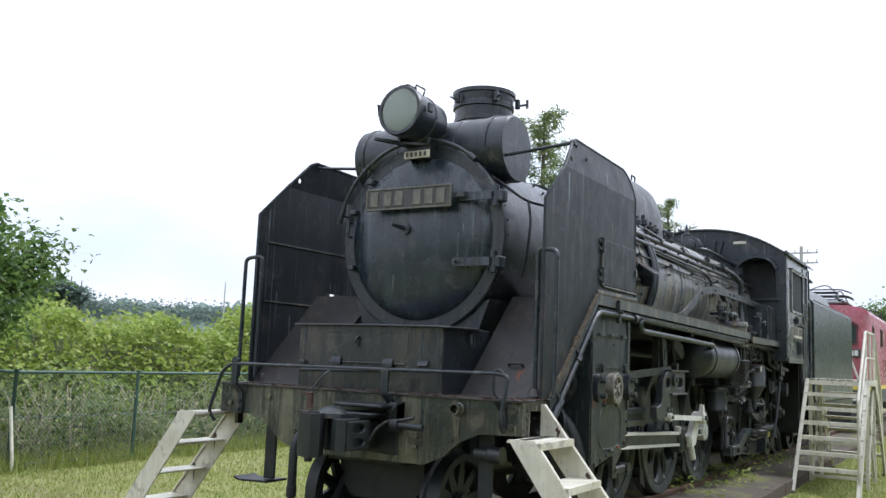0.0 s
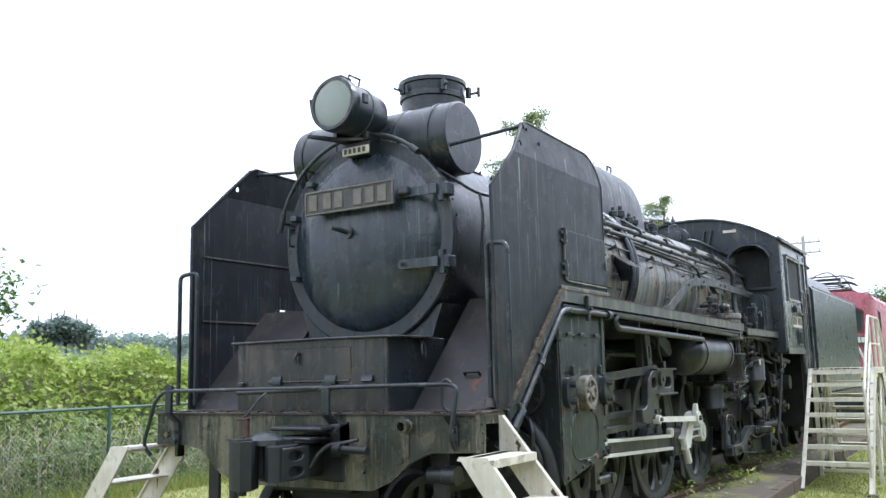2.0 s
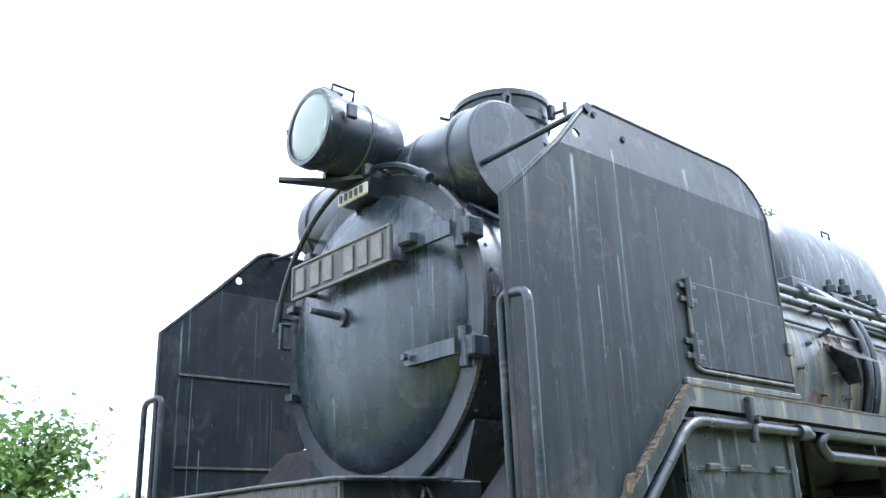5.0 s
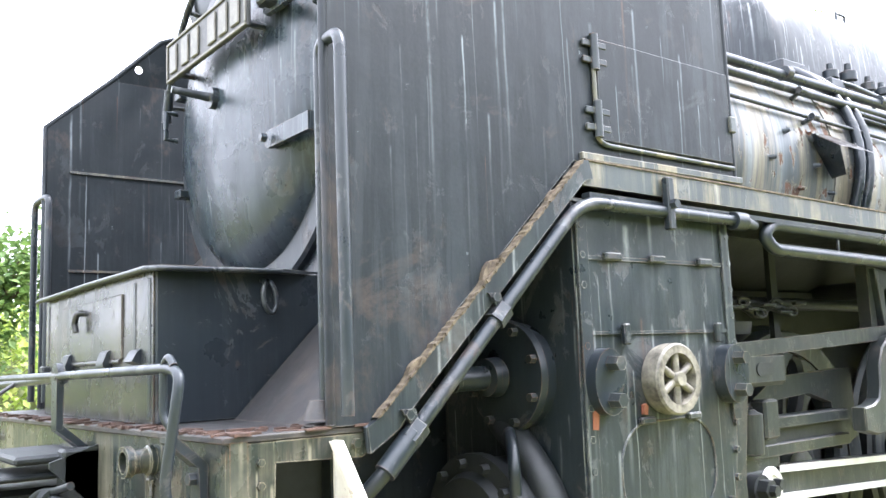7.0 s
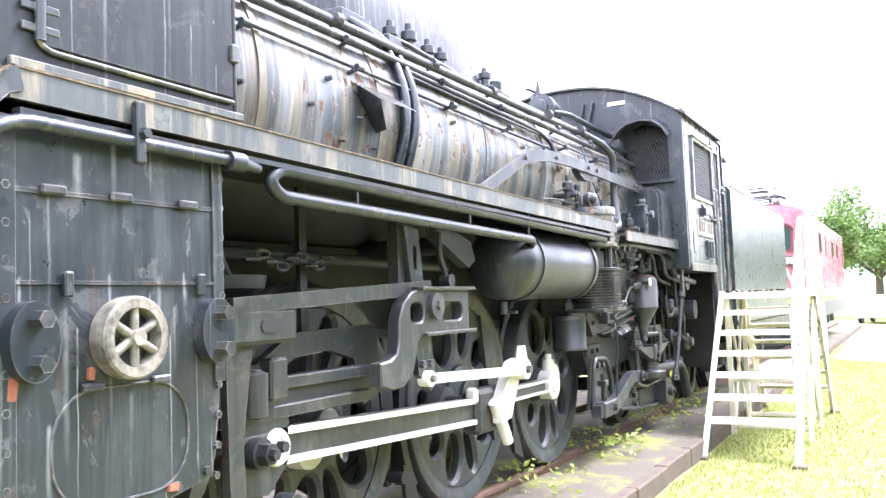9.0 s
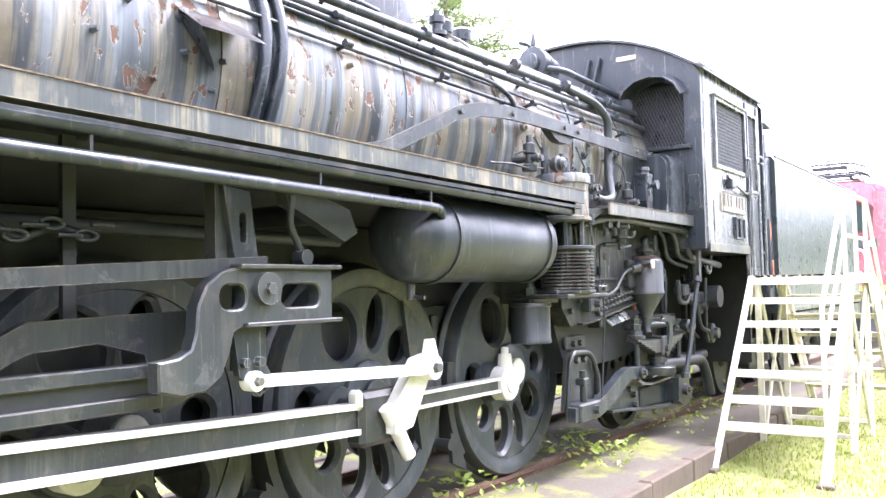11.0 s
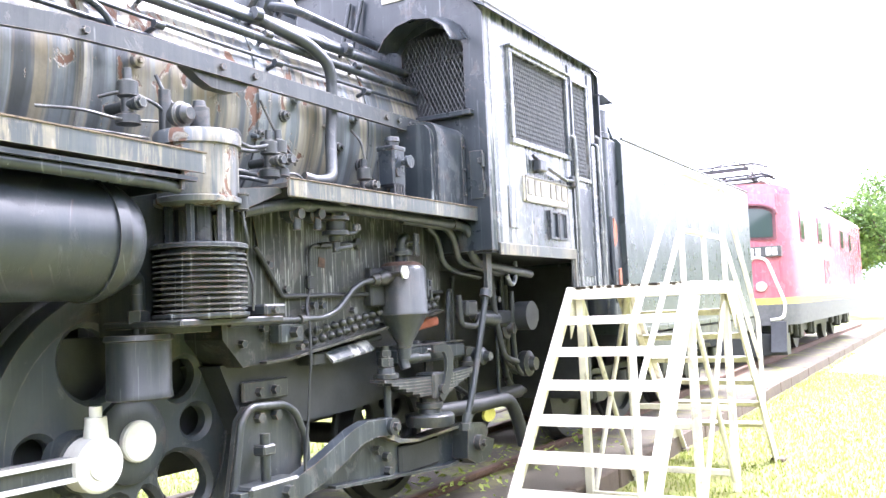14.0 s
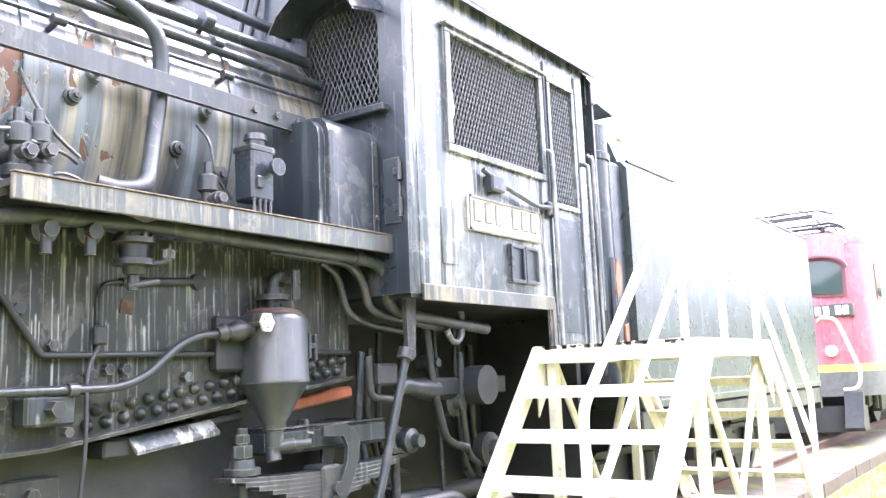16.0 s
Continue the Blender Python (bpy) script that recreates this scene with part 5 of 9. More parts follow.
    part("oil_box", Shape().spin((s * 1.10, 2.78, 0.98), (s * 1.10, 2.78, 1.20), [(0, 0.03), (0.05, 0.06), (0.9, 0.065), (0.95, 0.04), (1, 0.03)], 12).box(s * 1.05, s * 1.14, 2.86, 2.98, 1.05, 1.24, 0.012), GREY_STEEL, xh)
    part("crosshead_pin", Shape().cyl((s * 1.0, 2.80, 0.825), (s * 1.13, 2.80, 0.825), 0.075, 0.07, 14).bolt((s * 1.13, 2.80, 0.825), (s, 0, 0), 0.055, 0.05).bolt((s * 1.18, 2.80, 0.825), (s, 0, 0), 0.03, 0.03).bolt((s * 1.13, 2.91, 0.84), (s, 0, 0), 0.03, 0.04), GRIME, xh)
    part("combination_lever", Shape().prism("x", [(2.58, 0.5), (2.68, 0.5), (2.66, 0.9), (2.74, 1.36), (2.66, 1.5), (2.56, 1.36)], s * 1.10, s * 1.14).box(s * 1.09, s * 1.14, 2.6, 3.0, 0.53, 0.60, 0.015).cyl((s * 1.06, 2.99, 0.565), (s * 1.16, 2.99, 0.565), 0.05, n=12), GREY_STEEL, engine)
    # valve spindle guide and the link bracket
    vs = part("spindle_guide", Shape().spin((s * 1.12, 2.27, 1.40), (s * 1.12, 2.42, 1.40), [(0, 0.16), (0.5, 0.16), (0.6, 0.12), (1, 0.12)], 20).box(s * 1.03, s * 1.20, 2.40, 2.98, 1.31, 1.47, 0.02), GREY_STEEL, engine)
    part("slot", Shape().prism("x", rounded(2.72, 2.86, 1.36, 1.42, 0.028), s * 1.195, s * 1.206), GRIME, vs)
    part("radius_bar", Shape().prism("x", [(2.55, 1.445), (2.55, 1.515), (4.25, 1.60), (4.25, 1.52)], s * 1.16, s * 1.20), GREY_STEEL, engine, "long grey flat radius bar")
    part("slide_bar_carrier", Shape().holed("x", [(2.9, 1.20), (3.2, 1.34), (3.95, 1.36), (3.98, 0.98), (3.80, 0.92), (3.72, 1.18), (3.5, 1.24), (3.2, 1.22), (2.98, 1.12)], [], s * 0.95, s * 1.0), GREY_STEEL, engine)
    # expansion link in its bowed bracket
    br = [(3.60, 1.16), (3.60, 1.04), (3.72, 1.01), (3.84, 1.02), (3.93, 1.08), (3.975, 1.18), (4.0, 1.26), (4.07, 1.29), (4.64, 1.29), (4.64, 1.55), (4.06, 1.55), (3.94, 1.53), (3.85, 1.47), (3.80, 1.38), (3.79, 1.27), (3.765, 1.20), (3.70, 1.17)]
    bracket = part("link_bracket", Shape().holed("x", br, [rounded(3.92, 4.07, 1.36, 1.47, 0.045), rounded(4.29, 4.55, 1.36, 1.47, 0.045)], s * 1.17, s * 1.25, 0.008), GREY_STEEL, engine, "grey steel link bracket with oval holes")
    part("flange", Shape().box(s * 1.16, s * 1.28, 4.02, 4.68, 1.54, 1.56, 0.004).box(s * 1.16, s * 1.28, 4.05, 4.68, 1.28, 1.30, 0.004).box(s * 1.16, s * 1.24, 4.62, 4.645, 1.28, 1.56, 0.004), GREY_STEEL, bracket)
    part("trunnion", Shape().cyl((s * 1.24, 4.18, 1.45), (s * 1.285, 4.18, 1.45), 0.075, n=16).bolt((s * 1.285, 4.18, 1.45), (s, 0, 0), 0.03, 0.02), GREY_STEEL, bracket)
    link = part("expansion_link", Shape().holed("x", [(4.02, 1.92), (4.18, 1.90), (4.24, 1.5), (4.20, 1.12), (4.08, 1.08), (4.10, 1.5)], [rounded(4.115, 4.155, 1.66, 1.80, 0.018)], s * 1.12, s * 1.165, 0.004), LICHEN, engine)
    part("link_tail", Shape().prism("x", [(4.02, 1.30), (4.22, 1.30), (4.22, 1.10), (4.28, 1.02), (4.18, 0.96), (4.06, 1.06)], s * 1.17, s * 1.21).bolt((s * 1.21, 4.08, 1.12), (s, 0, 0), 0.025, 0.03).bolt((s * 1.21, 4.17, 1.12), (s, 0, 0), 0.025, 0.03), LICHEN, link)
    part("link_wing", Shape().prism("x", [(4.0, 1.94), (4.05, 1.96), (4.07, 1.5), (4.0, 1.5)], s * 1.06, s * 1.13), GREY_STEEL, link)
    ra = part("reverse_arm", Shape().prism("x", [(4.42, 1.93), (4.50, 1.96), (4.90, 1.86), (4.96, 1.74), (4.86, 1.69), (4.60, 1.80), (4.44, 1.86)], s * 1.08, s * 1.15), GREY_STEEL, engine)
    part("lifting_link", Shape().tube([(s * 1.16, 4.46, 1.90), (s * 1.16, 4.44, 1.76), (s * 1.16, 4.52, 1.62)], 0.018, 6, 0.03).cyl((s * 1.13, 4.52, 1.6), (s * 1.2, 4.52, 1.6), 0.04, n=10), GREY_STEEL, ra)
    part("reversing_shaft", Shape().cyl((0.0, 4.75, 1.84), (s * 1.12, 4.75, 1.84), 0.06, n=12), GRIME, engine)
    # hangers and braces seen in the dark behind
    g = Shape()
    for y in (2.75, 3.45):
        g.box(s * 0.85, s * 0.88, y - 0.03, y + 0.03, 1.3, 2.1)
    g.cyl((s * 0.8, 2.5, 1.75), (s * 0.8, 5.2, 1.72), 0.035, n=8).tube([(s * 0.9, 3.1, 1.72), (s * 0.92, 3.2, 1.66), (s * 0.9, 3.35, 1.72), (s * 0.92, 3.5, 1.68)], 0.025, 6, 0.04)
    g.tube([(s * 0.9, 2.7, 2.1), (s * 0.95, 2.7, 1.75), (s * 0.9, 2.85, 1.6)], 0.03, 6, 0.06).spin((s * 0.9, 2.8, 1.5), (s * 0.9, 2.8, 1.62), [(0, 0.12), (0.5, 0.2), (1, 0.21)], 16)
    part("hanger", g, GRIME, engine)
    g = Shape()
    for k in range(9):
        y, z, up_down = 2.95 + k * 0.075, 1.70 + 0.03 * math.sin(k * 1.7), k % 2
        ring = [(s * (0.96 + (0.0 if up_down else 0.022 * math.sin(radians(a)))), y + 0.05 * math.cos(radians(a)), z + (0.022 * math.sin(radians(a)) if up_down else 0.0)) for a in range(0, 361, 40)]
        g.tube(ring, 0.009, 6)
    part("brake_chain", g, GREY_STEEL, engine, "slack iron chain behind the slide bars")


cylinders(1)
cylinders(-1)

# frames and ash pan
for s in (1, -1):
    part("main_frame", Shape().holed("x", [(0.4, 0.62), (0.4, 1.3), (8.0, 1.3), (8.4, 1.0), (10.9, 1.0), (10.9, 0.66), (8.2, 0.62)], [ellipse(4.75, 0.95, 0.25, 0.18), ellipse(6.53, 0.95, 0.25, 0.18), ellipse(2.6, 0.95, 0.3, 0.18)], s * 0.44, s * 0.48), GRIME, engine)
# cross stays, and one long dark block filling the space below the barrel
part("cross_stay_and_fill", Shape().box(-0.44, 0.44, 0.7, 1.2, 0.65, 1.3).box(-0.44, 0.44, 4.6, 4.8, 0.7, 1.3).box(-0.44, 0.44, 6.4, 6.6, 0.7, 1.3).box(-0.4, 0.4, 2.5, 7.3, 1.25, 1.85), GRIME, engine)


def driver(y, white_hub=False, big=1.0):
    """A disc wheel with egg-shaped openings, tyre, hub and balance weight, at both ends of an axle."""
    az = AXLE_Z[y]
    axle = part("driving_axle", Shape().cyl((-0.5, y, az), (0.5, y, az), 0.10, n=16), GRIME, engine)
    for s in (1, -1):
        holes = []
        for k, (a, r0, rx, ry) in enumerate(((118, 0.46, 0.19, 0.165), (75, 0.47, 0.18, 0.085), (38, 0.46, 0.125, 0.10), (5, 0.46, 0.095, 0.085), (-35, 0.46, 0.19, 0.135), (-70, 0.46, 0.18, 0.075), (-103, 0.46, 0.18, 0.12), (-140, 0.48, 0.10, 0.085), (180, 0.52, 0.095, 0.085))):
            a = radians(a)
            holes.append(ellipse(y + r0 * math.cos(a), az + r0 * math.sin(a), rx, ry, 18, a))
        wheel = part("driving_wheel", Shape().holed("x", ellipse(y, az, 0.70, 0.70, 56), holes, s * 0.53, s * 0.64, 0.026), WHEEL_GREY, engine, "grey cast disc driving wheel with rounded openings")
        part("tyre", Shape().spin((s * 0.505, y, az), (s * 0.665, y, az), [(0, 0.68), (0, 0.835), (0.12, 0.842), (0.2, 0.83), (0.26, WHEEL_R + 0.004), (0.9, WHEEL_R - 0.002), (1, WHEEL_R - 0.012), (1, 0.725), (0.9, 0.70), (0.9, 0.68)], 64, ring=True), WHEEL_GREY, wheel)
        part("hub", Shape().spin((s * 0.60, y, az), (s * 0.70, y, az), [(0, 0.23), (0.7, 0.22), (0.9, 0.19), (1, 0.14)], 32).cyl((s * 0.62, y - 0.322, az - 0.055), (s * 0.72, y - 0.322, az - 0.055), 0.16, 0.14, 24), WHEEL_GREY, wheel)
        part("axle_end", Shape().spin((s * 0.69, y, az), (s * 0.735, y, az), [(0, 0.105), (0.8, 0.105), (1, 0.095)], 28), ROD_WHITE if white_hub else WHEEL_GREY, wheel, "white-painted axle end" if white_hub else "")
        if big < 1:
            bw = [(y + 0.69 * math.cos(radians(a)), az + 0.69 * math.sin(radians(a))) for a in range(-38, 60, 6)]
            part("balance_weight", Shape().prism("x", bw, s * 0.62, s * 0.668), WHEEL_GREY, wheel)
        # brake block and hanger ahead of the wheel
        sh = [(y - 0.84 * math.cos(radians(a)), az - 0.05 + 0.84 * math.sin(radians(a))) for a in range(-35, 20, 8)]
        part("brake_block", Shape().prism("x", sh + [(py - 0.07, pz) for py, pz in sh[::-1]], s * 0.52, s * 0.66).box(s * 0.57, s * 0.61, y - 1.0, y - 0.94, 0.28, 1.25, 0.008).cyl((s * 0.5, y - 0.96, 0.34), (s * 0.72, y - 0.96, 0.34), 0.04, n=10).prism("x", [(y - 0.90, 0.20), (y - 0.72, 0.12), (y - 0.80, 0.34), (y - 0.92, 0.42)], s * 0.66, s * 0.69), GRIME, engine)


driver(DRIVERS[0], True)
driver(DRIVERS[1], False, 0.9)
driver(DRIVERS[2], True)


def small_wheel(y, r):
    for s in (1, -1):
        holes = [ellipse(y + r * 0.58 * math.cos(radians(a)), r + r * 0.58 * math.sin(radians(a)), r * 0.16, r * 0.11, 12, radians(a)) for a in range(0, 360, 45)]
        w = part("carrying_wheel", Shape().holed("x", ellipse(y, r, r * 0.86, r * 0.86, 40), holes, s * 0.55, s * 0.62, 0.008), GRIME, engine)
        part("tyre", Shape().spin((s * 0.505, y, r), (s * 0.66, y, r), [(0, r * 0.82), (0, r + 0.03), (0.2, r + 0.03), (0.28, r), (1, r - 0.01), (1, r * 0.85)], 40, ring=True), GRIME, w)
        part("hub", Shape().cyl((s * 0.5, y, r), (s * 0.68, y, r), 0.12, 0.10, 20), GRIME, w)
    part("axle", Shape().cyl((-0.5, y, r), (0.5, y, r), 0.08, n=12), GRIME, engine)


def leading_wheel(y, r):
    """Pony wheel with flat spokes."""
    for s in (1, -1):
        w = part("carrying_wheel", Shape().spin((s * 0.505, y, r), (s * 0.65, y, r), [(0, r * 0.84), (0, r + 0.03), (0.2, r + 0.03), (0.28, r), (1, r - 0.01), (1, r * 0.84)], 44, ring=True), IRON, engine)
        for k in range(10):
            a = radians(36 * k + 9)
            d, e = (math.cos(a), math.sin(a)), (-math.sin(a), math.cos(a))
            blade = [(0.08, 0.050), (r * 0.86, 0.034), (r * 0.86, -0.034), (0.08, -0.050)]
            part("spoke", Shape().prism("x", [(y + d[0] * p + e[0] * q, r + d[1] * p + e[1] * q) for p, q in blade], s * 0.555, s * 0.60), IRON, w)
        part("hub", Shape().cyl((s * 0.5, y, r), (s * 0.66, y, r), 0.11, 0.10, 20), IRON, w)
    part("axle", Shape().cyl((-0.5, y, r), (0.5, y, r), 0.08, n=12), IRON, engine)


leading_wheel(0.55, 0.42)
small_wheel(9.70, 0.457)


def rod(points, x0, x1, h, name, ends, s=1):
    """A fluted rod: white flanges and a dark recessed web between two eyes."""
    (y0, z0), (y1, z1) = points
    d = Vector((y1 - y0, z1 - z0)).normalized()
    n = Vector((-d.y, d.x))
    def strip(lo, hi, xa, xb):
        q = [(y0 + n.x * lo, z0 + n.y * lo), (y1 + n.x * lo, z1 + n.y * lo), (y1 + n.x * hi, z1 + n.y * hi), (y0 + n.x * hi, z0 + n.y * hi)]
        return Shape().prism("x", q, s * xa, s * xb)
    body = part(name, strip(-h, h, x0, x1 - 0.022), GREY_STEEL, engine, "grey fluted rod with white-painted flanges")
    for lo, hi in ((h * 0.62, h), (-h, -h * 0.62)):
        part("flange", strip(lo, hi, x0 - 0.002, x1), ROD_WHITE, body)
    for (y, z), r in zip(points, ends):
        if r:
            part("eye", Shape().spin((s * (x0 - 0.01), y, z), (s * (x1 + 0.02), y, z), [(0, r), (0.9, r), (1, r * 0.9), (1, r * 0.55), (0.94, r * 0.5)], 24), ROD_WHITE, body)
    return body


CRANK = (-0.322, -0.058)
for s in (1, -1):
    pins = [(y + CRANK[0], AXLE_Z[y] + CRANK[1]) for y in DRIVERS]
    rod([pins[0], pins[1]], 0.74, 0.83, 0.055, "coupling_rod", (0.12, 0), s)
    rear = rod([pins[1], pins[2]], 0.74, 0.83, 0.055, "coupling_rod", (0, 0.13), s)
    part("oil_cup", Shape().cyl((s * 0.785, pins[2][0] + 0.02, pins[2][1] + 0.10), (s * 0.785, pins[2][0] + 0.02, pins[2][1] + 0.22), 0.06, 0.05, 10).cyl((s * 0.785, pins[2][0] + 0.02, pins[2][1] + 0.22), (s * 0.785, pins[2][0] + 0.02, pins[2][1] + 0.27), 0.03, n=8), ROD_WHITE, rear)
    part("crank_pin", Shape().cyl((s * 0.6, *pins[2]), (s * 0.862, *pins[2]), 0.075, 0.068, 20), ROD_WHITE, engine)
    part("crank_pin", Shape().cyl((s * 0.6, *pins[1]), (s * 1.12, *pins[1]), 0.085, n=16), GREY_STEEL, engine)
    main = rod([(2.96, 0.825), pins[1]], 0.98, 1.07, 0.085, "main_rod", (0.088, 0), s)
    part("big_end", Shape().box(s * 0.95, s * 1.09, pins[1][0] - 0.26, pins[1][0] + 0.17, pins[1][1] - 0.15, pins[1][1] + 0.15, 0.03), GREY_STEEL, main)
    part("wedge", Shape().box(s * 1.0, s * 1.085, pins[1][0] - 0.29, pins[1][0] - 0.23, pins[1][1] + 0.06, pins[1][1] + 0.17, 0.02).box(s * 0.9, s * 1.0, 3.05, 3.2, 0.98, 1.06, 0.01), ROD_WHITE, main)
    rc = [(pins[1][0] - 0.07, pins[1][1] - 0.09), (pins[1][0] + 0.09, pins[1][1] - 0.07), (5.60, 0.96), (5.58, 1.05), (5.46, 1.03), (pins[1][0] - 0.08, pins[1][1] + 0.06)]
    ret = part("return_crank", Shape().prism("x", rc, s * 1.10, s * 1.17), ROD_WHITE, engine, "white-painted return crank")
    part("clamp", Shape().cyl((s * 1.13, pins[1][0] - 0.10, pins[1][1] + 0.06), (s * 1.13, pins[1][0] + 0.10, pins[1][1] - 0.24), 0.045, 0.04, 10), ROD_WHITE, ret)
    er = part("eccentric_rod", Shape().prism("x", [(4.15, 1.005), (5.45, 0.94), (5.45, 1.0), (4.15, 1.06)], s * 1.19, s * 1.235), ROD_WHITE, engine, "white-painted eccentric rod")
    part("eye", Shape().cyl((s * 1.18, 4.13, 1.035), (s * 1.25, 4.13, 1.035), 0.046, n=18), ROD_WHITE, er)
    part("eye", Shape().cyl((s * 1.16, 5.52, 0.975), (s * 1.255, 5.52, 0.975), 0.075, 0.07, 20).prism("x", [(5.46, 1.02), (5.58, 1.02), (5.555, 1.10), (5.54, 1.14), (5.50, 1.14), (5.485, 1.10)], s * 1.19, s * 1.235), ROD_WHITE, er)
    part("nut", Shape().bolt((s * 1.255, 5.52, 0.975), (s, 0, 0), 0.032, 0.03).bolt((s * 1.25, 4.13, 1.035), (s, 0, 0), 0.024, 0.025), CREAM_EDGE, er)

# air reservoir under the running board, pump and lubricating oil can (camera side), reservoir also on the far side
for s in (1, -1):
    tank = part("air_reservoir", Shape().spin((s * 1.10, 5.30, 1.735), (s * 1.10, 7.04, 1.735), [(0, 0.02), (0.01, 0.12), (0.035, 0.20), (0.07, 0.248), (0.10, 0.263), (0.12, 0.266), (0.90, 0.266), (0.93, 0.254), (0.965, 0.22), (0.99, 0.13), (1, 0.02)], 48), TANK, engine, "satin black cylindrical air tank with strap bands")
    for y in (5.64, 6.80):
        part("strap", Shape().spin((s * 1.10, y, 1.735), (s * 1.10, y + 0.06, 1.735), [(0, 0.26), (0, 0.277), (1, 0.277), (1, 0.26)], 48, False), TANK, tank)
    part("tank_drain", Shape().cyl((s * 1.10, 5.5, 1.46), (s * 1.10, 5.5, 1.37), 0.025, n=8).tube([(s * 1.10, 5.5, 1.39), (s * 1.2, 5.5, 1.38)], 0.012, 6), GREY_STEEL, tank)
    part("tank_hanger", Shape().box(s * 0.8, s * 1.0, 5.7, 5.74, 1.95, 2.15).box(s * 0.8, s * 1.0, 6.8, 6.84, 1.95, 2.15), GRIME, engine)
px, py = 1.14, 7.455
pump = part("air_pump", Shape().spin((px, py, 1.92), (px, py, 2.285), [(0, 0.185), (0.03, 0.215), (0.10, 0.215), (0.12, 0.198), (0.80, 0.198), (0.81, 0.214), (0.95, 0.214), (1, 0.205)], 32), JACKET, engine, "vertical steam air pump with a finned lower cylinder")
part("pump_head", Shape().spin((px, py + 0.02, 2.28), (px, py + 0.02, 2.46), [(0, 0.07), (0.2, 0.07), (0.22, 0.052), (0.8, 0.05), (0.82, 0.035), (1, 0.03)], 18).spin((px - 0.02, py - 0.13, 2.36), (px + 0.10, py - 0.13, 2.36), [(0, 0.045), (0.3, 0.066), (0.5, 0.066), (0.55, 0.05), (0.8, 0.05), (1, 0.03)], 18).cyl((px - 0.08, py - 0.13, 2.26), (px - 0.08, py - 0.13, 2.50), 0.03, n=12), GREY_STEEL, pump)
g = Shape().cyl((px, py, 1.72), (px, py, 1.94), 0.06, n=12)
for a in range(0, 360, 60):
    g.cyl((px + 0.15 * math.cos(radians(a)), py + 0.15 * math.sin(radians(a)), 1.72), (px + 0.15 * math.cos(radians(a)), py + 0.15 * math.sin(radians(a)), 1.94), 0.022, n=6)
part("column", g, BLACK, pump)
prof = [(0, 0.225), (0.03, 0.235), (0.07, 0.235), (0.08, 0.185)]
for i in range(11):
    t = 0.10 + i * 0.073
    prof += [(t, 0.185), (t + 0.004, 0.225), (t + 0.026, 0.225), (t + 0.03, 0.185)]
prof += [(0.92, 0.185), (0.93, 0.235), (0.98, 0.235), (1, 0.22)]
part("finned_cylinder", Shape().spin((px, py, 1.37), (px, py, 1.735), prof, 36), LICHEN, pump)
part("pump_foot", Shape().box(0.75, 1.30, 7.18, 7.88, 1.335, 1.37, 0.008).box(1.15, 1.3, 7.74, 7.90, 1.37, 1.43, 0.01).bolt((1.3, 7.80, 1.40), (1, 0, 0), 0.02).box(0.7, 0.95, 7.2, 7.7, 1.3, 2.1), GREY_STEEL, pump)
part("pump_pipe", Shape().tube([(1.30, 7.59, 1.90), (1.31, 7.60, 1.80), (1.30, 7.63, 1.74), (1.24, 7.66, 1.66), (1.26, 7.70, 1.55), (1.25, 7.70, 1.40)], 0.008, 10, 0.05), GREY_STEEL, pump)
part("drip_pot", Shape().spin((1.30, 7.585, 1.895), (1.30, 7.585, 1.985), [(0, 0.015), (0.1, 0.036), (0.85, 0.036), (0.9, 0.041), (1, 0.041)], 18).cyl((1.22, 7.56, 1.94), (1.30, 7.585, 1.94), 0.012, n=8), GREY_STEEL, pump)
part("pump_pipe", Shape().tube([(1.22, 7.60, 2.295), (1.19, 7.70, 2.275), (1.15, 7.82, 2.27), (1.12, 7.92, 2.29), (1.08, 8.03, 2.32)], 0.011, 10, 0.08), GREY_STEEL, pump)
can = part("drip_cup", Shape().spin((0.95, 7.23, 1.0), (0.95, 7.23, 1.305), [(0, 0.148), (0.02, 0.155), (0.1, 0.155), (0.12, 0.151), (0.9, 0.151), (0.92, 0.162), (1, 0.158)], 32), GREY_STEEL, engine, "grey cylindrical drain pot below the tank")
part("neck", Shape().cyl((0.95, 7.23, 1.30), (0.95, 7.23, 1.53), 0.035, n=10).cyl((0.95, 7.23, 1.36), (0.95, 7.23, 1.42), 0.055, n=6).tube([(0.95, 7.23, 1.5), (0.95, 7.23, 1.58), (1.0, 7.12, 1.58)], 0.035, 8, 0.05), GREY_STEEL, can)

# ---- firebox side below the rear board, trailing truck ----
def low_edge(y):
    return 1.12 + (y - 8.28) * 0.1403 if y < 9.3 else 1.263 + (y - 9.3) * 0.12


fb = part("firebox_side", Shape().prism("x", [(7.75, 2.0), (10.05, 2.0), (10.05, 1.355), (9.3, 1.262), (8.28, 1.12), (7.95, 1.09), (7.80, 1.25)], -0.93, 0.93), FIRE_SHEET, engine, "stained firebox side sheet with rows of rivets and white drips")
part("ash_pan", Shape().prism("x", [(7.9, 1.10), (10.0, 1.34), (10.0, 0.8), (9.1, 0.72), (8.1, 0.70)], -0.80, 0.80), GRIME, engine)
for i in range(19):
    for k in (0, 1):
        y = 8.47 + i * 0.083 + k * 0.04
        z = low_edge(y) + 0.048 + k * 0.056
        part("stud", Shape().spin((0.93, y, z), (0.966, y, z), [(0, 0.028), (0.35, 0.027), (0.7, 0.019), (1, 0.006)], 12), FIRE_SHEET, fb)
part("side_panel", Shape().prism("x", [(8.02, 2.0), (8.09, 1.70), (8.25, 1.48), (10.05, 1.492), (10.05, 2.0)], 0.93, 0.95), FIRE_SHEET, fb)
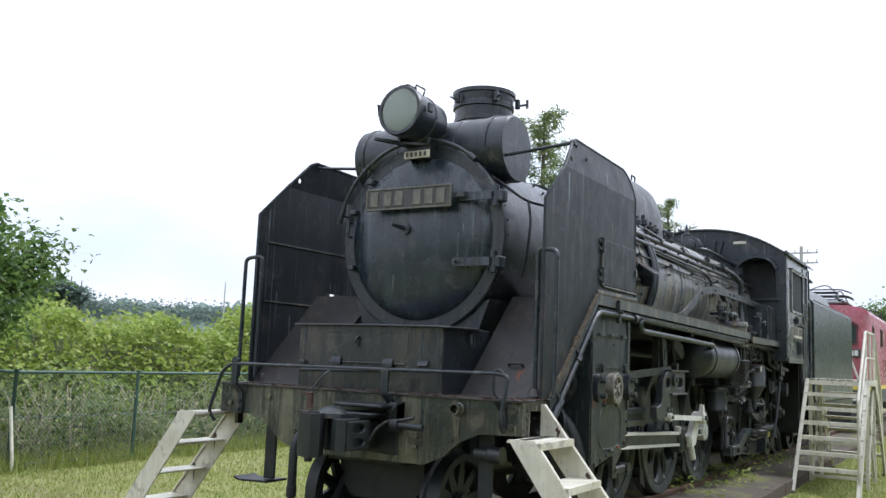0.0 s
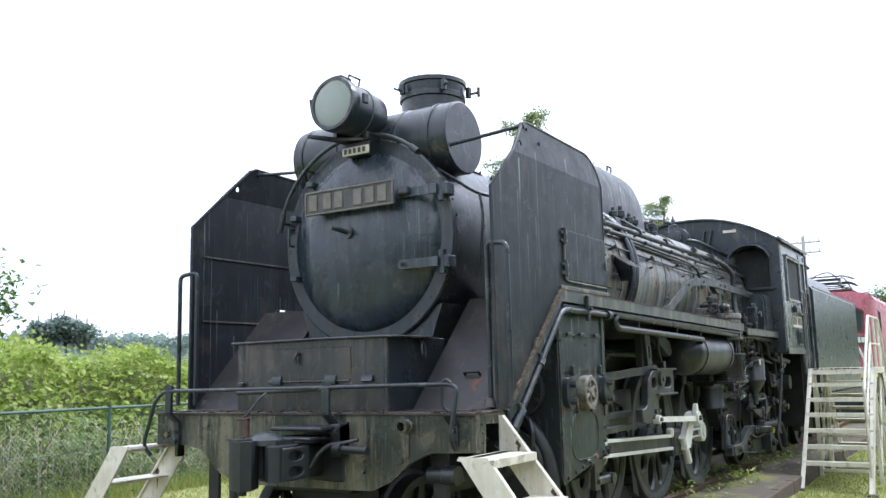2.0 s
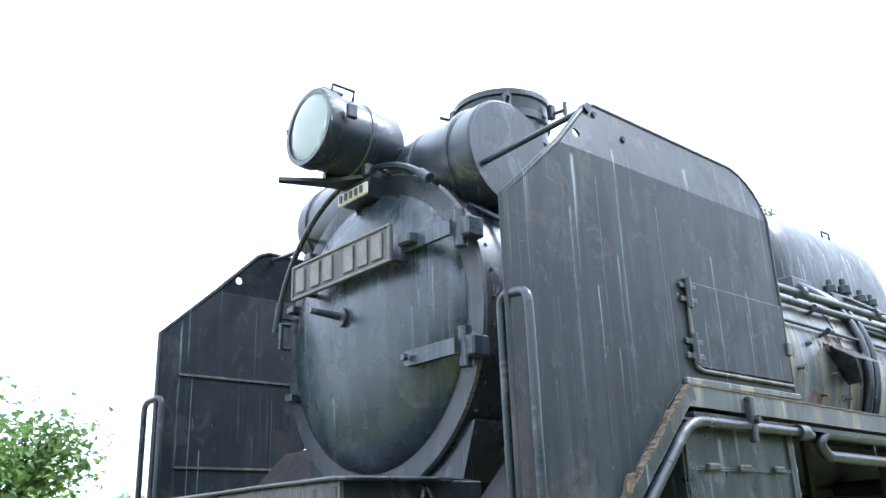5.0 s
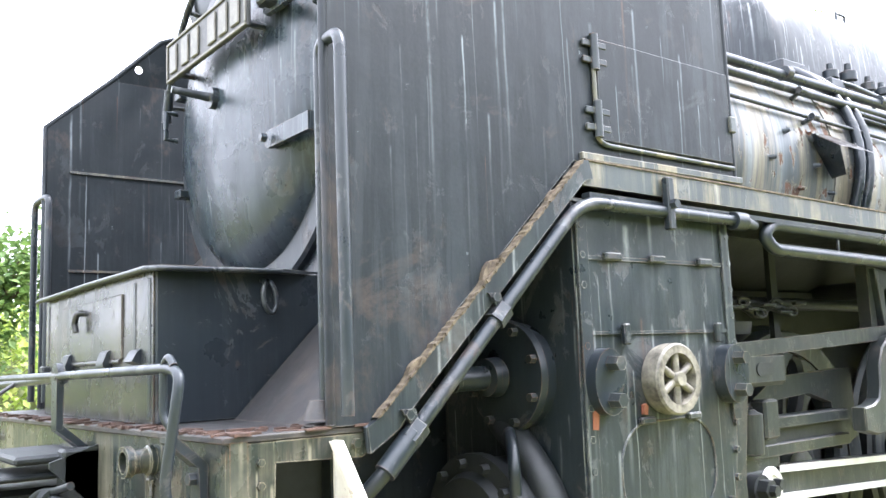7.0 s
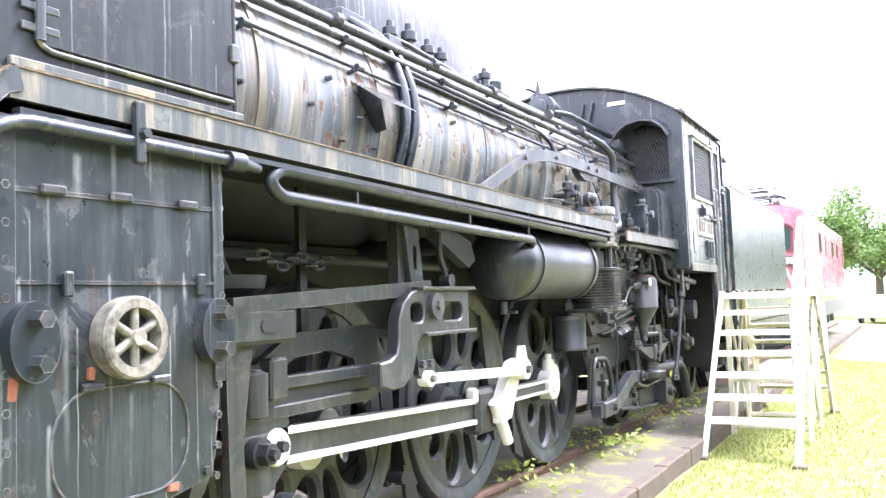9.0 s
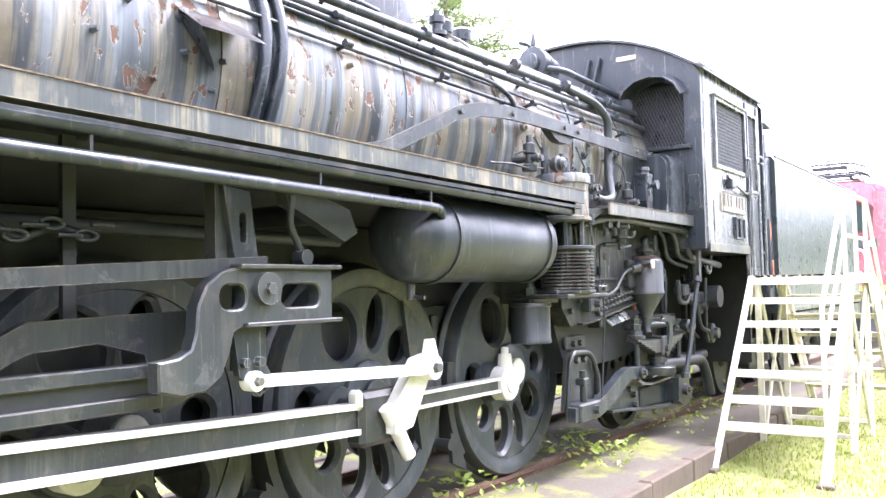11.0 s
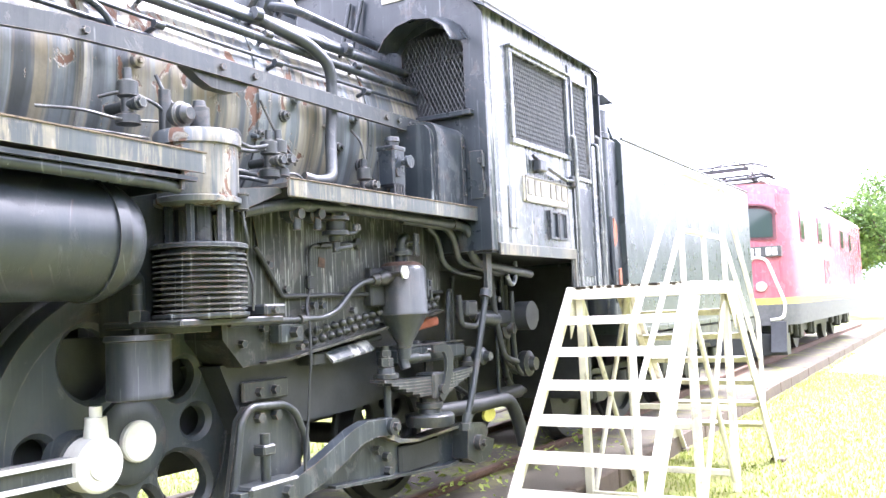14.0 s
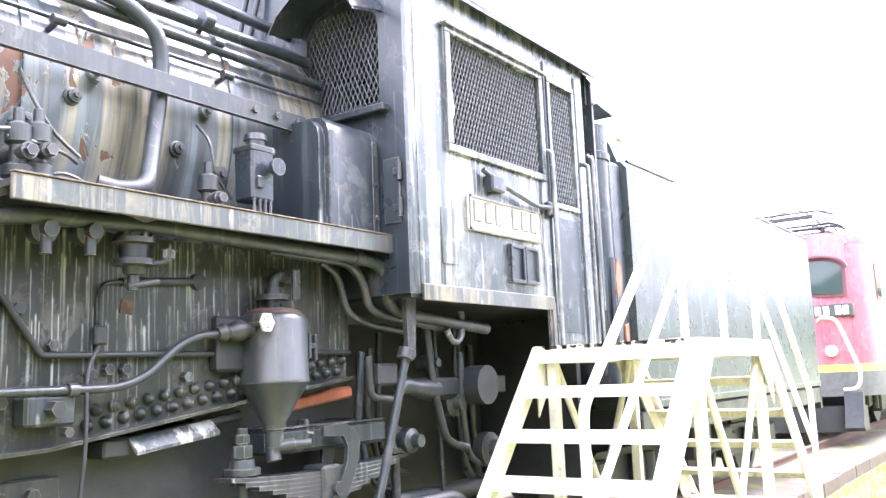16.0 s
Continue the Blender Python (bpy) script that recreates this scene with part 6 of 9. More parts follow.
part("panel_lip", Shape().tube([(0.962, 8.03, 1.76), (0.962, 8.09, 1.70), (0.962, 8.25, 1.478), (0.962, 10.05, 1.49)], 0.014, 8, 0.02), GRIME, fb)
part("lower_flange", Shape().prism("x", [(8.08, 1.10), (8.28, 1.108), (9.3, 1.25), (10.05, 1.343), (10.05, 1.358), (9.3, 1.265), (8.28, 1.123), (8.08, 1.115)], 0.93, 0.985), FIRE_SHEET, fb)
g = Shape()
for y, z in ((8.16, 1.66), (8.30, 1.52), (8.55, 1.42), (8.63, 1.42), (8.47, 1.40), (8.95, 1.38), (9.28, 1.40), (7.93, 1.22), (8.10, 1.3)):
    g.bolt((0.935, y, z), (1, 0, 0), 0.026, 0.034)
part("nut", g, LICHEN, fb)
block = part("cleat", Shape().box(0.93, 1.02, 8.16, 8.37, 1.205, 1.325, 0.012), LICHEN, fb)
part("nut", Shape().bolt((1.02, 8.27, 1.27), (1, 0, 0), 0.036, 0.05).bolt((1.0, 8.33, 1.18), (1, 0, 0), 0.022, 0.04), GREY_STEEL, block)
part("rust_patch", Shape().prism("x", [(8.60, 1.66), (8.66, 1.65), (8.67, 1.71), (8.61, 1.72)], 0.949, 0.954), RUST, fb)
# pipes and cables before the sheet
part("pipe", Shape().tube([(0.98, 7.80, 1.335), (1.0, 8.07, 1.339), (1.02, 8.55, 1.341), (1.03, 8.68, 1.385), (1.03, 8.85, 1.52), (1.03, 8.95, 1.56), (1.03, 9.06, 1.572), (1.03, 9.2, 1.58)], 0.019, 12, 0.06).cyl((1.02, 8.33, 1.34), (1.02, 8.37, 1.34), 0.028, n=12), GREY_STEEL, engine)
part("cable", Shape().tube([(1.03, 8.405, 1.33), (1.04, 8.40, 1.12), (1.03, 8.385, 0.93), (1.02, 8.37, 0.70), (1.02, 8.33, 0.45)], 0.0085, 8, 0.1), GRIME, engine, "thin black hanging cable")
part("cable", Shape().tube([(0.965, 8.66, 1.79), (0.965, 8.53, 1.785), (0.965, 8.50, 1.75), (0.965, 8.50, 1.52), (0.975, 8.46, 1.46), (0.98, 8.44, 1.41), (1.02, 8.41, 1.34)], 0.0095, 8, 0.03).box(0.95, 0.985, 8.47, 8.53, 1.52, 1.60, 0.008), GRIME, engine)
part("lever", Shape().cyl((0.965, 8.60, 1.79), (0.965, 8.98, 1.815), 0.018, n=12).spin((0.94, 9.0, 1.816), (0.99, 9.0, 1.816), [(0, 0.03), (0.2, 0.038), (0.8, 0.038), (1, 0.02)], 16), GRIME, engine)
part("pipe", Shape().tube([(1.15, 7.75, 1.92), (1.2, 8.0, 1.975), (1.2, 8.6, 1.998), (1.22, 9.83, 1.972), (1.24, 10.03, 1.95), (1.24, 10.05, 1.75), (1.24, 10.14, 1.69), (1.24, 10.34, 1.68), (1.26, 11.0, 1.62)], 0.034, 14, 0.10).cyl((1.22, 9.80, 1.973), (1.22, 9.86, 1.971), 0.042, n=14), GREY_STEEL, engine)
part("pipe", Shape().tube([(1.12, 9.3, 1.975), (1.15, 9.84, 1.955), (1.15, 9.95, 1.88), (1.15, 10.0, 1.72), (1.17, 10.08, 1.685), (1.2, 10.6, 1.62)], 0.025, 12, 0.08), GREY_STEEL, engine)
part("pipe", Shape().tube([(1.05, 9.74, 1.96), (1.06, 9.86, 1.90), (1.06, 9.92, 1.70), (1.08, 10.05, 1.64), (1.1, 10.4, 1.60)], 0.020, 12, 0.08), GREY_STEEL, engine)
dv = part("drain_valve", Shape().spin((1.16, 8.52, 1.73), (1.16, 8.52, 2.03), [(0, 0.024), (0.2, 0.024), (0.22, 0.04), (0.32, 0.045), (0.34, 0.082), (0.42, 0.082), (0.44, 0.056), (0.62, 0.060), (0.64, 0.085), (0.71, 0.085), (0.73, 0.062), (0.86, 0.062), (0.95, 0.085), (1, 0.09)], 20), GREY_STEEL, engine, "grey flanged drain valve below the running board")
part("lever", Shape().tube([(1.18, 8.56, 1.84), (1.24, 8.62, 1.845), (1.25, 8.63, 1.90)], 0.013, 8, 0.02).cyl((1.16, 8.50, 1.745), (1.22, 8.60, 1.765), 0.014, n=10).box(1.22, 1.25, 8.60, 8.66, 1.86, 1.90, 0.006), GREY_STEEL, dv)
for a in range(0, 360, 60):
    part("bolt", Shape().bolt((1.16 + 0.07 * math.cos(radians(a)), 8.52 + 0.07 * math.sin(radians(a)), 1.942), (0, 0, 1), 0.012, 0.02), GREY_STEEL, dv)
for y, z in ((8.12, 1.94), (8.30, 1.95)):
    part("pipe_union", Shape().spin((1.10, y, z), (1.24, y, z - 0.01), [(0, 0.03), (0.3, 0.03), (0.32, 0.055), (0.7, 0.055), (0.72, 0.03), (1, 0.03)], 16).cyl((1.2, y, z), (1.2, y, z - 0.10), 0.022, n=12), GREY_STEEL, engine)
# hopper-shaped dirt collector
HY = 9.41
pod = part("dirt_collector", Shape().spin((1.03, HY, 1.03), (1.03, HY, 1.685), [(0, 0.045), (0.12, 0.045), (0.13, 0.055), (0.17, 0.055), (0.46, 0.168), (0.47, 0.174), (0.49, 0.174), (0.50, 0.170), (0.93, 0.170), (0.97, 0.155), (1, 0.125)], 40), GREY_STEEL, engine, "grey hopper-shaped dirt collector below the running board")
part("cap", Shape().spin((1.03, HY, 1.672), (1.03, HY, 1.70), [(0, 0.150), (0.5, 0.135), (1, 0.10)], 32), RUST, pod, "rusty cap")
part("collector_valve", Shape().cyl((1.03, HY, 1.70), (1.03, HY, 1.80), 0.045, n=14), BLACK, pod)
part("flange", Shape().cyl((1.03, HY, 1.745), (1.03, HY, 1.77), 0.082, n=18), GREY_STEEL, pod)
part("collector_valve", Shape().tube([(1.03, HY, 1.79), (1.03, HY, 1.85), (1.03, HY + 0.05, 1.875), (1.0, HY + 0.12, 1.875), (0.95, HY + 0.14, 1.85)], 0.032, 14, 0.04).cyl((1.06, HY + 0.06, 1.83), (1.12, HY + 0.10, 1.83), 0.014, n=10).box(1.09, 1.12, HY + 0.06, HY + 0.11, 1.74, 1.90, 0.008), GREY_STEEL, pod)
part("elbow", Shape().tube([(1.03, HY, 1.06), (1.03, HY - 0.01, 1.0), (1.04, HY - 0.01, 0.965)], 0.036, 14, 0.02).cyl((1.03, HY - 0.01, 1.03), (1.10, HY + 0.07, 1.04), 0.03, n=14).cyl((1.10, HY + 0.07, 1.04), (1.15, HY + 0.13, 1.042), 0.02, n=12).tube([(1.12, HY + 0.10, 1.04), (1.14, HY + 0.12, 1.09), (1.15, HY + 0.14, 1.085)], 0.010, 8), GREY_STEEL, pod)
wheel = [(9.235 + 0.042 * math.cos(radians(a)), 1.62 + 0.048 * math.sin(radians(a))) for a in range(0, 360, 60)]
part("tap_wheel", Shape().holed("x", wheel, [ellipse(9.235 + 0.024 * math.cos(radians(a)), 1.62 + 0.026 * math.sin(radians(a)), 0.008, 0.009, 8) for a in range(30, 390, 60)], 1.165, 1.18), ROD_WHITE, pod, "small white six-holed tap wheel")
part("tap_body", Shape().spin((1.03, 9.06, 1.572), (1.05, 9.27, 1.60), [(0, 0.03), (0.15, 0.045), (0.3, 0.03), (0.45, 0.05), (0.65, 0.05), (0.75, 0.035), (1, 0.035)], 16).cyl((1.05, 9.235, 1.61), (1.17, 9.235, 1.62), 0.014, n=10), GREY_STEEL, pod)
g = Shape()
for y0, y1, z0, z1 in ((9.515, 9.533, 1.45, 1.58), (9.557, 9.575, 1.44, 1.57), (9.53, 9.56, 1.50, 1.525)):
    g.box(1.12, 1.175, y0, y1, z0, z1, 0.005)
part("handle_plate", g, BLACK, pod)
part("valve_box", Shape().box(0.93, 1.0, 9.09, 9.30, 1.40, 1.66, 0.012), GRIME, engine)
# ash pan flap, primed bar
tilt = Matrix.Translation((0, 8.89, 1.125)) @ Euler((radians(6.8), 0, 0)).to_matrix().to_4x4() @ Matrix.Translation((0, -8.89, -1.125))
flap = part("ash_flap", Shape().prism("y", [(0.80, 1.16), (0.93, 1.155), (0.985, 1.10), (0.985, 1.085), (0.975, 1.085), (0.925, 1.143), (0.80, 1.148)], 8.67, 9.11).moved(tilt), CAB_PAINT, engine, "pale streaked bent-sheet ash flap")
part("bracket", Shape().box(0.80, 0.93, 8.55, 8.68, 1.05, 1.13, 0.01).cyl((0.9, 8.60, 1.10), (0.9, 9.3, 1.19), 0.022, n=12), GRIME, flap)
tilt = Matrix.Translation((0, 10.0, 1.25)) @ Euler((radians(6.5), 0, 0)).to_matrix().to_4x4() @ Matrix.Translation((0, -10.0, -1.25))
part("primed_bar", Shape().box(0.70, 0.82, 9.62, 10.23, 1.215, 1.28, 0.012).moved(tilt), plain("orange_primer", (0.42, 0.13, 0.07), (0.55, 0.20, 0.12), 0.7, 14, 0.2), engine, "bar in orange-red primer")
for s in (1, -1):
    # trailing truck side: equaliser, bracket, spring and axle box
    eq = part("equaliser", Shape().prism("x", [(7.80, 0.44), (8.20, 0.43), (8.42, 0.49), (8.80, 0.635), (8.95, 0.668), (9.20, 0.655), (9.265, 0.63), (9.275, 0.58), (9.22, 0.54), (9.02, 0.555), (8.88, 0.53), (8.52, 0.375), (8.28, 0.315), (7.80, 0.325)], s * 0.95, s * 1.03), LICHEN, engine, "cranked grey equalising beam")
    part("boss", Shape().cyl((s * 0.93, 9.215, 0.60), (s * 1.06, 9.215, 0.60), 0.058, n=20).bolt((s * 1.06, 9.215, 0.60), (s, 0, 0), 0.03, 0.03), GREY_STEEL, eq)
    bk = part("truck_bracket", Shape().prism("x", [(7.84, 0.40), (7.92, 0.80), (7.98, 0.87), (8.28, 0.855), (8.37, 0.80), (8.45, 0.64), (8.44, 0.42), (8.20, 0.37)], s * 0.87, s * 0.90), GREY_STEEL, engine)
    part("bracket_rim", Shape().tube([(s * 0.93, 7.85, 0.38), (s * 0.93, 7.92, 0.80), (s * 0.93, 7.99, 0.87), (s * 0.93, 8.27, 0.855), (s * 0.93, 8.37, 0.80), (s * 0.93, 8.46, 0.63), (s * 0.93, 8.46, 0.40)], 0.022, 8, 0.05), GREY_STEEL, bk)
    part("shoe", Shape().box(s * 0.90, s * 1.05, 7.86, 8.26, 0.31, 0.46, 0.014), GREY_STEEL, bk)
    part("nut", Shape().bolt((s * 0.9, 8.08, 0.80), (s, 0, 0), 0.032, 0.04).bolt((s * 0.9, 8.22, 0.80), (s, 0, 0), 0.032, 0.04).bolt((s * 1.05, 8.14, 0.39), (s, 0, 0), 0.04, 0.04).cyl((s * 0.98, 8.05, 0.46), (s * 0.98, 8.05, 0.72), 0.028, n=12).box(s * 0.93, s * 1.02, 8.0, 8.10, 0.60, 0.66, 0.01), GREY_STEEL, bk)
    part("gusset_plate", Shape().box(s * 0.81, s * 0.84, 8.04, 8.42, 0.885, 1.0, 0.008).bolt((s * 0.84, 8.16, 0.935), (s, 0, 0), 0.03, 0.035).bolt((s * 0.84, 8.29, 0.937), (s, 0, 0), 0.03, 0.035), GREY_STEEL, engine)
    spring = None
    for i in range(6):
        h = 0.655 - i * 0.085
        up = [(9.78 + h * t, 0.885 - i * 0.022 + 0.028 * (h * t / 0.65) ** 2) for t in np.linspace(-1, 1, 13)]
        leaf = part("leaf_spring" if spring is None else "leaf", Shape().prism("x", up + [(y, z - 0.0205) for y, z in up[::-1]], s * 0.93, s * 1.05), LICHEN, spring or engine, "laminated leaf spring with green lichen" if spring is None else "")
        spring = spring or leaf
    part("buckle", Shape().box(s * 0.91, s * 1.07, 9.71, 9.85, 0.72, 0.91, 0.014), GREY_STEEL, spring)
    for x0, x1 in ((1.06, 1.085), (0.88, 0.905)):
        strap = [(9.70, 1.11), (9.86, 1.115), (9.94, 1.08), (9.975, 1.01), (9.965, 0.93), (9.92, 0.83), (9.87, 0.74), (9.80, 0.70), (9.76, 0.74), (9.82, 0.82), (9.875, 0.92), (9.88, 1.0), (9.85, 1.05), (9.70, 1.06)]
        part("hanger_strap", Shape().prism("x", strap, s * x0, s * x1), GREY_STEEL, spring)
    part("strap_pin", Shape().cyl((s * 0.86, 9.80, 0.79), (s * 1.10, 9.80, 0.79), 0.035, n=14), GREY_STEEL, spring)
    for y, top in ((9.25, 1.13), (10.40, 1.0)):
        part("spring_hanger", Shape().cyl((s * 0.98, y, 0.52), (s * 0.98, y, top), 0.026, n=12).cyl((s * 0.98, y, 0.915), (s * 0.98, y, 0.945), 0.085, n=16).cyl((s * 0.98, y, 0.945), (s * 0.98, y, 0.985), 0.062, 0.055, 16).cyl((s * 0.98, y, 0.995), (s * 0.98, y, 1.05), 0.05, n=6).cyl((s * 0.98, y, 1.06), (s * 0.98, y, top - 0.03), 0.038, n=6), GREY_STEEL, spring)
    part("spring_seat", Shape().spin((s * 0.98, 9.78, 0.53), (s * 0.98, 9.78, 0.73), [(0, 0.17), (0.08, 0.178), (0.36, 0.178), (0.42, 0.165), (0.44, 0.085), (0.62, 0.08), (0.64, 0.10), (0.82, 0.10), (0.84, 0.07), (1, 0.07)], 28), GREY_STEEL, spring)
    part("spring_beam", Shape().box(s * 0.62, s * 1.0, 9.39, 10.31, 0.985, 1.11, 0.02).box(s * 0.62, s * 1.0, 9.40, 10.30, 1.11, 1.118).bolt((s * 0.92, 9.55, 1.118), (0, 0, 1), 0.03, 0.025).bolt((s * 0.92, 9.72, 1.118), (0, 0, 1), 0.03, 0.025), LICHEN, engine, "box beam with yellow lichen on top")
    tf = part("truck_frame", Shape().prism("x", [(8.30, 0.38), (8.70, 0.45), (9.18, 0.56), (9.40, 0.47), (9.62, 0.44), (10.07, 0.455), (10.30, 0.46), (10.30, 0.20), (10.03, 0.18), (8.69, 0.29), (8.30, 0.29)], s * 0.80, s * 0.90), LICHEN, engine)
    part("top_flange", Shape().prism("x", [(9.16, 0.545), (9.20, 0.575), (9.40, 0.487), (9.62, 0.457), (10.28, 0.475), (10.28, 0.455), (9.62, 0.437), (9.38, 0.465)], s * 0.86, s * 0.98), CREAM_EDGE, tf)
    part("foot_flange", Shape().prism("x", [(8.69, 0.285), (10.03, 0.178), (10.28, 0.19), (10.28, 0.21), (10.03, 0.198), (8.69, 0.305)], s * 0.86, s * 0.96), LICHEN, tf)
    part("axle_box", Shape().box(s * 0.84, s * 0.93, 9.46, 9.98, 0.22, 0.43, 0.02), GRIME, tf)
    for y, z in ((9.30, 0.38), (9.32, 0.28), (9.20, 0.44)):
        part("stay_bolt", Shape().bolt((s * 0.90, y, z), (s, 0, 0), 0.034, 0.045), GREY_STEEL, tf)
    part("end_casting", Shape().prism("x", [(10.20, 0.22), (10.22, 0.45), (10.30, 0.48), (10.46, 0.46), (10.54, 0.40), (10.51, 0.34), (10.64, 0.31), (10.60, 0.22), (10.48, 0.16), (10.34, 0.16)], s * 0.90, s * 1.04).cyl((s * 1.04, 10.36, 0.32), (s * 1.09, 10.36, 0.32), 0.06, n=16).bolt((s * 1.09, 10.36, 0.32), (s, 0, 0), 0.03, 0.03), GREY_STEEL, tf)
# slanting bar below the cab corner, brake rigging and pipes below the cab
post = part("step_post", Shape().prism("x", [(10.10, 1.80), (10.19, 1.80), (10.17, 1.44), (10.11, 1.44)], 1.30, 1.33).tube([(1.31, 10.15, 1.62), (1.305, 10.12, 1.46), (1.27, 9.92, 0.78), (1.255, 9.84, 0.58)], 0.023, 12), GREY_STEEL, engine, "slanting iron bar below the cab corner")
part("clip", Shape().cyl((1.302, 10.105, 1.44), (1.306, 10.125, 1.49), 0.045, n=14), GREY_STEEL, post)
part("foot_nut", Shape().cyl((1.258, 9.85, 0.61), (1.252, 9.83, 0.54), 0.036, n=12).bolt((1.252, 9.82, 0.50), (0, 0, 1), 0.05, 0.05), GREY_STEEL, post)
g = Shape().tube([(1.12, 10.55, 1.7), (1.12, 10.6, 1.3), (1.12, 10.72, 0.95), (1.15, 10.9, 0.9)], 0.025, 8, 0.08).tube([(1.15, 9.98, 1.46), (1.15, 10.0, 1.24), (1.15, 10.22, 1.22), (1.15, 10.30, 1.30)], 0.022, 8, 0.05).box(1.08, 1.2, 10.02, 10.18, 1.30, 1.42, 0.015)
# the last two boxes are dark sheets added to make the space look shaded
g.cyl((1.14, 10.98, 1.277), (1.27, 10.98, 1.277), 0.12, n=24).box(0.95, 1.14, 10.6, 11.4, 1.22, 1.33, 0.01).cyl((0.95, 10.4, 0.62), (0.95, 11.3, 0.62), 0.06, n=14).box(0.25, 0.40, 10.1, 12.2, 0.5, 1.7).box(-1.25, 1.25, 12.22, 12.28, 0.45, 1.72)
part("underfloor_pipes_and_dark_fill", g, GRIME, engine)
part("pipe_hook", Shape().tube([(1.25, 10.74, 1.72), (1.25, 10.735, 1.58), (1.25, 10.69, 1.535), (1.25, 10.63, 1.54), (1.25, 10.58, 1.61)], 0.022, 10, 0.05), CAB_PAINT, engine, "pale bent pipe hook")
part("yellow_tag", Shape().prism("x", ellipse(10.62, 0.50, 0.10, 0.055, 14), 1.0, 1.02), plain("yellow_paint", (0.65, 0.60, 0.10), (0.78, 0.74, 0.2), 0.5), engine, "small yellow oval marker")

# pipework in the dark space below the cab
rng = random.Random(12)
for k in range(9):
    y, x = 10.15 + k * 0.19 + rng.uniform(-0.05, 0.05), rng.uniform(0.6, 1.15)
    z0, z1 = rng.uniform(0.45, 0.8), rng.uniform(1.45, 1.74)
    part("pipe", Shape().tube([(x, y, z1), (x, y + rng.uniform(-0.05, 0.05), (z0 + z1) / 2), (x - 0.04, y + 0.10, z0 + 0.08), (x - 0.06, y + rng.uniform(0.2, 0.5), z0)], rng.choice((0.014, 0.02, 0.03)), 8, 0.07), GREY_STEEL if k % 3 else BLACK, engine)
for y, z, r in ((10.42, 0.98, 0.07), (10.86, 1.18, 0.09), (11.25, 0.86, 0.11), (10.62, 1.42, 0.05)):
    part("valve", Shape().spin((1.0, y, z), (1.16, y, z), [(0, r * 0.7), (0.2, r), (0.6, r), (0.7, r * 0.6), (1, r * 0.5)], 14), GREY_STEEL, engine)
part("injector", Shape().spin((1.08, 10.30, 1.30), (1.08, 11.05, 1.22), [(0, 0.03), (0.1, 0.06), (0.2, 0.05), (0.45, 0.075), (0.55, 0.05), (0.8, 0.065), (0.9, 0.04), (1, 0.03)], 14), GREY_STEEL, engine, "grimy grey injector body below the cab")
part("pipe", Shape().tube([(1.0, 9.8, 0.62), (1.02, 10.3, 0.60), (1.06, 10.9, 0.60), (1.08, 11.0, 0.42), (1.1, 11.05, 0.20)], 0.055, 10, 0.12), GRIME, engine)
# plate added between the frames to block the daylight showing through
part("light_block_plate", Shape().box(-0.32, -0.28, 2.6, 9.6, 0.34, 1.30), GRIME, engine)

# ---- cab ----
CF, CR, CS = 10.0, 12.40, 1.44        # cab front, rear and side
def roof_z(x):
    return 3.62 + 0.46 * (1 - (abs(x) / 1.44) ** 2.2)


front = [(-CS, 1.78)] + [(-CS, 3.55)] + [(x, roof_z(x) - 0.02) for x in np.linspace(-1.36, 1.36, 23)] + [(CS, 3.55), (CS, 1.78)]
win = [(0.72, 2.84), (1.27, 2.84), (1.27, 3.34), (1.20, 3.46), (1.0, 3.52), (0.80, 3.46), (0.72, 3.36)]
g = Shape().holed("y", front, [win, [(-x, z) for x, z in win], ellipse(0, BZ, FIREBOX - 0.05, FIREBOX - 0.05, 40)], CF, CF + 0.03)
cab = part("cab_front", g, BLACK, engine, "black cab front with arched hooded windows")
part("cab_back", Shape().holed("y", front, [rounded(-0.45, 0.45, 1.9, 2.95, 0.1)], CR - 0.03, CR), BLACK, engine)
part("cab_floor", Shape().box(-1.42, 1.42, CF + 0.03, CR, 1.76, 1.80), GRIME, engine)
part("backhead", Shape().cyl((0, 10.03, BZ), (0, 10.5, BZ), FIREBOX - 0.1, n=32), GRIME, engine)
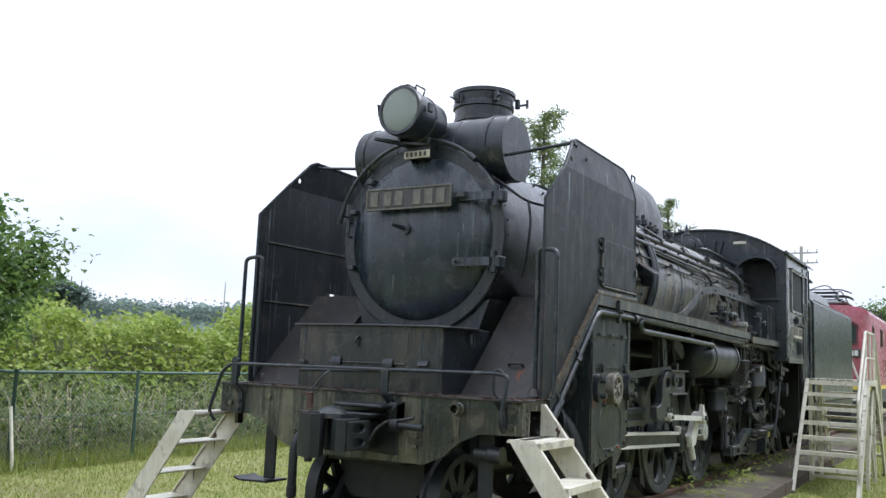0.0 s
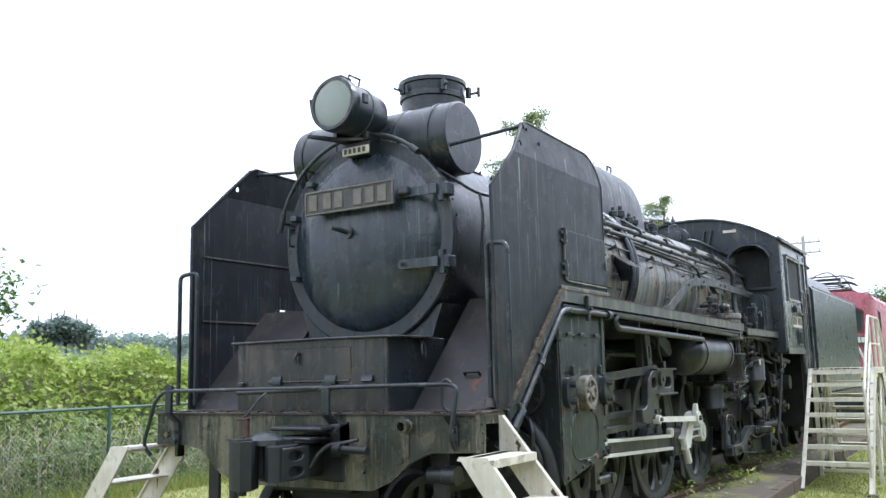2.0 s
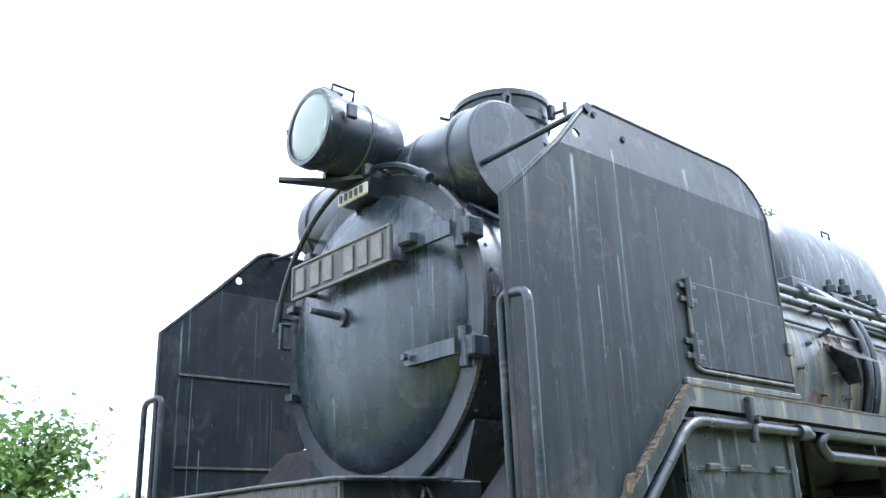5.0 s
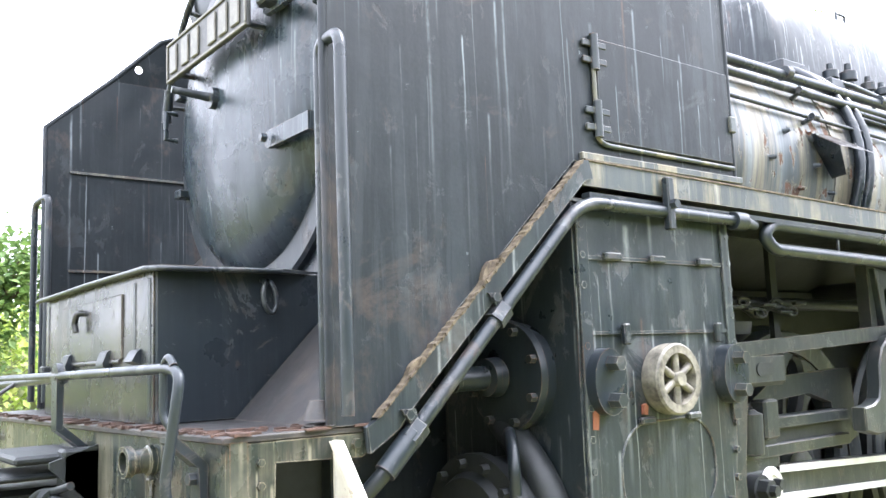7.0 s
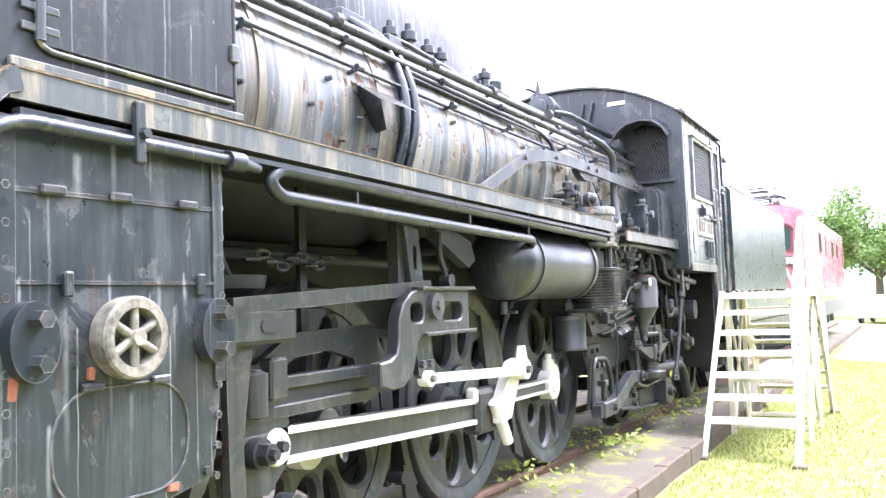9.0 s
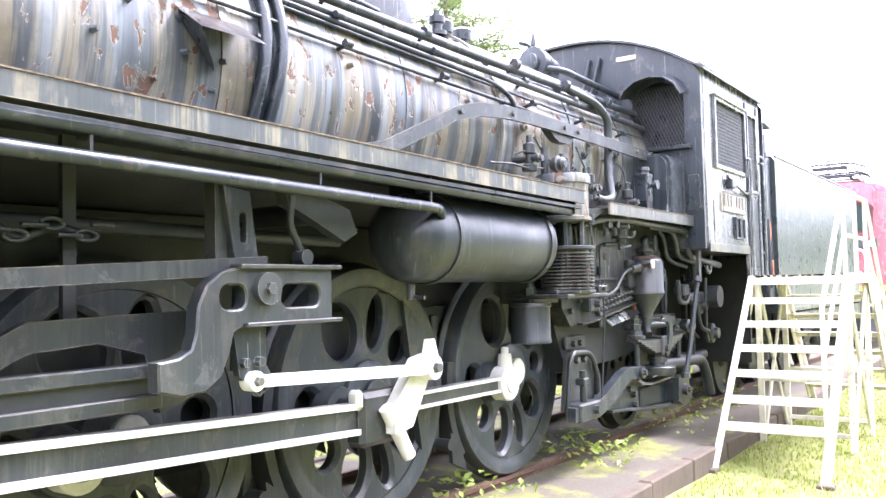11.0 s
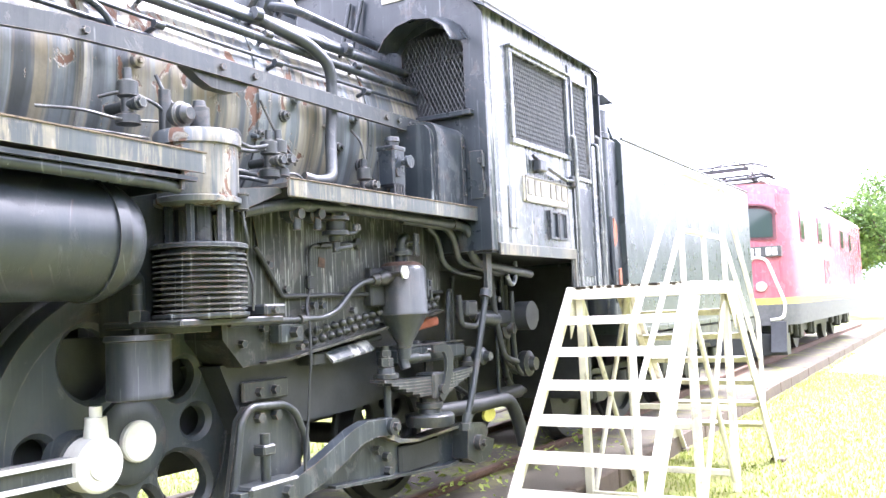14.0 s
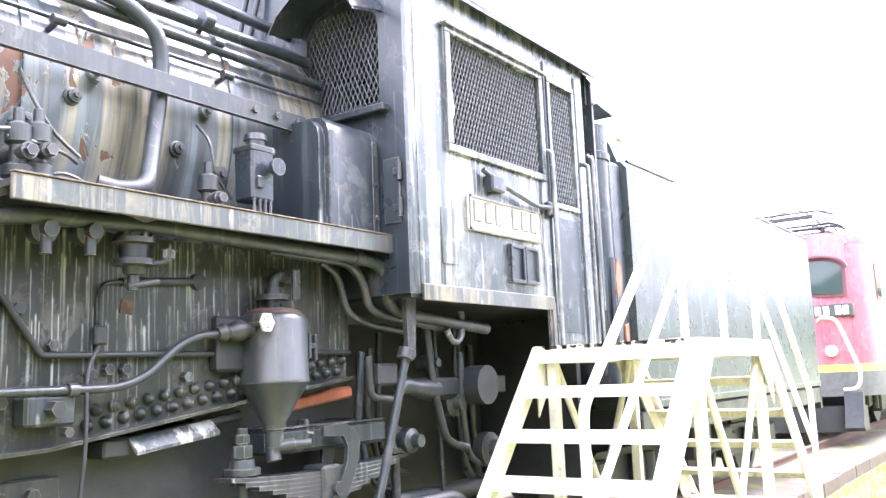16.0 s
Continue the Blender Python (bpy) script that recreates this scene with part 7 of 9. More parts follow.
for s in (1, -1):
    side = [(CF + 0.10, 1.78), (11.52, 1.78), (11.52, 1.40), (11.62, 1.40), (12.20, 1.40), (12.20, 1.78), (12.20, 2.2), (12.20, 3.64), (CF + 0.10, 3.64)]
    wall = part("cab_side", Shape().holed("x", side, [rounded(10.43, 11.50, 2.66, 3.34, 0.02), rounded(11.66, 11.99, 2.50, 3.36, 0.02)], s * (CS - 0.02), s * CS), CAB_PAINT, engine, "cab side sheet with heavy white rain streaks")
    part("corner_post", Shape().prism("z", [(s * (CS - 0.12), CF), (s * (CS - 0.05), CF + 0.015), (s * (CS - 0.012), CF + 0.05), (s * CS, CF + 0.12), (s * (CS - 0.03), CF + 0.12), (s * (CS - 0.12), CF + 0.04)], 1.78, 3.62), CAB_PAINT, wall)
    g = Shape().box(s * CS, s * (CS + 0.02), CF + 0.1, 11.56, 1.745, 1.835, 0.004).box(s * CS, s * (CS + 0.012), 11.54, 11.58, 1.40, 1.8)
    part("lower_strip", g, CREAM_EDGE, wall)
    wf = Shape()
    for y0, y1, z0, z1 in ((10.38, 11.54, 3.34, 3.38), (10.38, 11.54, 2.62, 2.665), (10.38, 10.43, 2.665, 3.34), (11.49, 11.54, 2.665, 3.34)):
        wf.box(s * (CS - 0.005), s * (CS + 0.028), y0, y1, z0, z1, 0.005)
    wf.box(s * CS, s * (CS + 0.05), 10.36, 11.56, 3.375, 3.395, 0.004)
    window = part("side_window_frame", wf, CAB_PAINT, wall)
    dw = Shape()
    for y0, y1, z0, z1 in ((11.62, 12.03, 3.36, 3.40), (11.62, 12.03, 2.46, 2.50), (11.62, 11.66, 2.50, 3.36), (11.99, 12.03, 2.50, 3.36)):
        dw.box(s * (CS - 0.005), s * (CS + 0.02), y0, y1, z0, z1, 0.004)
    dwin = part("door_window_frame", dw, CAB_PAINT, wall)
    # expanded-metal screens in the windows
    for parent, y0, y1, z0, z1 in ((window, 10.43, 11.49, 2.665, 3.34), (dwin, 11.66, 11.99, 2.50, 3.36)):
        w = Shape()
        step, dz = 0.034, 0.075
        for sg in (1, -1):
            k = y0 - (z1 - z0) * step / dz
            while k < y1 + (z1 - z0) * step / dz:
                a = [k, z0 if sg > 0 else z1]
                b = [k + (z1 - z0) * step / dz, z1 if sg > 0 else z0]
                if b[0] > y0 and a[0] < y1:
                    t0, t1 = max(0, (y0 - a[0]) / (b[0] - a[0])), min(1, (y1 - a[0]) / (b[0] - a[0]))
                    p = (a[0] + (b[0] - a[0]) * t0, a[1] + (b[1] - a[1]) * t0)
                    q = (a[0] + (b[0] - a[0]) * t1, a[1] + (b[1] - a[1]) * t1)
                    w.add([(s * (CS - 0.012), p[0] - 0.0045, p[1]), (s * (CS - 0.012), p[0] + 0.0045, p[1]), (s * (CS - 0.012), q[0] + 0.0045, q[1]), (s * (CS - 0.012), q[0] - 0.0045, q[1]), (s * (CS - 0.006), p[0], p[1]), (s * (CS - 0.006), q[0], q[1])], [(0, 1, 4), (3, 5, 2), (0, 4, 5, 3), (1, 2, 5, 4), (0, 3, 2, 1)])
                k += step
        tagged(part("wire_screen", w, SCREEN_WIRE, parent, "diamond expanded-metal screen", 0), kind="stuff")
    # pale patch stands in for bright sky seen through the far windows
    if s > 0:
        part("sky_patch", Shape().prism("x", [(10.44, 2.85), (10.475, 2.84), (10.49, 2.90), (10.47, 2.95), (10.475, 2.99), (10.44, 3.0)], CS - 0.003, CS), PALE_TAG, window, "pale patch on the screen for sky seen through the cab")
    # door outline, handles, plates
    part("door_seam", Shape().tube([(s * CS, 11.60, 3.5), (s * CS, 11.60, 1.42)], 0.012, 6).tube([(s * CS, 12.07, 3.5), (s * CS, 12.07, 1.42)], 0.012, 6).box(s * CS, s * (CS + 0.008), 11.66, 12.01, 1.6, 2.40, 0.003), BLACK, wall)
    for y in (11.57, 12.12):
        part("grab_rail", Shape().tube([(s * CS, y, 2.85), (s * (CS + 0.055), y, 2.83), (s * (CS + 0.055), y, 1.45), (s * CS, y, 1.43)], 0.016, 8, 0.04), CAB_PAINT, wall)
    npl = part("number_plate", Shape().box(s * CS, s * (CS + 0.02), 10.565, 11.42, 2.18, 2.39, 0.005), PALE_TAG, wall, "pale cast number plate with raised bars")
    g = Shape()
    for y0, y1, z0, z1 in ((10.565, 11.42, 2.375, 2.39), (10.565, 11.42, 2.18, 2.195), (10.565, 10.58, 2.18, 2.39), (11.405, 11.42, 2.18, 2.39)):
        g.box(s * (CS + 0.02), s * (CS + 0.028), y0, y1, z0, z1)
    part("frame", g, PLATE_METAL, npl)
    for k, y in enumerate((10.645, 10.77, 10.885, 11.08, 11.195, 11.31)):
        part("bar", Shape().box(s * (CS + 0.018), s * (CS + 0.03), y - 0.04, y + 0.04, 2.235, 2.365, 0.006), PLATE_METAL, npl)
    part("lamp_bracket", Shape().tube([(s * (CS + 0.03), 10.72, 2.56), (s * (CS + 0.05), 10.86, 2.50), (s * (CS + 0.05), 11.3, 2.42), (s * (CS + 0.03), 11.62, 2.44)], 0.016, 6, 0.05).box(s * CS, s * (CS + 0.07), 10.76, 10.92, 2.44, 2.54, 0.012).box(s * CS, s * (CS + 0.05), 11.5, 11.64, 2.38, 2.48, 0.012), BLACK, wall)
    holder = part("card_holder", Shape().box(s * CS, s * (CS + 0.012), 11.0, 11.37, 1.90, 2.14, 0.004), BLACK, wall)
    for y in (11.04, 11.22):
        g = Shape()
        for y0, y1, z0, z1 in ((y - 0.03, y + 0.14, 2.12, 2.14), (y - 0.03, y + 0.14, 1.90, 1.92), (y - 0.03, y - 0.01, 1.92, 2.12), (y + 0.12, y + 0.14, 1.92, 2.12)):
            g.box(s * (CS + 0.012), s * (CS + 0.03), y0, y1, z0, z1, 0.003)
        part("frame", g, BLACK, holder)
    part("side_panel", Shape().box(s * CS, s * (CS + 0.008), 10.30, 10.46, 1.96, 2.28, 0.003), CAB_PAINT, wall)
    # window hood on the cab front
    hood = [(0.68, 3.38), (0.74, 3.47), (0.85, 3.545), (1.0, 3.575), (1.15, 3.55), (1.26, 3.47), (1.32, 3.36)]
    h = Shape()
    n = len(hood)
    h.add([(s * x, CF, z) for x, z in hood] + [(s * x, CF - 0.27, z - 0.06) for x, z in hood] + [(s * x, CF, z + 0.014) for x, z in hood] + [(s * x, CF - 0.27, z - 0.046) for x, z in hood],
          [(i, i + 1, n + i + 1, n + i) for i in range(n - 1)] + [(2 * n + i, 3 * n + i, 3 * n + i + 1, 2 * n + i + 1) for i in range(n - 1)] + [(n + i, n + i + 1, 3 * n + i + 1, 3 * n + i) for i in range(n - 1)])
    part("window_hood", h, BLACK, cab)
    w = Shape()
    for sg in (1, -1):
        for k in range(-12, 26):
            a, b = (0.72 + k * 0.034, 2.84 if sg > 0 else 3.46), (0.72 + k * 0.034 + 0.28, 3.46 if sg > 0 else 2.84)
            if b[0] <= 0.72 or a[0] >= 1.27:
                continue
            t0, t1 = max(0, (0.72 - a[0]) / 0.28), min(1, (1.27 - a[0]) / 0.28)
            w.tube([(s * (a[0] + 0.28 * t0), CF + 0.015, a[1] + (b[1] - a[1]) * t0), (s * (a[0] + 0.28 * t1), CF + 0.015, a[1] + (b[1] - a[1]) * t1)], 0.003, 3)
    tagged(part("wire_screen", w, SCREEN_WIRE, cab, "diamond expanded-metal screen", 0), kind="stuff")
    part("window_sill", Shape().box(s * 0.68, s * 1.34, CF - 0.06, CF + 0.01, 2.79, 2.83, 0.006), BLACK, cab)
    # box beside the firebox, before the cab
    lock = Shape()
    rim = [(0.86, 2.08), (1.25, 2.08), (1.25, 2.60), (1.235, 2.655), (1.20, 2.69), (1.14, 2.705), (0.86, 2.705)]
    lock.prism("y", [(s * x, z) for x, z in rim], 9.60, 9.995).prism("y", [(s * (x - 0.03 if x > 1 else x), z - (0.02 if z > 2.2 else 0)) for x, z in rim], 9.56, 9.60)
    locker = part("front_locker", lock, LICHEN, cab, "rounded blue-black sheet locker before the cab")
    part("cover_strip", Shape().box(s * 1.25, s * 1.258, 9.60, 9.63, 2.10, 2.62, 0.003).box(s * 1.25, s * 1.256, 9.94, 9.99, 2.10, 2.62, 0.003), LICHEN, locker)
    part("bolt", Shape().bolt((s * 1.256, 9.965, 2.2), (s, 0, 0), 0.014, 0.012).bolt((s * 1.256, 9.965, 2.38), (s, 0, 0), 0.014, 0.012).bolt((s * 1.256, 9.965, 2.55), (s, 0, 0), 0.014, 0.012), LICHEN, locker)
    front_hatch = part("front_hatch", Shape().box(s * 1.29, s * 1.40, CF - 0.014, CF, 2.16, 2.52, 0.004), LICHEN, cab)
    for z in (2.24, 2.44):
        part("hinge", Shape().cyl((s * 1.405, CF - 0.02, z - 0.05), (s * 1.405, CF - 0.02, z + 0.05), 0.014, n=10).box(s * 1.36, s * 1.41, CF - 0.022, CF - 0.012, z - 0.02, z + 0.02, 0.003), GREY_STEEL, front_hatch)
part("cab_tag", Shape().box(0.56, 0.78, CF - 0.015, CF, 3.79, 3.84, 0.004), PALE_TAG, cab, "small pale enamel strip")
g = Shape()
for x0, x1 in ((0.26, 0.30), (0.38, 0.40)):
    g.tube([(x0, CF - 0.03, 3.86), (x1 - 0.12, CF - 0.06, 3.45)], 0.018, 6)
part("roof_step", g, BLACK, cab)
# roof shell
xs = np.linspace(-1.50, 1.50, 31)
def roof_line(x):
    return roof_z(x) if abs(x) < 1.36 else roof_z(1.36) - (abs(x) - 1.36) * 0.6


top = [(x, roof_line(x)) for x in xs]
low = [(x, roof_line(x) - 0.025) for x in xs[::-1]]
roof = part("cab_roof", Shape().prism("y", top + low, CF - 0.06, CR + 0.1), BLACK, engine, "curved black cab roof")
for s in (1, -1):
    part("rain_gutter", Shape().tube([(s * 1.44, CF + 0.0, 3.64), (s * 1.44, CR + 0.05, 3.62)], 0.022, 6), CREAM_EDGE, roof)
    part("corner_flap", Shape().prism("x", [(12.36, 3.375), (12.42, 3.40), (12.72, 3.36), (12.72, 3.345), (12.42, 3.385), (12.36, 3.36)], s * 1.24, s * 1.46), BLACK, roof)
    part("flap_stay", Shape().box(s * 1.30, s * 1.40, 12.36, 12.41, 3.37, 3.62, 0.004), BLACK, roof)
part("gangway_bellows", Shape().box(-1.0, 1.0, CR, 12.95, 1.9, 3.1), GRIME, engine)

# ---- tender ----
tender = thing("tender", "green-grey steel tender with faded glossy paint, coupled behind the engine", "tender")
T0, T1 = 12.98, 19.05
sec = [(-1.43, 1.02), (-1.43, 2.98), (-1.38, 3.04), (1.38, 3.04), (1.43, 2.98), (1.43, 1.02)]
body = part("tank_body", Shape().prism("y", sec, T0, T1), TENDER_GREEN, tender)
part("coal_bunker", Shape().prism("y", [(-1.35, 3.03), (-1.29, 3.20), (-1.22, 3.31), (-1.17, 3.32), (1.17, 3.32), (1.22, 3.31), (1.29, 3.20), (1.35, 3.03)], T0 + 0.02, 15.95), TENDER_GREEN, tender, "raised grey-green bunker on the tender top")
part("top_bead", Shape().tube([(1.435, T0, 3.03), (1.435, T1, 3.03)], 0.014, 6).tube([(-1.435, T0, 3.03), (-1.435, T1, 3.03)], 0.014, 6), BLACK, body)
for s in (1, -1):
    part("end_post", Shape().prism("z", arc(s * 1.22, 12.63, 0.19, 0, 360, 16)[:-1], 1.2, 3.27), BLACK, tender, "dark rounded front post with rust patches")
    part("end_panel", Shape().box(s * 1.10, s * 1.38, 12.72, 12.98, 1.15, 3.02, 0.03), BLACK, tender)
    part("post_cap", Shape().spin((s * 1.22, 12.63, 2.98), (s * 1.22, 12.63, 3.05), [(0, 0.19), (0.1, 0.205), (0.9, 0.205), (1, 0.19)], 16), BLACK, tender)
    part("rust_patch", Shape().prism("x", [(12.72, 1.9), (12.80, 1.95), (12.82, 2.12), (12.74, 2.2), (12.70, 2.05)], s * 1.375, s * 1.398).prism("x", [(12.84, 1.5), (12.9, 1.52), (12.9, 1.7), (12.84, 1.68)], s * 1.375, s * 1.392), RED_RUST, tender)
    part("hose", Shape().tube([(s * 1.36, 12.55, 2.2), (s * 1.38, 12.5, 1.7), (s * 1.36, 12.62, 1.35), (s * 1.34, 12.72, 1.2)], 0.03, 8, 0.1).tube([(s * 1.40, 12.62, 2.2), (s * 1.42, 12.58, 1.7), (s * 1.40, 12.66, 1.35)], 0.025, 8, 0.1), BLACK, tender)
    part("handrail", Shape().tube([(s * 1.42, 12.28, 2.95), (s * 1.46, 12.28, 2.92), (s * 1.46, 12.28, 1.3)], 0.016, 8, 0.03), CAB_PAINT, tender)
    part("sole_bar", Shape().box(s * 1.34, s * 1.42, T0, T1, 0.80, 1.0, 0.01), GREY_STEEL, tender)
    part("side_band", Shape().box(s * 1.43, s * 1.442, T0 + 0.02, T1 - 0.02, 1.02, 1.08, 0.004), TENDER_GREEN, tender)
    for y in (13.9, 17.2):
        fr = part("bogie_frame", Shape().prism("x", [(y - 1.0, 0.52), (y - 0.8, 0.66), (y + 0.8, 0.66), (y + 1.0, 0.52), (y + 0.6, 0.36), (y + 0.25, 0.30), (y - 0.25, 0.30), (y - 0.6, 0.36)], s * 0.86, s * 0.94), GRIME, tender)
        part("spring", Shape().cyl((s * 0.98, y - 0.12, 0.36), (s * 0.98, y - 0.12, 0.60), 0.08, n=12).cyl((s * 0.98, y + 0.12, 0.36), (s * 0.98, y + 0.12, 0.60), 0.08, n=12), GRIME, fr)
        for dy in (-0.8, 0.8):
            w = part("tender_wheel", Shape().spin((s * 0.50, y + dy, 0.457), (s * 0.66, y + dy, 0.457), [(0, 0.1), (0, 0.55), (0.2, 0.55), (0.28, 0.517), (1, 0.507), (1, 0.42), (0.7, 0.40), (0.7, 0.16), (1, 0.12), (1, 0.02)], 36), GRIME, tender)
            part("axle_box", Shape().box(s * 0.86, s * 1.02, y + dy - 0.15, y + dy + 0.15, 0.32, 0.60, 0.02), GRIME, w)
part("under_frame", Shape().box(-1.30, 1.30, T0, T1, 0.82, 1.02).box(-0.6, 0.6, T0, T1, 0.6, 0.85).box(-1.42, 1.42, T1 - 0.05, T1 + 0.03, 0.72, 1.02), GRIME, tender)
part("brake_cylinder", Shape().cyl((1.05, 15.3, 0.62), (1.05, 15.8, 0.62), 0.17, n=20).box(0.8, 1.2, 14.7, 15.2, 0.45, 0.78, 0.02), GRIME, tender)
part("rear_ladder", Shape().tube([(1.2, T1 + 0.06, 0.7), (1.2, T1 + 0.06, 3.1)], 0.02, 6).tube([(0.85, T1 + 0.06, 0.7), (0.85, T1 + 0.06, 3.1)], 0.02, 6), BLACK, tender)

# ---- electric locomotive behind ----
PINK = old_paint("faded_red_paint", (0.34, 0.085, 0.115), (0.70, 0.50, 0.50), 0.5, 0.0, (0.18, 0.32), (0.48, 0.20, 0.23), 0.6, 0.0, (0.8, 3.2, 1.2), 0.8)
YELLOW = plain("yellow_stripe_paint", (0.72, 0.55, 0.06), (0.8, 0.65, 0.12), 0.5)
SKIRT = plain("dark_grey_skirt_paint", (0.07, 0.075, 0.075), (0.12, 0.12, 0.12), 0.5)
GLASS = Mat("dark_window_glass").end((0.04, 0.06, 0.055), 0.06, IOR=1.5)
FRAME_DARK = plain("maroon_window_rubber", (0.10, 0.03, 0.04), (0.16, 0.05, 0.06), 0.5)
electric = thing("electric_locomotive", "faded red electric locomotive with yellow stripe and grey skirt", "locomotive")
E0, E1, EX = 23.0, 37.2, 1.42
plan = [(-EX, E0 + 0.55), (-1.15, E0 + 0.12), (-0.6, E0), (0.6, E0), (1.15, E0 + 0.12), (EX, E0 + 0.55), (EX, E1 - 0.4), (1.0, E1), (-1.0, E1), (-EX, E1 - 0.4)]
part("body", Shape().prism("z", plan, 1.27, 3.42), PINK, electric)
part("yellow_band", Shape().prism("z", [(x * 1.004, y + (-0.004 if y < 30 else 0.004)) for x, y in plan], 1.15, 1.275), YELLOW, electric)
part("skirt", Shape().prism("z", [(x * 1.006, y + (-0.006 if y < 30 else 0.006)) for x, y in plan], 0.72, 1.15), SKIRT, electric)
prof = [(-EX, 3.42), (-1.36, 3.54), (-1.2, 3.62), (-0.8, 3.69), (0, 3.72), (0.8, 3.69), (1.2, 3.62), (1.36, 3.54), (EX, 3.42)]
part("roof", Shape().prism("y", prof, E0 + 0.5, E1 - 0.3).prism("y", [(x * 0.84, 3.42 + (z - 3.42) * 0.8) for x, z in prof], E0 + 0.14, E0 + 0.5), PINK, electric)
for s in (1, -1):
    w = [(s * 0.20, 2.50), (s * 1.16, 2.47)] + [(s * (0.68 + 0.49 * math.cos(radians(a))), 2.98 + 0.20 * math.sin(radians(a))) for a in range(0, 181, 15)]
    fw = part("front_window", Shape().prism("y", w, E0 + 0.02, E0 + 0.055).moved(Matrix.Translation((0, -0.03, 0))), FRAME_DARK, electric)
    part("pane", Shape().prism("y", [(s * 0.68 + (x - s * 0.68) * 0.86, 2.82 + (z - 2.82) * 0.86) for x, z in w], E0 - 0.03, E0 - 0.02), GLASS, fw)
    hood = [(0.68 + 0.53 * math.cos(radians(a)), 2.99 + 0.235 * math.sin(radians(a))) for a in range(0, 181, 15)] + [(0.68 + 0.49 * math.cos(radians(a)), 2.985 + 0.20 * math.sin(radians(a))) for a in range(180, -1, -15)]
    part("window_hood", Shape().prism("y", [(s * x, z) for x, z in hood], E0 - 0.10, E0 + 0.05), FRAME_DARK, electric)
    part("buffer_lamp", Shape().cyl((s * 0.80, E0 - 0.06, 1.52), (s * 0.80, E0 + 0.1, 1.52), 0.10, n=20), ROD_WHITE, electric)
    part("grab_rail", Shape().tube([(s * 0.62, E0 - 0.02, 2.05), (s * 0.70, E0 - 0.12, 2.12), (s * 0.95, E0 - 0.14, 2.08), (s * 1.25, E0 - 0.05, 1.15), (s * 1.20, E0 - 0.08, 0.85), (s * 0.95, E0 - 0.08, 0.84)], 0.032, 8, 0.12), ROD_WHITE, electric)
    part("front_step", Shape().prism("x", [(E0 - 0.1, 0.80), (E0 + 0.05, 0.8), (E0 - 0.05, 0.2), (E0 - 0.28, 0.2), (E0 - 0.2, 0.4)], s * 0.95, s * 1.25), GRIME, electric)
    for y, ww, z0, z1, mat in ((24.5, 0.55, 2.46, 3.14, GLASS), (27.2, 0.7, 2.52, 3.16, GLASS), (29.2, 0.55, 2.52, 3.16, FRAME_DARK), (31.6, 0.7, 2.52, 3.1, GLASS), (33.6, 0.6, 2.52, 3.1, GLASS), (36.4, 0.5, 2.46, 3.08, FRAME_DARK)):
        sw = part("side_window", Shape().prism("x", rounded(y - ww / 2, y + ww / 2, z0, z1, 0.08), s * EX, s * (EX + 0.02)), FRAME_DARK, electric)
        part("pane", Shape().prism("x", rounded(y - ww / 2 + 0.06, y + ww / 2 - 0.06, z0 + 0.05, z1 - 0.05, 0.05), s * (EX + 0.02), s * (EX + 0.024)), mat, sw)
    for y in (28.1, 33.4, 34.6):
        part("louvre_panel", Shape().box(s * EX, s * (EX + 0.015), y - 0.45, y + 0.45, 1.55, 2.15, 0.006), PINK, electric)
    for y in (25.6, 27.6, 32.6, 34.6):
        part("wheel", Shape().spin((s * 0.50, y, 0.53), (s * 0.66, y, 0.53), [(0, 0.1), (0, 0.56), (0.2, 0.56), (0.28, 0.53), (1, 0.52), (1, 0.1)], 32), GRIME, electric)
        part("axle_box", Shape().box(s * 0.9, s * 1.12, y - 0.2, y + 0.2, 0.34, 0.7, 0.03).cyl((s * 1.0, y - 0.32, 0.4), (s * 1.0, y - 0.32, 0.72), 0.09, n=10).cyl((s * 1.0, y + 0.32, 0.4), (s * 1.0, y + 0.32, 0.72), 0.09, n=10), GRIME, electric)
    for y in (26.6, 33.6):
        part("bogie_frame", Shape().box(s * 0.85, s * 1.0, y - 1.8, y + 1.8, 0.45, 0.75, 0.03), GRIME, electric)
epl = part("number_plate", Shape().box(0.12, 1.22, E0 - 0.012, E0 + 0.2, 2.12, 2.34, 0.006), PLATE_DARK, electric, "dark plate with pale raised bars")
for x in (0.24, 0.40, 0.64, 0.78, 0.98, 1.10):
    part("bar", Shape().box(x - 0.05, x + 0.05, E0 - 0.02, E0 - 0.008, 2.15, 2.31, 0.006), ROD_WHITE, epl)
part("snow_plough", Shape().prism("z", [(-1.2, E0 + 0.5), (-1.2, E0 + 0.1), (0, E0 - 0.45), (1.2, E0 + 0.1), (1.2, E0 + 0.5)], 0.12, 0.55), GRIME, electric)
part("under_floor", Shape().box(-0.9, 0.9, E0 + 0.6, E1 - 0.6, 0.5, 0.9), GRIME, electric)
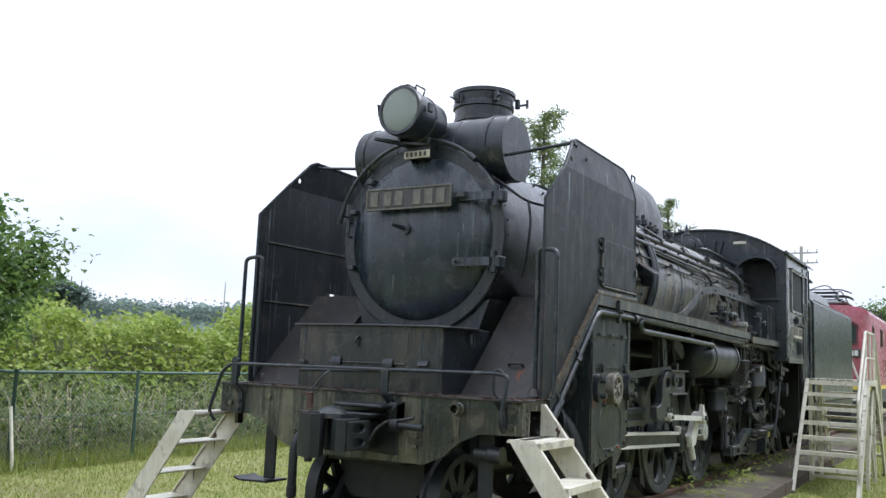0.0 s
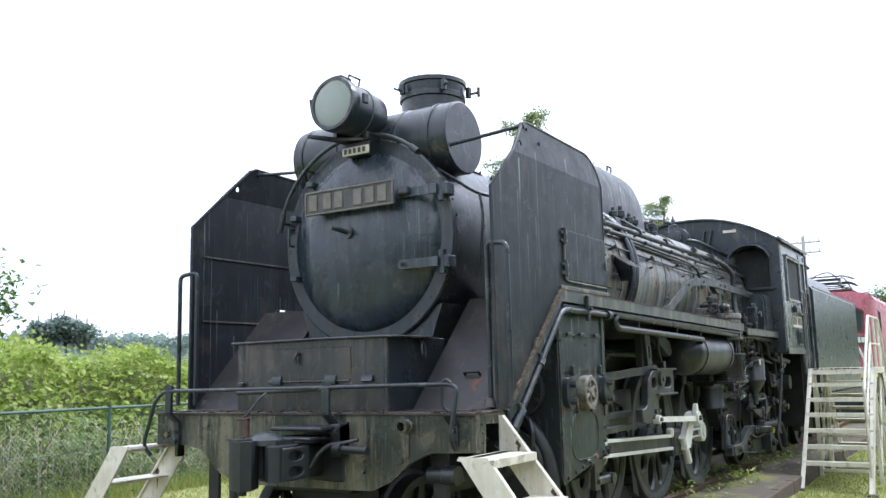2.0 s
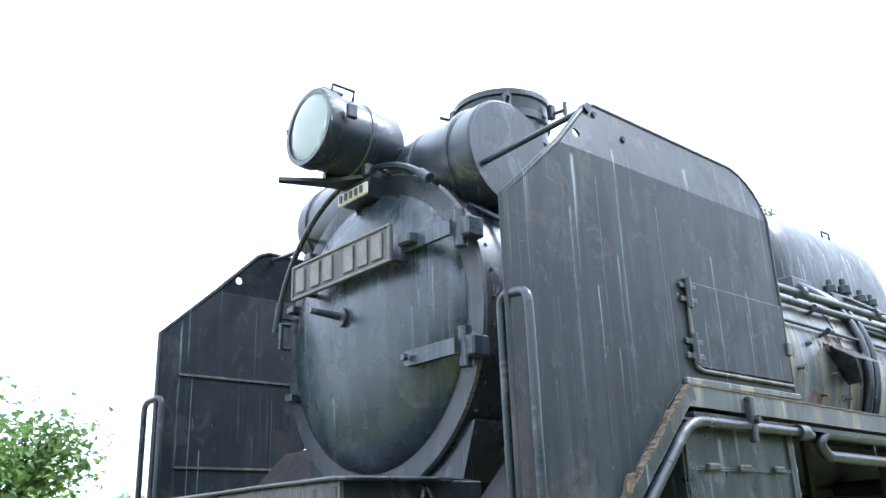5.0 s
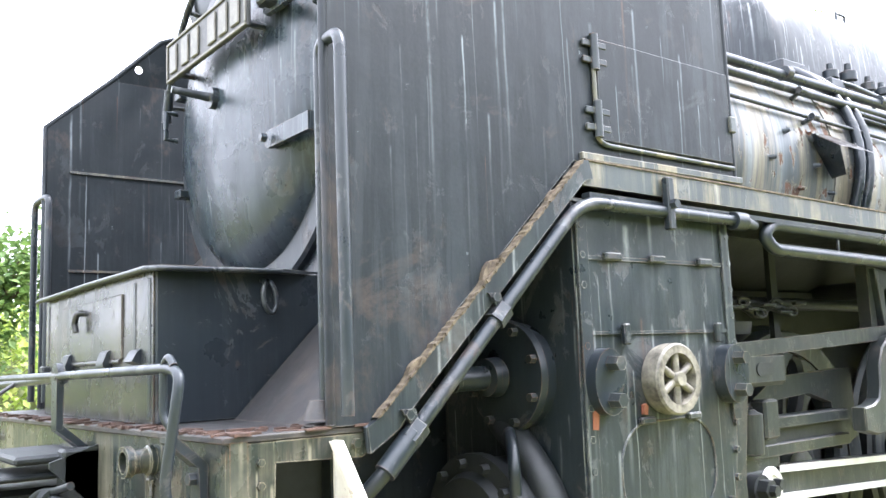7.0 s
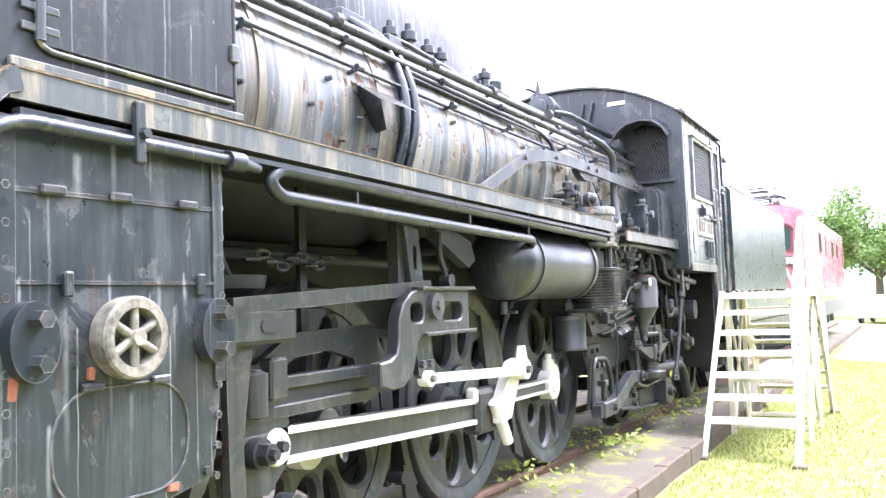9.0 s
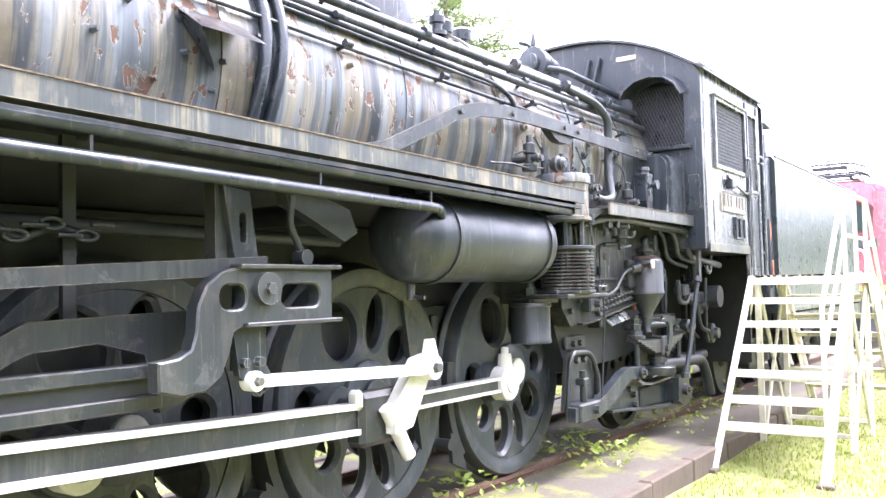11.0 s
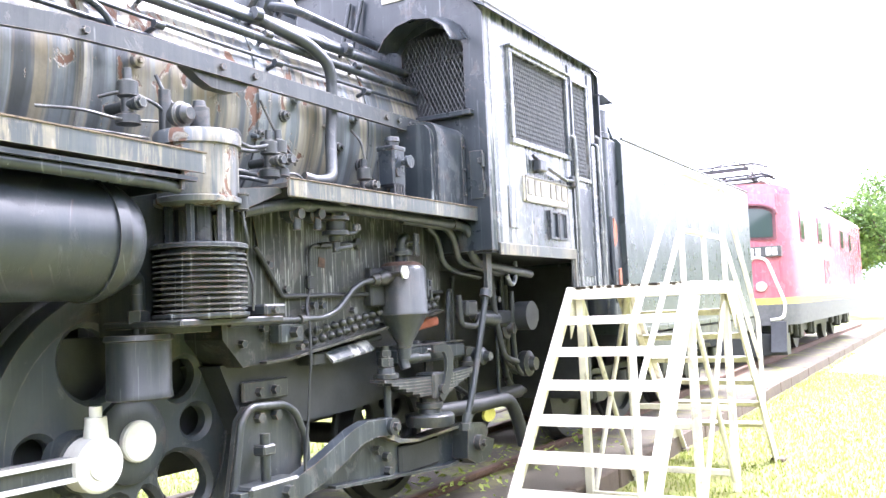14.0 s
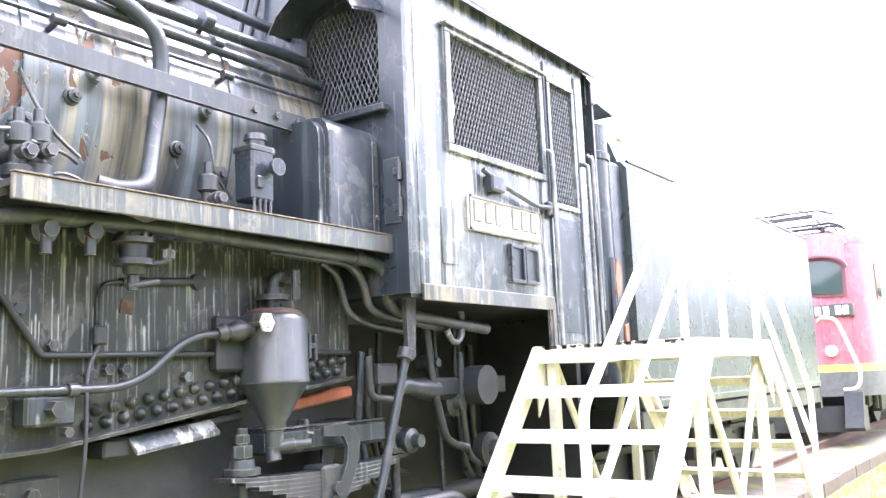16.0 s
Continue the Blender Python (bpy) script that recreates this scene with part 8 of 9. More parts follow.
for y in (25.2, 35.0):
    pn = part("pantograph", Shape().box(-0.75, 0.75, y - 0.9, y + 0.9, 3.78, 3.82, 0.01).box(-0.7, -0.62, y - 0.8, y + 0.8, 3.70, 3.86).box(0.62, 0.7, y - 0.8, y + 0.8, 3.70, 3.86), RUST, electric, "folded rust-brown pantograph")
    g = Shape()
    for s in (1, -1):
        g.tube([(s * 0.6, y - 0.8, 3.86), (s * 0.35, y + 0.6, 4.02), (s * 0.3, y - 0.1, 4.10)], 0.022, 6).tube([(s * 0.6, y + 0.8, 3.86), (s * 0.35, y - 0.6, 4.0), (s * 0.3, y + 0.1, 4.10)], 0.022, 6)
    g.tube([(-0.8, y, 4.02), (-0.6, y, 4.12), (0.6, y, 4.12), (0.8, y, 4.02)], 0.025, 6, 0.08).tube([(-0.8, y + 0.3, 4.0), (-0.6, y + 0.3, 4.1), (0.6, y + 0.3, 4.1), (0.8, y + 0.3, 4.0)], 0.025, 6, 0.08)
    g.tube([(-0.5, y - 1.1, 3.95), (-0.3, y - 0.9, 4.28), (0.0, y + 0.1, 4.50), (0.1, y + 1.2, 4.38), (0.2, y + 1.7, 4.0)], 0.020, 8, 0.4).tube([(0.5, y - 1.1, 3.95), (0.42, y - 0.6, 4.22), (0.40, y + 0.6, 4.30), (0.5, y + 1.6, 3.95)], 0.020, 8, 0.4)
    for k in range(5):
        g.cyl((-0.55, y - 0.7 + k * 0.35, 3.95 + 0.03 * (k % 2)), (0.55, y - 0.7 + k * 0.35, 3.95 + 0.03 * (k % 2)), 0.018, n=8)
    g.box(-0.5, 0.5, y - 1.2, y - 1.12, 4.08, 4.16, 0.01).tube([(-0.9, y - 1.16, 4.10), (-0.6, y - 1.16, 4.22), (0.6, y - 1.16, 4.22), (0.9, y - 1.16, 4.10)], 0.022, 8, 0.1)
    part("frame_bar", g, GRIME, pn)
    for x in (-0.66, 0.66):
        for dy in (-0.6, 0.6):
            part("insulator", Shape().spin((x, y + dy, 3.62), (x, y + dy, 3.78), [(0, 0.05), (0.2, 0.08), (0.3, 0.05), (0.5, 0.08), (0.6, 0.05), (0.8, 0.08), (1, 0.04)], 12), GREY_STEEL, pn)

# ---- ground, track and stairs ----
def grass_material():
    m = Mat("mown_grass")
    big = m.ramp(m.noise(0.35, detail=6, rough=0.6), 0.36, 0.64)
    mid = m.ramp(m.noise(2.6, detail=8, rough=0.7), 0.35, 0.65)
    fine = m.noise(38, detail=6, rough=0.8)
    green = m.mix(fine, (0.145, 0.195, 0.034), (0.30, 0.345, 0.072))
    dry = m.mix(fine, (0.32, 0.27, 0.14), (0.48, 0.42, 0.23))
    col = m.mix(m.times(big, 0.38), green, dry)
    col = m.mix(m.times(mid, 0.6), col, (0.20, 0.15, 0.085))
    return m.end(col, 0.9, fine, 0.6, 0.03)


def dirt_material():
    m = Mat("dark_trackside_dirt")
    a = m.noise(1.3, detail=8, rough=0.7)
    b = m.noise(45, detail=6, rough=0.75)
    col = m.mix(b, (0.060, 0.051, 0.039), (0.15, 0.128, 0.096))
    col = m.mix(m.times(m.ramp(a, 0.50, 0.62), 0.8), col, m.mix(b, (0.14, 0.15, 0.035), (0.30, 0.30, 0.06)))
    return m.end(col, 0.92, b, 0.6, 0.02)


GRASS, DIRT = grass_material(), dirt_material()
CONCRETE = old_paint("weathered_concrete", (0.085, 0.064, 0.046), (0.17, 0.14, 0.105), 0.1, 0.0, (0.8, 0.95), (0.055, 0.042, 0.030), 0.85)
RAIL = plain("rusted_rail", (0.075, 0.042, 0.028), (0.15, 0.085, 0.055), 0.75, 25, 0.3)
STAIR_PAINT = old_paint("cream_white_stair_paint", (0.56, 0.54, 0.45), (0.44, 0.39, 0.27), 0.6, 0.05, (0.45, 0.65), (0.40, 0.34, 0.22), 0.4, 0.15, (0.0, 1.6, 0.3), 0.5, 0.75, 0.5)


def ground_z(x, y):
    near = -0.31 - 0.07 * min(1.0, max(0.0, (x - 1.6) / 1.2))
    return near + 0.02 * noise.noise((x * 0.7, y * 0.7, 0.0))


xs = sorted(set([-900, -300, -120, -60, -35, -22] + list(np.arange(-16, 16.1, 0.4)) + [22, 35, 60, 120, 300, 900]))
ys = sorted(set([-900, -300, -120, -60, -30, -18] + list(np.arange(-12, 46.1, 0.5)) + [55, 70, 100, 160, 300, 900]))
g = Shape()
g.add([(x, y, ground_z(x, y) if abs(x) < 30 and abs(y) < 60 else -0.36) for y in ys for x in xs], [(j * len(xs) + i, j * len(xs) + i + 1, (j + 1) * len(xs) + i + 1, (j + 1) * len(xs) + i) for j in range(len(ys) - 1) for i in range(len(xs) - 1)])
ground = new("ground", mesh_of("ground", g, GRASS, 60))
tagged(ground, "mown green and straw-coloured grass with bare patches", "grass", kind="structure")
# track bed between kerbs
bx, by = np.linspace(-1.46, 1.46, 22), np.arange(-7.0, 44.1, 0.4)
g = Shape()
g.add([(x, y, -0.13 + 0.022 * noise.noise((x * 2.1, y * 2.1, 5)) - 0.02 * (abs(x) > 1.0)) for y in by for x in bx], [(j * 22 + i, j * 22 + i + 1, (j + 1) * 22 + i + 1, (j + 1) * 22 + i) for j in range(len(by) - 1) for i in range(21)])
bed = new("track_bed", mesh_of("track_bed", g, DIRT, 60))
tagged(bed, "dark dirt track bed with yellow-green moss", "track bed", kind="structure")
kerb_stone = mesh_of("kerb_stone", Shape().box(-0.06, 0.06, 0.0, 0.985, -0.45, -0.13, 0.012), CONCRETE)
for s in (1, -1):
    kerb = new("kerb", mesh_of("kerb", Shape().box(s * 1.50 - 0.05, s * 1.50 + 0.05, -7.0, 44.0, -0.46, -0.15), CONCRETE))
    tagged(kerb, "weathered concrete kerb beside the track", "kerb", kind="structure")
    for i in range(51):
        k = new("kerb_stone", kerb_stone)
        k.location = ((s * 1.52 + 0.006 * math.sin(i * 2.3 + s)) * K, (-7.0 + i) * K, 0.006 * math.sin(i * 1.7) * K)
        k.parent = kerb
for s in (1, -1):
    x = s * 0.605
    prof = [(-0.06, -0.15), (0.06, -0.15), (0.06, -0.135), (0.012, -0.12), (0.010, -0.05), (0.036, -0.035), (0.036, -0.004), (0.028, 0.0), (-0.028, 0.0), (-0.036, -0.004), (-0.036, -0.035), (-0.010, -0.05), (-0.012, -0.12), (-0.06, -0.135)]
    bar = Shape()
    line = [(-6.8, 0.0), (2.0, 0.0), (5.0, -0.02), (8.0, -0.06), (13.0, -0.06), (22.0, 0.0), (44.0, 0.0)]
    k = len(prof)
    bar.add([(x + a, y, b + dz) for y, dz in line for a, b in prof], [tuple(range(k)), tuple(reversed(range(len(line) * k - k, len(line) * k)))] + [(j * k + i, j * k + (i + 1) % k, (j + 1) * k + (i + 1) % k, (j + 1) * k + i) for j in range(len(line) - 1) for i in range(k)])
    rail = new("rail", mesh_of("rail", bar, RAIL))
    tagged(rail, "rust-brown steel rail on the track bed", "rail", "rails", kind="structure")

def short_stair(s):
    """Steel step ladder leading down from the front deck to the grass."""
    st = thing("step_ladder", "cream-white steel step ladder with rust spots, beside the front beam", "stairs", "front step ladders")
    e = 0.0 if s > 0 else -0.10
    y0, y1 = -0.27 + e, 0.31 + e
    for y in (y0, y1):
        ln = [(1.45, 1.06), (1.65, 1.06), (2.68, -0.28), (2.68, -0.37), (2.50, -0.37)] if y == y0 else [(1.42, 1.28), (1.46, 1.28), (2.70, -0.25), (2.70, -0.37), (2.52, -0.37), (1.42, 1.04)]
        edge = ln[1:3] + [(ln[2][0], ln[2][1] - 0.02), (ln[1][0] - 0.02, ln[1][1])]
        part("stringer", Shape().prism("y", [(s * x, z) for x, z in ln], y - 0.006, y + 0.006).prism("y", [(s * x, z) for x, z in edge], y - 0.03 if y == y1 else y, y if y == y1 else y + 0.03), STAIR_PAINT, st)
    for i in range(5):
        z = 1.05 - i * 0.27
        x = 1.46 + i * 0.209
        tr = part("tread", Shape().box(s * x, s * (x + 0.23), y0 + 0.006, y1 - 0.006, z - 0.014, z, 0.003), STAIR_PAINT, st)
        part("nosing", Shape().box(s * (x + 0.222), s * (x + 0.232), y0 + 0.006, y1 - 0.006, z - 0.05, z - 0.002), STAIR_PAINT, tr)
    g = Shape()
    for i in range(4):
        x, z = 1.56 + i * 0.24, 1.10 - i * 0.30
        g.prism("y", [(s * (x - 0.02), z), (s * (x + 0.015), z - 0.03), (s * (x + 0.03), z + 0.02), (s * x, z + 0.035)], y1 - 0.0105, y1 - 0.006)
        g.prism("y", [(s * (x - 0.006), z - 0.02), (s * (x + 0.010), z - 0.02), (s * (x + 0.004), z - 0.13)], y1 - 0.0098, y1 - 0.006)
    part("rust_spot", g, RUST, st)
    part("toe_plate", Shape().box(s * 1.44, s * 1.53, y0, y1, 1.035, 1.05), STAIR_PAINT, st)
    return st


short_stair(1)
short_stair(-1)

# double work platform beside the cab
plat = thing("work_platform", "cream-white steel platform with steep steps on both sides and hand rails", "stairs")
PX0, PX1, PY0, PY1, PZ = 1.57, 2.57, 11.06, 12.48, 1.49
deck = part("deck", Shape().box(PX0, PX1, PY0, PY1, PZ - 0.03, PZ, 0.004), STAIR_PAINT, plat)
part("deck_edge", Shape().box(PX0 - 0.01, PX1 + 0.01, PY0 - 0.012, PY0, PZ - 0.10, PZ + 0.004, 0.003).box(PX0 - 0.01, PX1 + 0.01, PY1, PY1 + 0.012, PZ - 0.1, PZ + 0.004, 0.003).box(PX1, PX1 + 0.012, PY0, PY1, PZ - 0.1, PZ + 0.004, 0.003).box(PX0 - 0.012, PX0, PY0, PY1, PZ - 0.1, PZ + 0.004, 0.003), STAIR_PAINT, deck)
g = Shape()
rng = random.Random(11)
for i in range(70):
    x = rng.uniform(PX0, PX1 - 0.05)
    g.box(x, x + rng.uniform(0.006, 0.05), PY0 - 0.015, PY0 - 0.010, PZ - rng.uniform(0.002, 0.022), PZ + rng.uniform(0.001, 0.004))
part("rust_edge", g, CRUST, deck)
for d in (-1, 1):
    yt = PY0 if d < 0 else PY1
    run, rise = 1.56, 1.84
    for x in (PX0, PX1):
        gz = ground_z(x, yt + d * run)
        top = [(yt, PZ), (yt + d * 0.02, PZ), (yt + d * run, gz + 0.02), (yt + d * run, gz), (yt + d * (run - 0.17), gz), (yt - d * 0.0, PZ - 0.22)]
        st = part("stringer", Shape().prism("x", top, x - 0.006, x + 0.006).prism("x", [(yt + d * 0.02, PZ), (yt + d * run, gz + 0.02), (yt + d * run - d * 0.02, gz + 0.01), (yt, PZ - 0.02)], x if x == PX0 else x - 0.055, x + 0.055 if x == PX0 else x), STAIR_PAINT, plat)
        part("foot", Shape().box(x - 0.07, x + 0.07, yt + d * run - 0.10, yt + d * run + 0.06, gz - 0.05, gz + 0.035, 0.01), CONCRETE, st)
        part("gusset", Shape().prism("x", [(yt, PZ - 0.1), (yt - d * 0.26, PZ - 0.1), (yt, PZ - 0.42)], x - 0.005, x + 0.005), STAIR_PAINT, st)
    for i in range(1, 7):
        z = PZ - i * 0.236
        y = yt + d * (i * 0.236 / rise * run + 0.02)
        tr = part("tread", Shape().box(PX0 + 0.006, PX1 - 0.006, y - d * 0.16, y + d * 0.02, z - 0.012, z, 0.003), STAIR_PAINT, plat)
        part("nosing", Shape().box(PX0 + 0.006, PX1 - 0.006, y + d * 0.012, y + d * 0.022, z - 0.062, z - 0.001), STAIR_PAINT, tr)
for x in (PX0 + 0.05, PX1 - 0.05):
    for y in (PY0 + 0.12, PY1 - 0.12):
        part("leg", Shape().box(x - 0.03, x + 0.03, y - 0.03, y + 0.03, ground_z(x, y), PZ - 0.03, 0.004), STAIR_PAINT, plat)
    part("diagonal", Shape().tube([(x, PY0 + 0.15, PZ - 0.1), (x, PY1 - 0.2, -0.25)], 0.022, 6).tube([(x, PY1 - 0.15, PZ - 0.1), (x, PY0 + 0.2, -0.25)], 0.022, 6), STAIR_PAINT, plat)
for z in (-0.22, 0.35):
    part("tie", Shape().box(PX0 + 0.05, PX1 - 0.05, PY0 + 0.10, PY0 + 0.14, z, z + 0.05, 0.004).box(PX0 + 0.05, PX1 - 0.05, PY1 - 0.14, PY1 - 0.10, z, z + 0.05, 0.004), STAIR_PAINT, plat)
RX = PX1 - 0.02
part("hand_rail", Shape().tube([(RX, 9.70, -0.12), (RX, 9.70, 1.18), (RX, 10.96, 2.33), (RX, 12.42, 2.33), (RX, 13.58, 1.10), (RX, 13.56, 0.0)], 0.023, 12, 0.06), STAIR_PAINT, plat)
part("mid_rail", Shape().tube([(RX, 9.72, 0.74), (RX, 10.94, 1.88), (RX, 12.32, 1.88), (RX, 13.54, 0.72)], 0.020, 12, 0.05), STAIR_PAINT, plat)
for y in (10.96, 11.62, 12.30):
    part("rail_post", Shape().tube([(RX, y, PZ), (RX, y, 2.33)], 0.022, 12), STAIR_PAINT, plat)

# ---- fence ----
FENCE_GREEN = plain("green_fence_paint", (0.032, 0.075, 0.060), (0.065, 0.12, 0.095), 0.5)
FX, F0, BAY, FTOP = -8.10, 2.24, 2.235, 1.14
fence = thing("chain_link_fence", "green chain-link fence with pipe posts on the grass", "fence")
def fence_bay(post_mesh, rail_mesh, net_mesh, m):
    for name, me in (("post", post_mesh), ("top_rail", rail_mesh), ("chain_link", net_mesh)):
        o = new(name, me)
        o.parent, o.matrix_basis = fence, m
        if name == "chain_link":
            tagged(o, "woven diamond wire mesh", kind="stuff")


post_mesh = mesh_of("post", Shape().cyl((0, 0, -0.36), (0, 0, FTOP + 0.02), 0.03, n=10).cyl((0, 0, FTOP), (0, 0, FTOP + 0.03), 0.036, n=10), FENCE_GREEN)
rail_mesh = mesh_of("top_rail", Shape().cyl((0, 0, FTOP - 0.01), (0, BAY, FTOP - 0.01), 0.024, n=8).cyl((0, 0, -0.25), (0, BAY, -0.25), 0.018, n=6).cyl((0, 0, 0.45), (0, BAY, 0.45), 0.006, n=5), FENCE_GREEN)
net = Shape()
zs0, zs1, pitch = -0.25, FTOP - 0.02, 0.075
hgt = zs1 - zs0
k = -hgt
while k < BAY:
    for sg in (1, -1):
        a, b = (k, zs0 if sg > 0 else zs1), (k + hgt, zs1 if sg > 0 else zs0)
        t0, t1 = max(0.0, -a[0] / hgt), min(1.0, (BAY - a[0]) / hgt)
        if t1 > t0:
            net.tube([(0.004 * sg, a[0] + hgt * t0, a[1] + (b[1] - a[1]) * t0), (0.004 * sg, a[0] + hgt * t1, a[1] + (b[1] - a[1]) * t1)], 0.0026, 3)
    k += pitch
net_mesh = mesh_of("chain_link", net, FENCE_GREEN, 0, False)
for i in range(22):
    fence_bay(post_mesh, rail_mesh, net_mesh, pose(FX * K, (F0 + i * BAY) * K, 0))
for i in range(6):
    fence_bay(post_mesh, rail_mesh, net_mesh, pose((FX - i * BAY) * K, F0 * K, 0, 0, 0, 90))
part("brace", Shape().cyl((FX + 0.02, F0 - 0.05, 0.62), (FX + 0.30, F0 - 0.10, -0.36), 0.025, n=8), STAIR_PAINT, fence)

# ---- leaves ----
def leaf_material(name, dark, light, yellow):
    m = Mat(name)
    g = m.n.new("ShaderNodeNewGeometry")
    r = m.n.new("ShaderNodeValToRGB")
    e = r.color_ramp.elements
    e[0].position, e[0].color, e[1].position, e[1].color = 0.0, (*dark, 1), 0.8, (*light, 1)
    e2 = e.new(1.0)
    e2.color = (*yellow, 1)
    m.l.new(g.outputs["Random Per Island"], r.inputs[0])
    col = m.mix(m.ramp(m.noise(0.6, detail=3), 0.35, 0.65), r.outputs[0], m.mix(0.4, r.outputs[0], light))
    m.bsdf.inputs["Subsurface Weight"].default_value = 0.0
    m.end(col, 0.55)
    tr = m.n.new("ShaderNodeBsdfTranslucent")
    m.l.new(col, tr.inputs["Color"])
    mx = m.n.new("ShaderNodeMixShader")
    mx.inputs[0].default_value = 0.45
    out = m.n["Material Output"]
    m.l.new(m.bsdf.outputs[0], mx.inputs[1])
    m.l.new(tr.outputs[0], mx.inputs[2])
    m.l.new(mx.outputs[0], out.inputs[0])
    return m.m


def leaves(points, size, rs, droop=0.4, slim=0.75):
    """Folded four-cornered leaves at points; size: (n,) lengths. Returns arrays of corners and faces."""
    n = len(points)
    a = rs.uniform(0, 2 * np.pi, n)
    tilt = rs.normal(-droop, 0.45, n)
    d = np.stack([np.cos(a) * np.cos(tilt), np.sin(a) * np.cos(tilt), np.sin(tilt)], 1)
    up = rs.normal(0, 0.45, (n, 3)) + np.array([0, 0, 1.0])
    w = np.cross(d, up)
    w /= np.linalg.norm(w, axis=1, keepdims=True) + 1e-9
    nrm = np.cross(w, d)
    L, W = size[:, None], size[:, None] * slim * 0.5
    p0 = points
    p1 = points + d * L * 0.45 + w * W + nrm * W * 0.25
    p2 = points + d * L - nrm * L * 0.08
    p3 = points + d * L * 0.45 - w * W + nrm * W * 0.25
    v = np.stack([p0, p1, p2, p3], 1).reshape(-1, 3)
    i = np.arange(n)[:, None] * 4
    f = np.concatenate([i + np.array([[0, 1, 2]]), i + np.array([[0, 2, 3]])], 0)
    return v, f


def leaf_mesh(name, v, f, material):
    me = bpy.data.meshes.new(name)
    me.from_pydata((v * K).tolist(), [], f.tolist())
    me.materials.append(material)
    return me


KUDZU = leaf_material("vine_leaves", (0.15, 0.22, 0.035), (0.35, 0.44, 0.09), (0.48, 0.49, 0.17))
SCRUB = leaf_material("dry_scrub_leaves", (0.14, 0.20, 0.08), (0.31, 0.38, 0.17), (0.52, 0.44, 0.29))
BROAD = leaf_material("broad_tree_leaves", (0.07, 0.13, 0.028), (0.22, 0.31, 0.07), (0.36, 0.42, 0.13))
CONIFER = leaf_material("conifer_needles", (0.09, 0.13, 0.045), (0.22, 0.29, 0.10), (0.34, 0.39, 0.17))
TREE_GREEN = leaf_material("deep_green_tree_leaves", (0.045, 0.095, 0.028), (0.15, 0.24, 0.06), (0.28, 0.36, 0.11))
BARK = plain("grey_brown_bark", (0.06, 0.048, 0.036), (0.13, 0.105, 0.08), 0.9, 14, 0.6, 0.0, 0.02)
rs = np.random.RandomState(3)


def bank_top(x, y):
    """Height of the overgrown bank behind the fence."""
    rise = np.clip((-9.0 - x) / 1.6, 0, 1)
    return -0.30 + rise * (1.95 + 0.35 * np.sin(y * 0.9 + x) * np.sin(y * 0.33 + 1.0) + 0.25 * np.sin(y * 2.1 + x * 1.3)) + 0.10 * np.clip(-9.0 - x, 0, 6)


# soil of the bank, in one sheet under the leaves
gx, gy = np.linspace(-30, -8.6, 26), np.linspace(-14, 50, 90)
soil = Shape()
soil.add([(x, y, float(bank_top(x, y)) - 0.28) for y in gy for x in gx], [(j * 26 + i, j * 26 + i + 1, (j + 1) * 26 + i + 1, (j + 1) * 26 + i) for j in range(89) for i in range(25)])
bank = new("bank", mesh_of("bank", soil, plain("leaf_litter", (0.06, 0.075, 0.025), (0.14, 0.15, 0.06), 0.95, 6, 0.5), 60))
tagged(bank, "overgrown earth bank behind the fence", "bank", kind="structure")
n = 90000
px, py = -8.9 - np.abs(rs.normal(0, 2.4, n)), rs.uniform(-2, 46, n)
keep = py < 30
px, py = px[keep], py[keep]
clump = np.sin(px * 2.3 + py * 1.7) * np.sin(py * 2.9 - px * 1.1)
pz = bank_top(px, py) + rs.normal(0, 0.10, len(px)) + 0.16 * clump + np.abs(rs.normal(0, 0.08, len(px)))
v1, f1 = leaves(np.stack([px, py, pz], 1), rs.uniform(0.06, 0.16, len(px)), rs, 0.35, 0.85)
vines = new("vine_thicket", leaf_mesh("vine_thicket", v1, f1, KUDZU))
tagged(vines, "dense bright green vines covering the bank", "vines", kind="stuff")
n = 22000
px, py = rs.uniform(-9.6, -8.15, n), rs.uniform(0, 30, n)
top = np.where(px < -9.0, 1.3, 0.9) + 0.35 * np.sin(py * 1.3) * np.sin(py * 0.47 + 2)
pz = -0.30 + np.abs(rs.rand(n)) ** 0.8 * top
v2, f2 = leaves(np.stack([px, py, pz], 1), rs.uniform(0.05, 0.14, n), rs, 0.1, 0.5)
scrub = new("scrub", leaf_mesh("scrub", v2, f2, SCRUB))
tagged(scrub, "tangled grey-green weeds and dry stalks behind the fence", "weeds", kind="stuff")
st = Shape()
rng = random.Random(4)
for _ in range(900):
    x, y = rng.uniform(-9.4, -8.25), rng.uniform(1, 26)
    h = rng.uniform(0.5, 1.3)
    dx, dy = rng.uniform(-0.5, 0.5), rng.uniform(-0.6, 0.6)
    st.tube([(x, y, -0.3), (x + dx * 0.4, y + dy * 0.4, -0.3 + h * 0.6), (x + dx, y + dy, -0.3 + h)], 0.006, 3)
stalks = new("dry_stalks", mesh_of("dry_stalks", st, plain("dry_straw", (0.36, 0.32, 0.22), (0.56, 0.50, 0.38), 0.9), 0, False))
tagged(stalks, "dry straw-coloured stalks behind the fence", "weeds", kind="stuff")


